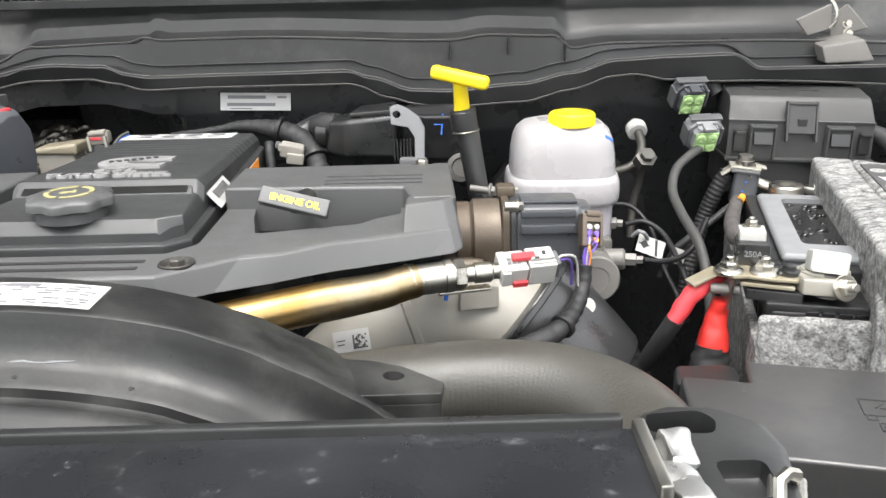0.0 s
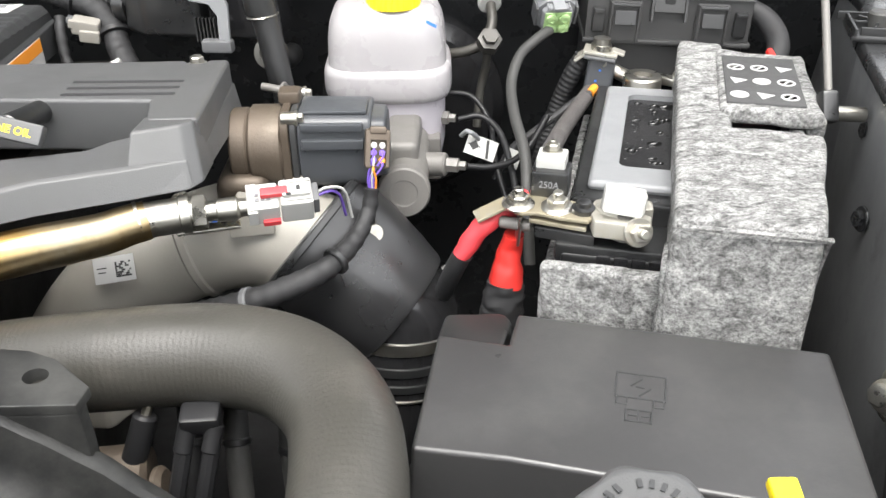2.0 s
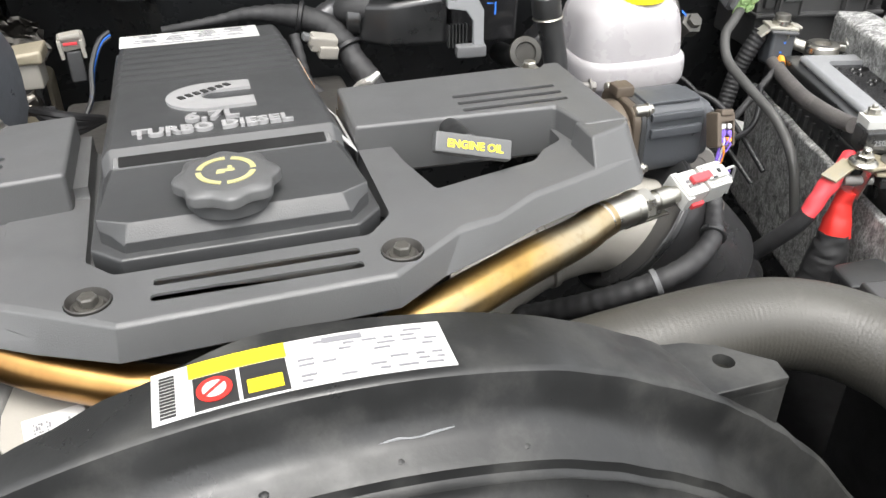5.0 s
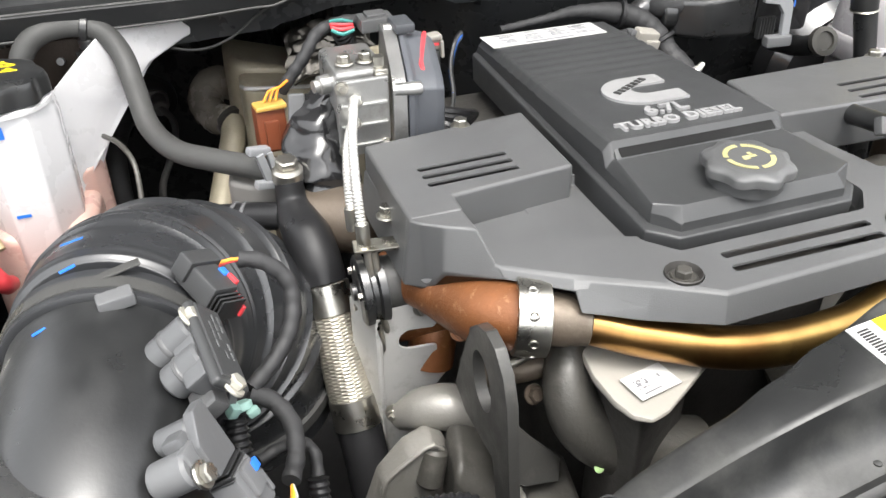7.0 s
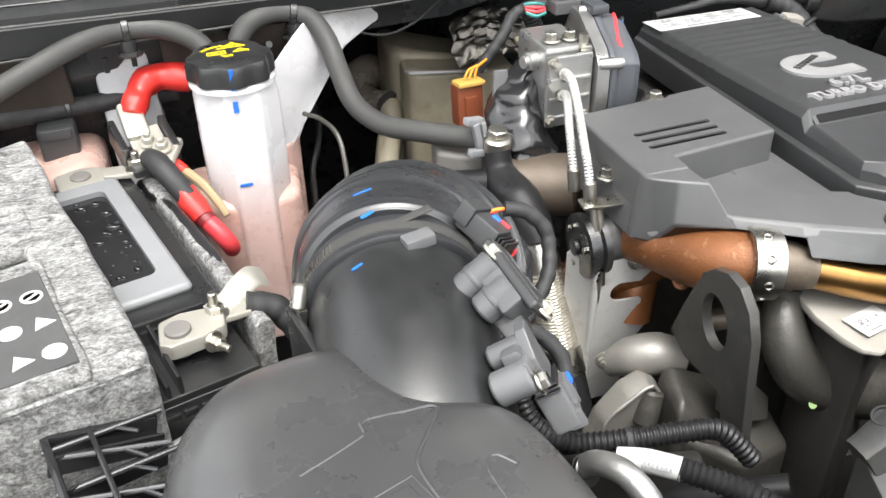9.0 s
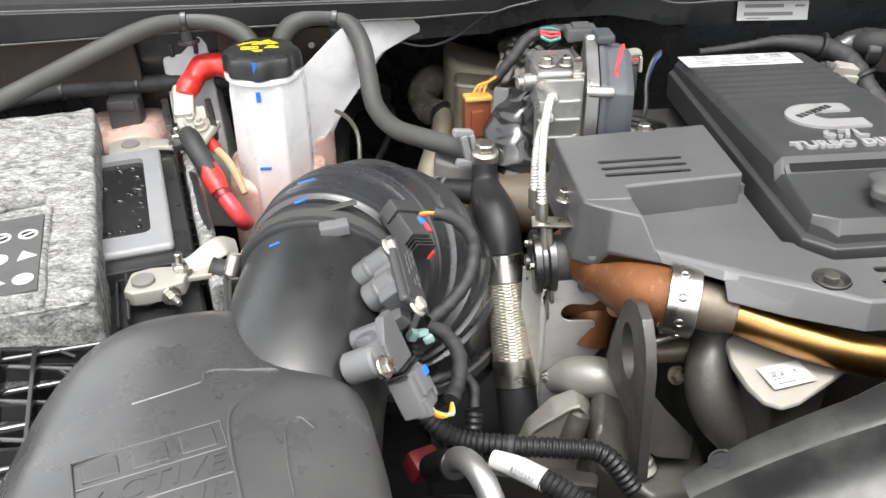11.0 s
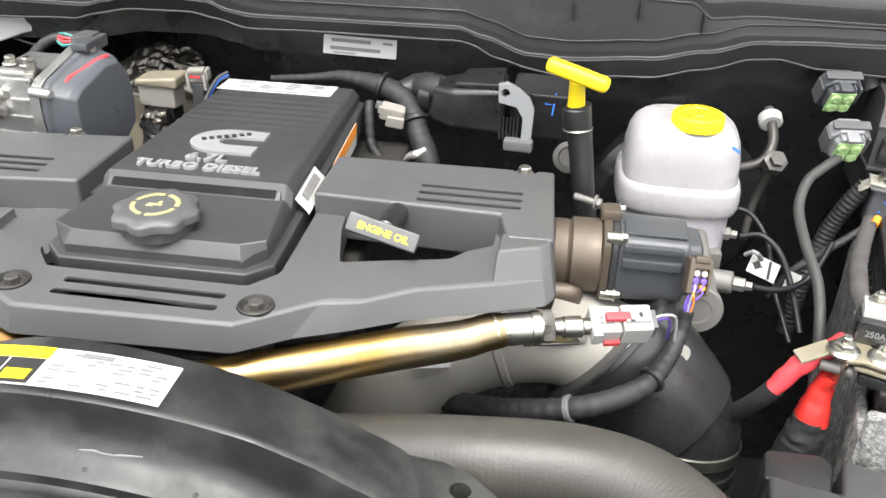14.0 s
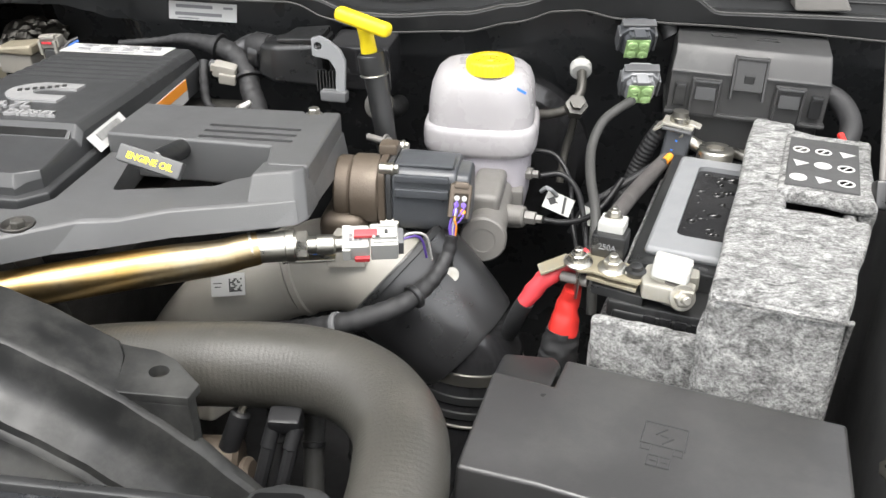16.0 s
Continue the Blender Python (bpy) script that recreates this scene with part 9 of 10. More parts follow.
def alternator():
    o = thing("water_pump_housing", (-0.27, 0.76, 0.9), "rough cast aluminium housing below the exhaust", "housing")
    part("body", tube([(-0.33, 0.79, 0.98), (-0.30, 0.785, 1.02), (-0.272, 0.775, 1.05), (-0.24, 0.765, 1.06), (-0.2, 0.757, 1.06)], [0.03, 0.034, 0.034, 0.032, 0.03], 26), "castdark", o, smooth=60)
    front = [(-0.33, 1.04), (-0.326, 1.099), (-0.301, 1.12), (-0.281, 1.131), (-0.27, 1.113), (-0.254, 1.04)]
    back = [(-0.346, 1.03), (-0.325, 1.094), (-0.301, 1.121), (-0.281, 1.129), (-0.266, 1.119), (-0.244, 1.03)]
    part("arm", bevelled(loft([[(x, 0.77, z) for x, z in back], [(x, 0.757, z + 0.002) for x, z in back], [(x, 0.742, z) for x, z in front]]), 0.004, 3, 10), "castpale", o, "pale cast arm with a raised rim", smooth=60)
    part("rim", tube([(-0.3265, 0.742, 1.07), (-0.3245, 0.742, 1.1), (-0.301, 0.7415, 1.12), (-0.2815, 0.7415, 1.1305), (-0.2705, 0.742, 1.114), (-0.263, 0.742, 1.08)], 0.0022, 10), "castpale", o)
    part("pin", rod((-0.288, 0.735, 1.09), (-0.277, 0.745, 1.122), 0.0115, 18, 0.003), "castdark", o)
    part("pipe", tube([(-0.293, 0.80, 1.112), (-0.276, 0.787, 1.128), (-0.255, 0.778, 1.132), (-0.232, 0.77, 1.126)], [0.012, 0.019, 0.021, 0.018], 24), "castpale", o, "dented aluminium pipe")
    part("fitting", hexbolt((-0.297, 0.80, 1.118), (-0.5, -0.7, 0.3), 0.006, 0.007, stud=0.004), "steel", o)
    part("cover", bevelled(loft([[(x, y, 1.0) for x, y in ((-0.285, 0.70), (-0.225, 0.66), (-0.17, 0.68), (-0.19, 0.76), (-0.275, 0.765))],
                                 [(-0.276, 0.705, 1.125), (-0.226, 0.672, 1.075), (-0.172, 0.685, 1.06), (-0.195, 0.75, 1.10), (-0.265, 0.755, 1.135)],
                                 [(-0.268, 0.712, 1.135), (-0.228, 0.688, 1.098), (-0.182, 0.695, 1.075), (-0.2, 0.74, 1.115), (-0.258, 0.748, 1.143)]]), 0.005, 3, 10), "castdark", o, smooth=60)
    part("foot", prism([(-0.275, 0.70), (-0.228, 0.662), (-0.17, 0.675), (-0.165, 0.735), (-0.25, 0.735)], 1.03, lambda x, y: 1.093 - (x + 0.22) * 0.15 + (y - 0.69) * 0.3, 0.008, 3), "castdark", o)
    part("nut", hexbolt((-0.231, 0.692, 1.098), (0, -0.2, 1), 0.0085, 0.013, stud=0.008), "steel", o)
    return o


alternator()


def lifting_eye():
    o = thing("lifting_eye", (-0.25, 0.69, 1.05), "dark steel lifting eye plate with an oval hole", "lifting eye")
    outline = [(0.066, -0.036), (0.05, -0.005), (0.022, 0.04), (0.006, 0.05), (-0.012, 0.053), (-0.028, 0.047), (-0.041, 0.03), (-0.046, 0.006), (-0.044, -0.03), (-0.042, -0.1), (-0.014, -0.1), (-0.01, -0.06), (0.02, -0.056), (0.045, -0.052)]
    plate = bevelled(loft([[(x, d, z) for x, z in outline] for d in (0.0, 0.0095)]), 0.0012, 2)
    hole = moved(lathe([(0.0175, -0.03), (0.0175, 0.03)], (0.002, 0, 0.002), (0, 1, 0), 28), Matrix.Rotation(radians(8), 4, "Y") @ Matrix.Diagonal((1, 1, 1.45, 1)))
    part("plate", moved(carve(plate, [hole]), pose(-0.243, 0.707, 1.217, 0, 0, 90) @ Matrix.Rotation(radians(10), 4, "Y")), "darksteel", o)
    up = [(-0.246, 0.688, 1.135), (-0.236, 0.705, 1.183), (-0.228, 0.705, 1.175), (-0.211, 0.705, 1.151), (-0.184, 0.70, 1.121), (-0.189, 0.69, 1.104), (-0.222, 0.685, 1.116)]
    part("leg", bevelled(loft([[(x, y + 0.008, z - 0.004) for x, y, z in up], up]), 0.0015, 2), "darksteel", o)
    return o


lifting_eye()


def thermostat_elbow():
    o = thing("coolant_elbow", (-0.15, 0.69, 1.0), "fat dark cast elbow in front of the engine", "pipe elbow")
    part("elbow", tube([(-0.165, 0.745, 1.23), (-0.17, 0.728, 1.215), (-0.179, 0.71, 1.196), (-0.176, 0.695, 1.172), (-0.158, 0.686, 1.149), (-0.124, 0.68, 1.13), (-0.07, 0.675, 1.115)], [0.0165, 0.0175, 0.0215, 0.0245, 0.0265, 0.0275, 0.0275], 30, 0.005), "castdark", o, smooth=60)
    part("flange", lathe([(0.018, 0), (0.021, 0.002), (0.021, 0.007), (0.018, 0.009)], (-0.166, 0.744, 1.229), (-0.3, -0.7, -0.65), 24), "brownalu", o)
    part("paint_dot", lathe([(0.004, 0), (0.004, 0.0008), (0.002, 0.001)], (-0.168, 0.666, 1.137), (-0.2, -0.75, 0.55), 12), "green", o, "green paint dot")
    p = thing("tensioner_cover", (-0.13, 0.68, 1.1), "pale grey metal cover plate with a code label", "cover plate")
    plate = [(-0.165, 0.726), (-0.172, 0.684), (-0.17, 0.655), (-0.164, 0.638), (-0.152, 0.63), (-0.136, 0.634), (-0.112, 0.648), (-0.07, 0.674), (-0.07, 0.70), (-0.12, 0.72)]
    part("plate", prism(plate, 1.213, lambda x, y: 1.222 - max(0, 0.66 - y) * 0.12, 0.003), "horn", p)
    part("skirt", prism(grown(plate, -0.014), 1.0, 1.213, 0.003), "iron", p)
    lab = part("label", decal((-0.136, 0.6615, 1.2232), (0.98, 0.19, 0), (0, -0.02, 1), 0.0385, 0.0255), "label", p, "cream label with a square code")
    part("print", on_sheet((-0.136, 0.6615, 1.2232), (0.98, 0.19, 0), (0, -0.02, 1), [(-0.0125 + 0.0016 * (i % 7), -0.003 + 0.0016 * (i // 7), 0.0013, 0.0013) for i in range(49) if (i * i * 3 + i * 5 + i // 7) % 5 in (0, 2)] + [(-0.005, -0.0085, 0.016, 0.001), (0.009, 0.002, 0.0015, 0.003)]), "greyink", lab)
    return o


thermostat_elbow()


def throttle_body():
    o = thing("throttle_actuator", (-0.24, 1.02, 1.25), "cast aluminium throttle with a slate grey motor cover", "throttle")
    ax = Vector((0.98, -0.18, 0.0)).normalized()
    outline = [(0.962, 1.286), (0.958, 1.318), (0.958, 1.351), (0.972, 1.362), (1.03, 1.381), (1.056, 1.379), (1.076, 1.352), (1.08, 1.315), (1.076, 1.278), (1.05, 1.258), (1.01, 1.252), (0.978, 1.262)]
    def section(k, off):
        return [Vector((-0.2115 + (y - 1.02) * k * 0.18, 1.02 + (y - 1.02) * k, 1.316 + (z - 1.316) * k)) + ax * off for y, z in outline]
    part("flange_ring", bevelled(loft([section(1.0, -0.016), section(1.0, -0.003)]), 0.0012, 2, 30), "alu", o)
    cov = part("motor_cover", bevelled(loft([section(0.99, -0.002), section(0.99, 0.004), section(0.92, 0.007), section(0.86, 0.026), section(0.76, 0.034)]), 0.002, 2, 20), "slate", o, "slate grey plastic motor cover", smooth=40)
    part("mark", tube([(-0.2065, 0.98, 1.3565), (-0.2005, 0.979, 1.3535), (-0.2035, 0.983, 1.3595), (-0.1965, 1.003, 1.3645), (-0.1865, 1.027, 1.3705), (-0.182, 1.037, 1.372)], [0.0024, 0.0026, 0.002, 0.0028, 0.0034, 0.002], 8), "wred", cov, "red paint stroke")
    for y, z in ((0.962, 1.35), (0.966, 1.292), (1.038, 1.379), (1.07, 1.28), (1.01, 1.256)):
        c = Vector((-0.2115 + (y - 1.02) * 0.18, y, z))
        part("screw", lathe([(0.0058, -0.014), (0.0062, 0.0), (0.0062, 0.009), (0.0045, 0.0115), (0.0012, 0.012)], c, ax, 14), "alu", cov)
    part("ear", box((-0.206, 1.035, 1.384), (0.02, 0.03, 0.01), 0.003), "egrgrey", o)
    part("plug", join(box((-0.2215, 1.072, 1.3765), (0.034, 0.024, 0.014), 0.002), box((-0.2215, 1.072, 1.3845), (0.02, 0.016, 0.004), 0.001)), "cover", o)
    part("housing", join(box((-0.262, 1.015, 1.345), (0.05, 0.07, 0.045), 0.006), box((-0.262, 1.01, 1.305), (0.045, 0.06, 0.05), 0.006)), "alu", o, "cast aluminium housing")
    part("face_plate", box((-0.264, 0.972, 1.325), (0.05, 0.006, 0.075), 0.003), "alu", o)
    for x, z in ((-0.274, 1.37), (-0.254, 1.37)):
        part("bolt", hexbolt((x, 0.995, z), (0, 0, 1), 0.006, 0.008), "steel", o)
    for z_ in (1.298, 1.318, 1.338):
        part("casting_rib", box((-0.264, 0.9685, z_), (0.044, 0.004, 0.004), 0.001), "alu", o)
    part("sensor_body", join(box((-0.244, 0.985, 1.352), (0.014, 0.02, 0.03), 0.003), rod((-0.244, 0.985, 1.366), (-0.244, 0.985, 1.376), 0.005, 12)), "steel", o)
    for x_, z_ in ((-0.284, 1.295), (-0.245, 1.295), (-0.284, 1.357)):
        part("bolt", hexbolt((x_, 0.968, z_), (0, -1, 0.05), 0.0045, 0.005), "steel", o)
    part("union", lathe([(0.009, 0), (0.009, 0.01), (0.006, 0.011), (0.006, 0.016)], (-0.288, 1.0, 1.35), (-1, -0.2, 0), 14), "alu", o)
    rubber_boot = tube([(-0.272, 1.03, 1.318), (-0.298, 1.02, 1.3), (-0.305, 1.0, 1.272), (-0.3, 0.98, 1.24), (-0.295, 0.95, 1.2)], [0.026, 0.031, 0.033, 0.031, 0.028], 36, 0.003)
    for v in rubber_boot.verts:
        v.co += noise.noise_vector(Vector((v.co.x * 40, v.co.y * 40, v.co.z * 75))) * 0.007
    part("boot", rubber_boot, "gloss", o, "wrinkled glossy black boot")
    return o


throttle_body()
harness("throttle_wire", [(-0.222, 1.082, 1.375), (-0.25, 1.09, 1.3745), (-0.2775, 1.08, 1.3705), (-0.296, 1.068, 1.353), (-0.313, 1.066, 1.333), (-0.322, 1.07, 1.32)], 0.0062, "black taped wire over the throttle", "tape")
harness("throttle_wire", [(-0.257, 1.09, 1.374), (-0.25, 1.094, 1.358), (-0.24, 1.098, 1.34), (-0.23, 1.1, 1.32)], 0.009, "black corrugated conduit behind the throttle", "loom", (), 0.005, 0.0008)
o = thing("sensor_wires", (-0.255, 1.08, 1.374), "short teal and red wires above the throttle", "wires")
for k, mt in enumerate(("tealwire", "wred", "wred", "tealwire")):
    part("wire", tube([(-0.2645, 1.083 - 0.002 * k, 1.3785 - 0.0022 * k), (-0.255, 1.077 - 0.002 * k, 1.381 - 0.0042 * k), (-0.243, 1.08 - 0.002 * k, 1.3765 - 0.002 * k)], 0.0019, 6), mt, o)


def brown_plug():
    o = thing("wiring_connector", (-0.338, 1.06, 1.26), "brown wiring plug with a yellow top and orange wires", "connector")
    part("shell", join(box((-0.338, 1.062, 1.286), (0.03, 0.022, 0.046), 0.003, (-6, 0, 4)), box((-0.338, 1.05, 1.283), (0.014, 0.006, 0.03), 0.001, (-6, 0, 4))), "brown", o)
    part("top", box((-0.337, 1.061, 1.3105), (0.031, 0.022, 0.0055), 0.002, (-6, 0, 4)), material("tan_plastic", (0.5, 0.3, 0.07), 0.45, var=0.08, bump=0.05), o, "yellow top lock")
    for k in range(3):
        part("wire", tube([(-0.342 + 0.006 * k, 1.06, 1.315), (-0.335 + 0.004 * k, 1.062, 1.325), (-0.325, 1.062, 1.327), (-0.316, 1.06, 1.334)], 0.0013, 6), "orange", o)
    part("clip", join(box((-0.363, 0.978, 1.305), (0.022, 0.01, 0.008), 0.002, (0, 12, 20)), box((-0.36, 0.975, 1.289), (0.008, 0.006, 0.03), 0.0015, (0, -14, 20)), box((-0.352, 0.978, 1.29), (0.006, 0.006, 0.026), 0.0015, (0, -10, 20)), box((-0.361, 0.974, 1.272), (0.02, 0.009, 0.008), 0.002, (0, 14, 20))), "handle", o, "pale plastic hose clip")
    part("bracket", prism([(-0.392, 1.01), (-0.37, 0.99), (-0.345, 0.985), (-0.335, 1.05), (-0.385, 1.05)], 1.225, 1.262, 0.006, 3), "castgrey", o)
    return o


brown_plug()


def turbo_duct():
    o = thing("turbo_housing", (-0.3, 1.15, 1.1), "tan heat-stained metal turbo shield with rounded ribs", "turbo")
    tan = material("tan_heat_stained_metal", (0.31, 0.275, 0.205), 0.45, 0.15, var=0.25, bump=0.3, stain=(0.22, 0.185, 0.125), stain_scale=16)
    part("shield", prism([(-0.349, 1.352), (-0.339, 1.328), (-0.266, 1.316), (-0.23, 1.334), (-0.205, 1.413), (-0.342, 1.425)], 1.0, lambda x, y: 1.261 - max(0, x + 0.278) * 0.5 - (1.419 - y) * 0.06, 0.014, 4), tan, o, smooth=60)
    part("step", prism([(-0.339, 1.297), (-0.33, 1.28), (-0.23, 1.271), (-0.183, 1.285), (-0.181, 1.346), (-0.333, 1.358)], 1.0, lambda x, y: 1.2435 - (x + 0.339) * 0.08 - (1.358 - y) * 0.05, 0.01, 4), tan, o, "lower rounded step of the shield", smooth=60)
    part("edge", tube([(-0.3375, 1.295, 1.2365), (-0.3295, 1.2815, 1.238), (-0.278, 1.275, 1.235), (-0.23, 1.2715, 1.231)], 0.0026, 8), "shield", o)
    part("outlet", rod((-0.345, 0.985, 1.225), (-0.262, 0.935, 1.235), 0.033, 30, 0.006), "brownalu", o, "tan metal outlet below the throttle")
    part("lower_pipe", tube([(-0.351, 1.34, 1.175), (-0.354, 1.32, 1.158), (-0.369, 1.29, 1.133), (-0.389, 1.24, 1.102), (-0.41, 1.18, 1.06)], 0.0165, 18), tan, o)
    b = thing("breather_hose", (-0.36, 1.4, 1.15), "foil-wrapped dark hose elbow beside the turbo", "hose")
    elbow = tube([(-0.318, 1.445, 1.172), (-0.336, 1.44, 1.183), (-0.356, 1.43, 1.192), (-0.373, 1.42, 1.184), (-0.376, 1.4, 1.171), (-0.366, 1.37, 1.165), (-0.352, 1.34, 1.172)], [0.021, 0.0225, 0.024, 0.024, 0.0225, 0.021, 0.02], 24, 0.004)
    for v in elbow.verts:
        v.co += noise.noise_vector(v.co * 90) * 0.002
    part("hose", elbow, material("oily_foil_wrap", (0.33, 0.3, 0.25), 0.28, 0.3, var=0.4, bump=0.9, bump_scale=120), b)
    part("band", lathe([(0.021, 0), (0.0225, 0.001), (0.0225, 0.009), (0.021, 0.01)], (-0.352, 1.345, 1.172), (0.3, -0.7, -0.2), 22), "iron", b)
    c = thing("hose_clip", (-0.285, 1.08, 1.3), "pale grey plastic clip before the turbo shield", "clip")
    part("clip", carve(box((-0.318, 1.02, 1.31), (0.016, 0.006, 0.05), 0.002, (-10, 6, 0)), [box((-0.319, 1.02, 1.303), (0.006, 0.02, 0.024), 0.001, (-10, 6, 0))]), "greyplug", c)
    s = thing("hose_stub", (-0.36, 0.99, 1.24), "short black hose stub with a spring clip beside the oil hose", "hose")
    part("stub", tube([(-0.41, 1.0, 1.23), (-0.38, 0.985, 1.235), (-0.35, 0.965, 1.24)], 0.0135, 16), "loom", s)
    part("spring_clip", join(*[lathe([(0.0145, 0), (0.0152, 0.0008), (0.0152, 0.003), (0.0145, 0.0038)], (-0.392 + 0.009 * k, 0.991 - 0.005 * k, 1.233 + 0.001 * k), (0.85, -0.5, 0.1), 18) for k in range(2)]), "greyplug", s)
    f = thing("foil_insulation", (-0.248, 1.25, 1.27), "crumpled silver foil insulation behind the throttle", "insulation")
    bm = bmesh.new()
    bmesh.ops.create_grid(bm, x_segments=44, y_segments=26, size=0.5)
    for v in bm.verts:
        x, y = v.co.x, v.co.y
        n_, k_ = noise.noise_vector(Vector((x * 8, y * 7, 2.0))), noise.noise_vector(Vector((x * 22, y * 20, 5.0)))
        v.co = Vector((-0.228 + x * (0.115 - 0.03 * abs(y)) + n_.x * 0.006, 1.262 + y * 0.05 + n_.y * 0.004 + k_.y * 0.0015, 1.289 + y * 0.045 - x * x * 0.05 + 0.005 * n_.z + 0.0015 * k_.z))
    bmesh.ops.solidify(bm, geom=bm.faces[:], thickness=0.002)
    part("sheet", bm, "foil", f, smooth=25)
    w = thing("wiring_connector", (-0.135, 1.14, 1.27), "white and grey wiring plugs behind the throttle", "connector")
    part("plug", join(box((-0.133, 1.165, 1.312), (0.027, 0.02, 0.016), 0.003, (0, -4, 6)), box((-0.133, 1.158, 1.32), (0.022, 0.014, 0.006), 0.002, (0, -4, 6)), box((-0.144, 1.157, 1.306), (0.004, 0.012, 0.02), 0.001, (0, -4, 6)), box((-0.122, 1.157, 1.306), (0.004, 0.012, 0.02), 0.001, (0, -4, 6))), "horn", w)
    part("seal", box((-0.133, 1.1515, 1.313), (0.014, 0.002, 0.003), 0.0005), "wred", w)
    part("shell", box((-0.132, 1.158, 1.287), (0.016, 0.014, 0.034), 0.003, (-6, 0, 6)), "cover2", w)
    for k in range(3):
        part("wire", tube([(-0.094, 1.165, 1.318 - 0.003 * k), (-0.105, 1.155, 1.312 - 0.003 * k), (-0.116, 1.14, 1.29 - 0.003 * k), (-0.12, 1.12, 1.265), (-0.13, 1.1, 1.25)], 0.0026, 8), ("black", "blue", "black")[k], w)
    e = thing("relay_box", (-0.195, 1.16, 1.24), "tan plastic relay box over crinkled foil beside the throttle", "relay")
    part("lid", prism([(-0.225, 1.165), (-0.165, 1.16), (-0.162, 1.2), (-0.222, 1.205)], 1.29, lambda x, y: 1.302 + (x + 0.195) * 0.12, 0.004, 3), tan, e)
    part("body", prism([(-0.222, 1.168), (-0.17, 1.164), (-0.167, 1.193), (-0.219, 1.197)], 1.262, 1.292, 0.003), "horn", e)
    part("foot", prism([(-0.218, 1.17), (-0.174, 1.166), (-0.171, 1.19), (-0.215, 1.194)], 1.235, 1.264, 0.002), "black", e)
    wrap = tube([(-0.215, 1.162, 1.252), (-0.195, 1.158, 1.248), (-0.178, 1.158, 1.254)], [0.008, 0.012, 0.009], 16, 0.002)
    for v in wrap.verts:
        v.co += noise.noise_vector(v.co * 160) * 0.003
    part("wrap", wrap, "foil", e, smooth=0)
    g = thing("wiring_bundle", (-0.15, 1.07, 1.24), "tangle of black wires between throttle and centre cover", "wires")
    for k in range(5):
        part("wire", tube([(-0.175 + 0.005 * k, 1.08, 1.272), (-0.155, 1.06 - 0.006 * k, 1.275 - 0.006 * k), (-0.13, 1.06, 1.268 - 0.005 * k), (-0.11, 1.08, 1.255)], 0.005, 8), "loom", g)


turbo_duct()

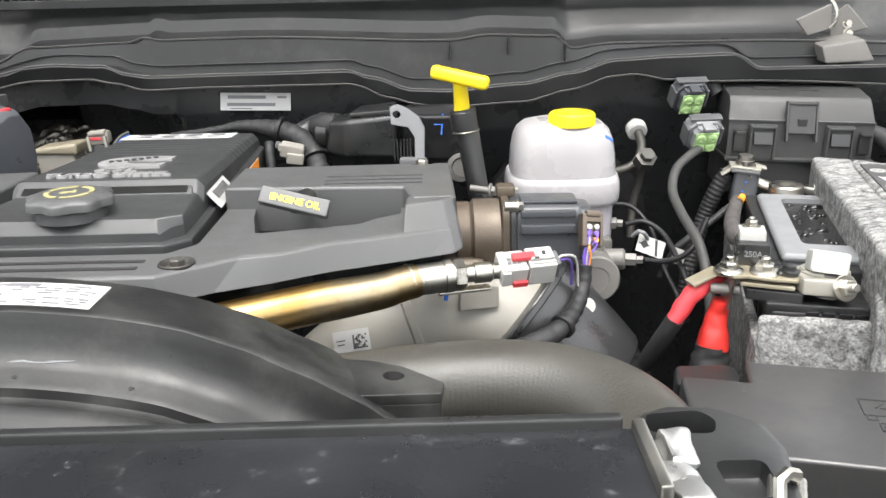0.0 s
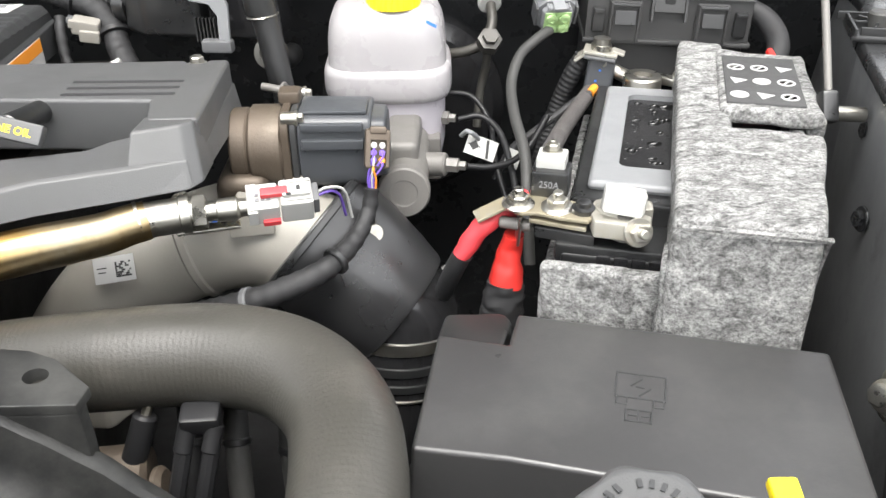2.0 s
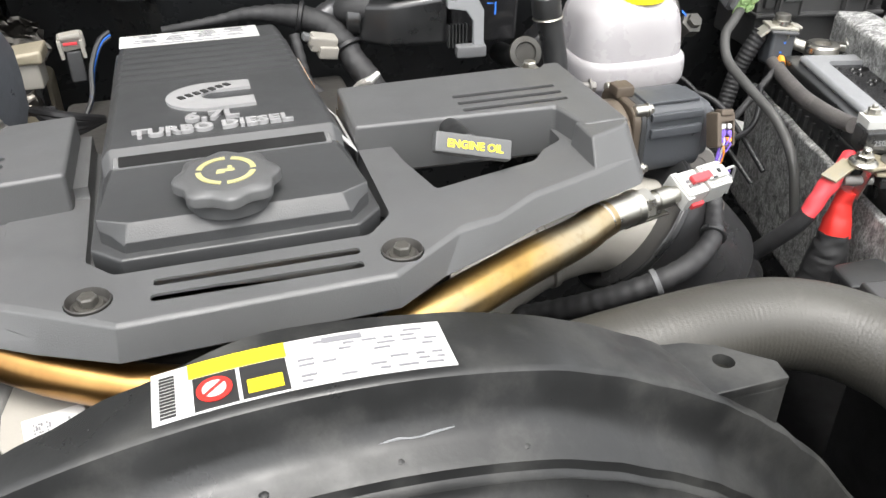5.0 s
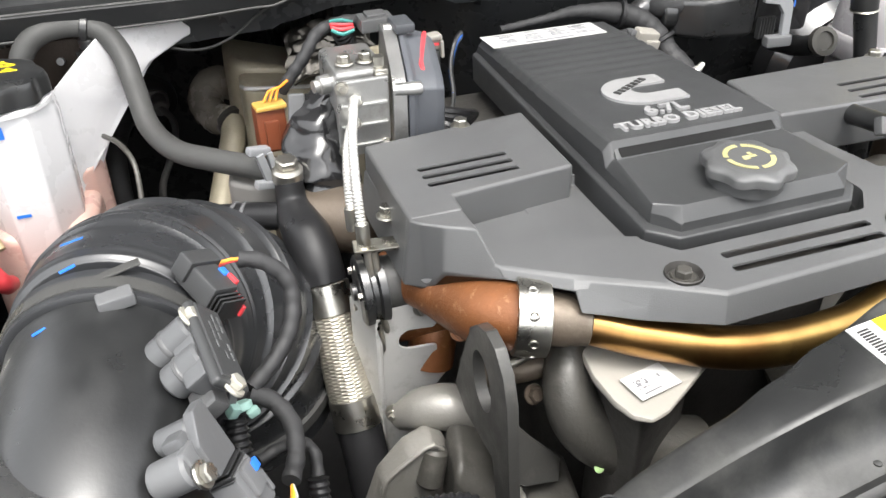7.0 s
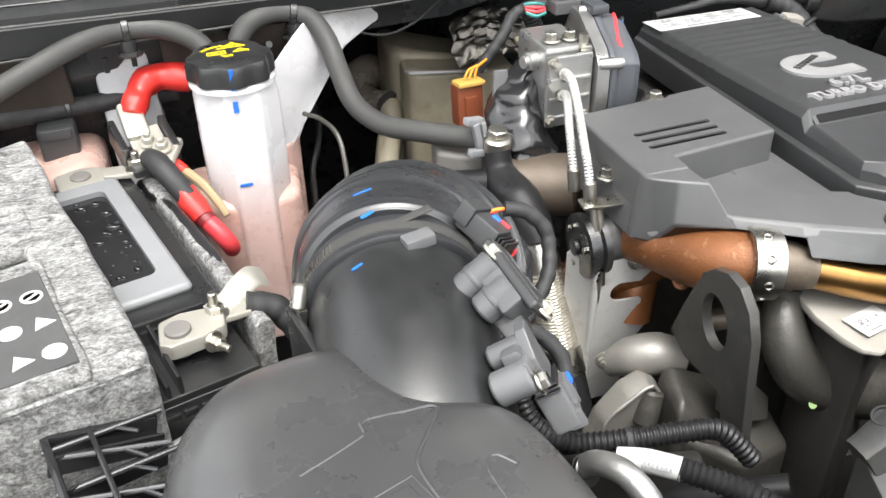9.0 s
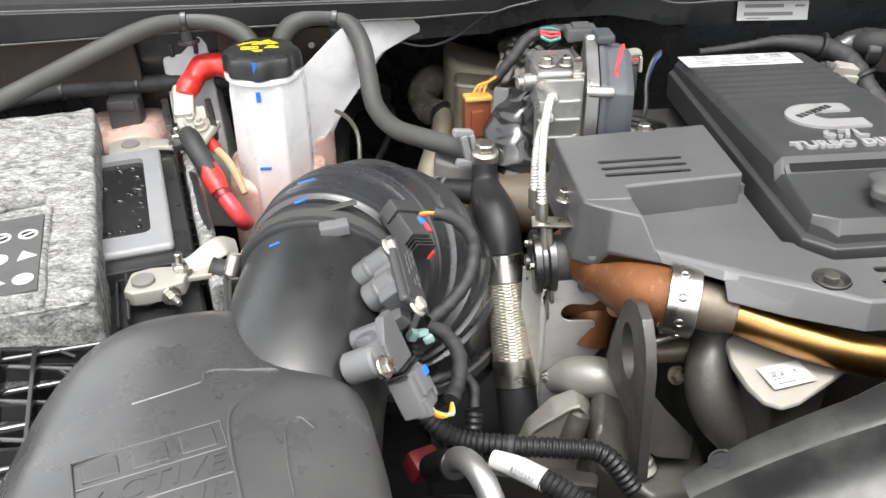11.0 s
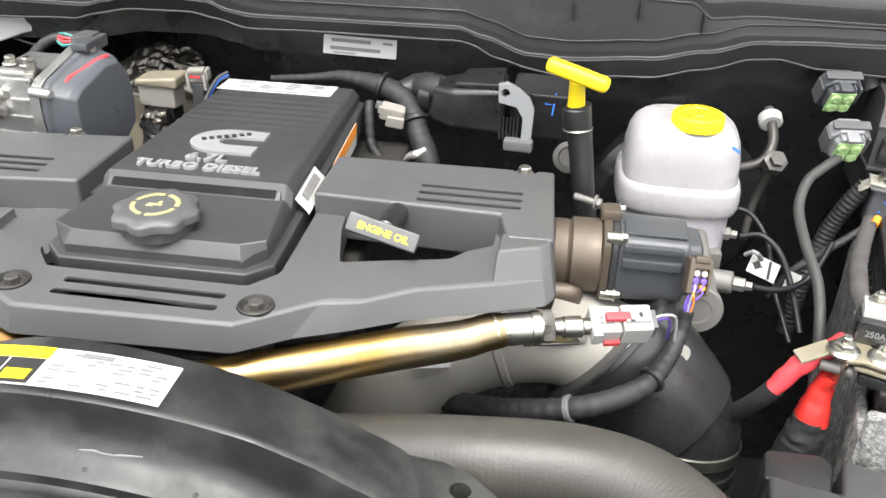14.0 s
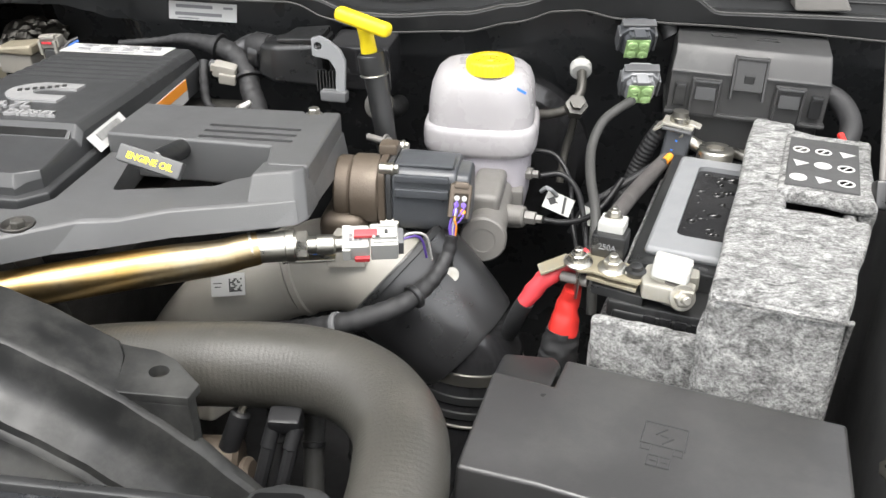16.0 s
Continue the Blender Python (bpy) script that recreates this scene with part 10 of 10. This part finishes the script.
# ---- coolant bottle and hoses ----
def degas_bottle():
    o = thing("coolant_bottle", (-0.57, 1.12, 1.0), "milky white coolant bottle with a black warning cap", "coolant bottle")
    cx, cy = -0.575, 1.115
    def hexring(w, d, z, dx=0.0):
        pts = [(-0.5, -0.12), (-0.2, -0.5), (0.22, -0.5), (0.5, -0.12), (0.5, 0.35), (0.25, 0.5), (-0.25, 0.5), (-0.5, 0.35)]
        return [(cx + dx + x * w, cy + y * d, z) for x, y in pts]
    part("tower", bevelled(loft([hexring(0.086, 0.085, 1.02), hexring(0.086, 0.085, 1.16), hexring(0.087, 0.083, 1.24), hexring(0.086, 0.08, 1.31), hexring(0.082, 0.078, 1.325), hexring(0.074, 0.07, 1.333)]), 0.003, 2), "coolant", o, smooth=50)
    part("collar", lathe([(0.036, 0), (0.044, 0.001), (0.044, 0.005), (0.036, 0.007)], (-0.577, 1.114, 1.329), (0, 0, 1), 36), "clear", o)
    c = part("cap", lathe([(0.039, 0, 0.3), (0.043, 0.002, 1), (0.0425, 0.016, 1), (0.0405, 0.022, 0.8), (0.036, 0.0245, 0.4), (0.03, 0.026, 0), (0.01, 0.0265, 0)], (-0.577, 1.114, 1.335), (0, 0, 1), 96, 8, 0.055), "black", o, "black lobed cap with yellow warning signs")
    part("sign", on_sheet((-0.577, 1.114, 1.3608), (1, 0.05, 0), (0, 0, 1),
                          [(-0.02, 0.011, 0.013, 0.0022, 30), (-0.009, 0.0155, 0.012, 0.0022, 14), (0.003, 0.0165, 0.016, 0.0022, 38), (0.0125, 0.0135, 0.016, 0.0022, -42), (0.003, 0.008, 0.026, 0.0022), (0.004, 0.0125, 0.008, 0.0035, -20),
                           (-0.012, -0.0005, 0.019, 0.0015), (-0.012, -0.0075, 0.019, 0.0015), (-0.021, -0.004, 0.0015, 0.007), (-0.003, -0.004, 0.0015, 0.007), (-0.014, -0.004, 0.007, 0.0015), (-0.007, -0.004, 0.0018, 0.005),
                           (0.0095, -0.002, 0.0095, 0.0018, 48), (0.0155, -0.002, 0.0095, 0.0018, -48), (0.0125, -0.006, 0.016, 0.002), (0.0125, -0.003, 0.004, 0.004), (-0.003, -0.0135, 0.012, 0.0012), (-0.002, -0.0165, 0.009, 0.0012)]), "yellow", c)
    part("mark", box((-0.581, 1.0715, 1.345), (0.004, 0.002, 0.024), 0, (8, 0, 0)), "blue", o, "blue marker line")
    part("mark", box((-0.581, 1.0725, 1.317), (0.005, 0.001, 0.012), 0, (4, 0, 0)), "blue", o, "blue marker line")
    part("mark", box((-0.583, 1.0725, 1.229), (0.013, 0.001, 0.003), 0), "blue", o, "blue marker line")
    # lower tank, tinted by the coolant
    part("tank", bevelled(prism([(-0.632, 1.092), (-0.61, 1.078), (-0.545, 1.076), (-0.522, 1.092), (-0.515, 1.15), (-0.53, 1.19), (-0.64, 1.19)], 1.02, 1.205, 0.016, 3), 0.0), "pinkish", o, "coolant-tinted lower tank", smooth=60)
    # tall flared side wall reaching to the cowl
    wing = [(-0.542, 1.135, 1.2), (-0.538, 1.14, 1.322), (-0.505, 1.165, 1.347), (-0.472, 1.19, 1.368), (-0.42, 1.215, 1.364), (-0.364, 1.24, 1.357), (-0.366, 1.24, 1.338), (-0.40, 1.215, 1.334), (-0.439, 1.19, 1.322), (-0.475, 1.19, 1.28), (-0.512, 1.185, 1.225), (-0.525, 1.16, 1.19)]
    part("side_wing", bevelled(loft([[(x + 0.006, y + 0.012, z) for x, y, z in wing], wing]), 0.003, 2), "clear", o, "flared translucent side wing", smooth=50)
    part("rear_chamber", bevelled(loft([[(x, y, z + (0.0 if z < 1.2 else (x + 0.54) * 0.3)) for x, y in ((-0.545, 1.15), (-0.522, 1.152), (-0.505, 1.172), (-0.507, 1.205), (-0.545, 1.205))] for z in (1.04, 1.15, 1.225)]), 0.008, 3), "pinkish", o, "coolant-tinted rear chamber", smooth=60)
    w = thing("washer_tank", (-0.68, 1.2, 1.0), "grey-white translucent plastic tank beside the coolant bottle", "tank")
    part("column", bevelled(loft([[(-0.71, 1.205, 1.08), (-0.64, 1.195, 1.08), (-0.64, 1.27, 1.08), (-0.71, 1.27, 1.08)], [(-0.715, 1.225, 1.33), (-0.655, 1.22, 1.33), (-0.655, 1.262, 1.33), (-0.715, 1.262, 1.33)], [(-0.71, 1.225, 1.345), (-0.66, 1.222, 1.345), (-0.66, 1.255, 1.345), (-0.71, 1.255, 1.345)]]), 0.005, 2), material("grey_translucent_plastic", (0.5, 0.52, 0.53), 0.35, var=0.08, bump=0.05, subsurface=0.3), w)
    # slots as solid blocks, their inner shade given by the dark colour
    part("slot", box((-0.70, 1.2225, 1.325), (0.006, 0.004, 0.018), 0.001), "dark", w)
    part("slot", box((-0.67, 1.2205, 1.327), (0.006, 0.004, 0.014), 0.001), "dark", w)
    part("body", prism([(-0.83, 1.17), (-0.78, 1.14), (-0.735, 1.145), (-0.722, 1.17), (-0.722, 1.28), (-0.83, 1.28)], 1.0, lambda x, y: 1.248 - abs(x + 0.77) * 0.2, 0.025, 4), "pinkish", w, "tinted rounded body", smooth=60)
    return o


degas_bottle()


def rubber_hose(pts, label, clips=()):
    o = thing("coolant_hose", min((Vector(p) for p in pts), key=lambda v: v.z), label, "hose", "coolant hoses")
    part("hose", tube(pts, 0.0113, 20, 0.006), "rubber2", o, smooth=60)
    for c in clips:
        part("clip", join(lathe([(0.0115, -0.004), (0.0135, -0.003), (0.0135, 0.003), (0.0115, 0.004)], c[0], c[1], 18), box(Vector(c[0]) + Vector((0, 0, 0.013)), (0.008, 0.008, 0.01), 0.002), rod(Vector(c[0]) + Vector((0, 0, -0.01)), Vector(c[0]) + Vector((0, 0, -0.026)), 0.009, 14, 0.002), lathe([(0.013, 0), (0.014, 0.002), (0.008, 0.005)], Vector(c[0]) + Vector((0, 0, -0.028)), (0, 0, 1), 16)), "black", o, "black plastic clip")
    return o


rubber_hose([(-0.98, 1.12, 1.265), (-0.92, 1.145, 1.285), (-0.85, 1.165, 1.312), (-0.77, 1.18, 1.345), (-0.71, 1.187, 1.367), (-0.671, 1.19, 1.372), (-0.63, 1.188, 1.367), (-0.60, 1.18, 1.35), (-0.588, 1.165, 1.325)], "grey rubber coolant hose clipped above the tank", (((-0.671, 1.19, 1.372), (1, 0, 0)),))
rubber_hose([(-0.562, 1.17, 1.315), (-0.56, 1.178, 1.345), (-0.542, 1.186, 1.365), (-0.51, 1.192, 1.37), (-0.48, 1.188, 1.362), (-0.464, 1.172, 1.34), (-0.458, 1.145, 1.31), (-0.452, 1.11, 1.285), (-0.432, 1.07, 1.274), (-0.40, 1.03, 1.277), (-0.355, 0.985, 1.281)], "grey rubber coolant hose running down to the engine", (((-0.495, 1.191, 1.367), (1, -0.1, -0.2)),))
harness("heater_hose", [(-0.464, 1.57, 1.106), (-0.48, 1.545, 1.112), (-0.494, 1.52, 1.11), (-0.507, 1.47, 1.099), (-0.51, 1.42, 1.08), (-0.51, 1.4, 1.04), (-0.505, 1.38, 0.95)], 0.0145, "dark heater hose at the bulkhead", "rubber2", category="hose")
o = thing("bulkhead_fitting", (-0.46, 1.6, 1.1), "grey oval bulkhead fitting for the heater pipes in a black seal", "fitting")
upright = Matrix.Translation((-0.46, 1.628, 1.102)) @ Matrix.Rotation(radians(90), 4, "X")
def oval(w, h, power):
    turn = [(math.cos(math.tau * k / 28), math.sin(math.tau * k / 28)) for k in range(28)]
    return [(w * math.copysign(abs(a) ** power, a), h * math.copysign(abs(b) ** power, b)) for a, b in turn]
part("seal", moved(prism(oval(0.054, 0.042, 1.0), -0.01, 0.02, 0.004), upright), "loom", o, "black oval rubber seal")
part("plate", moved(prism(oval(0.04, 0.021, 0.6), 0.012, 0.026, 0.003), upright), "castgrey", o)
for x in (-0.464, -0.436):
    part("port", rod((x, 1.605, 1.106), (x, 1.565, 1.107), 0.0125, 16, 0.002), "castgrey", o)
part("thin_pipe", tube([(-0.436, 1.57, 1.108), (-0.421, 1.54, 1.096), (-0.424, 1.5, 1.083), (-0.439, 1.45, 1.072), (-0.455, 1.42, 1.05), (-0.46, 1.4, 1.0)], 0.0052, 12), "castgrey", o, "thin steel heater pipe")
o = thing("thin_pipe", (-0.5, 1.0, 1.15), "thin steel pipe with a black end behind the duct", "pipe")
part("pipe", tube([(-0.5, 1.16, 1.26), (-0.485, 1.13, 1.262), (-0.474, 1.1, 1.25), (-0.475, 1.07, 1.21), (-0.478, 1.05, 1.17)], 0.0028, 8), "castdark", o)
part("end", rod((-0.4775, 1.055, 1.18), (-0.48, 1.04, 1.15), 0.008, 12, 0.002), "black", o)
part("fitting", rod((-0.48, 1.045, 1.155), (-0.484, 1.03, 1.13), 0.012, 12, 0.002), "alu", o)

# ---- cowl end on the -x side ----
o = thing("cowl_bracket", (-0.6, 1.2, 1.36), "small black plastic loop on the cowl", "bracket")
part("loop", join(box((-0.615, 1.2, 1.38), (0.005, 0.01, 0.05), 0.001), box((-0.575, 1.2, 1.38), (0.005, 0.01, 0.05), 0.001), box((-0.595, 1.2, 1.405), (0.045, 0.01, 0.005), 0.001), box((-0.595, 1.205, 1.365), (0.035, 0.01, 0.03), 0.002)), "black", o)
harness("wiring_harness", [(-0.93, 1.2, 1.27), (-0.85, 1.215, 1.28), (-0.77, 1.22, 1.283), (-0.7, 1.225, 1.283), (-0.63, 1.23, 1.28)], 0.011, "dusty taped wiring harness along the bulkhead", "tape", ((0.3, "black"), (0.6, "black")))
o = thing("junction_block", (-0.76, 1.2, 1.22), "dark plastic junction block under the harness", "connector")
part("block", box((-0.765, 1.205, 1.252), (0.04, 0.03, 0.045), 0.005), "cover2", o)
part("lid", box((-0.765, 1.19, 1.268), (0.032, 0.006, 0.012), 0.002), "cover2", o)
for x0, x1, z0, z1 in ((-0.93, -0.74, 1.285, 1.35), (-0.64, -0.47, 1.30, 1.355)):
    o = thing("insulation_board", ((x0 + x1) / 2, 1.215, z0), "dark brown fibre insulation board behind the hoses", "insulation")
    part("board", box(((x0 + x1) / 2, 1.212, (z0 + z1) / 2), (x1 - x0, 0.01, z1 - z0), 0.003, (12, 0, 0)), material("dark_brown_fibre", (0.035, 0.026, 0.02), 0.8, var=0.3, bump=0.5, bump_scale=300), o)
    part("clip", rod(((x0 + x1) / 2 + 0.03, 1.205, z0 + 0.03), ((x0 + x1) / 2 + 0.03, 1.19, z0 + 0.035), 0.004, 10), "black", o)
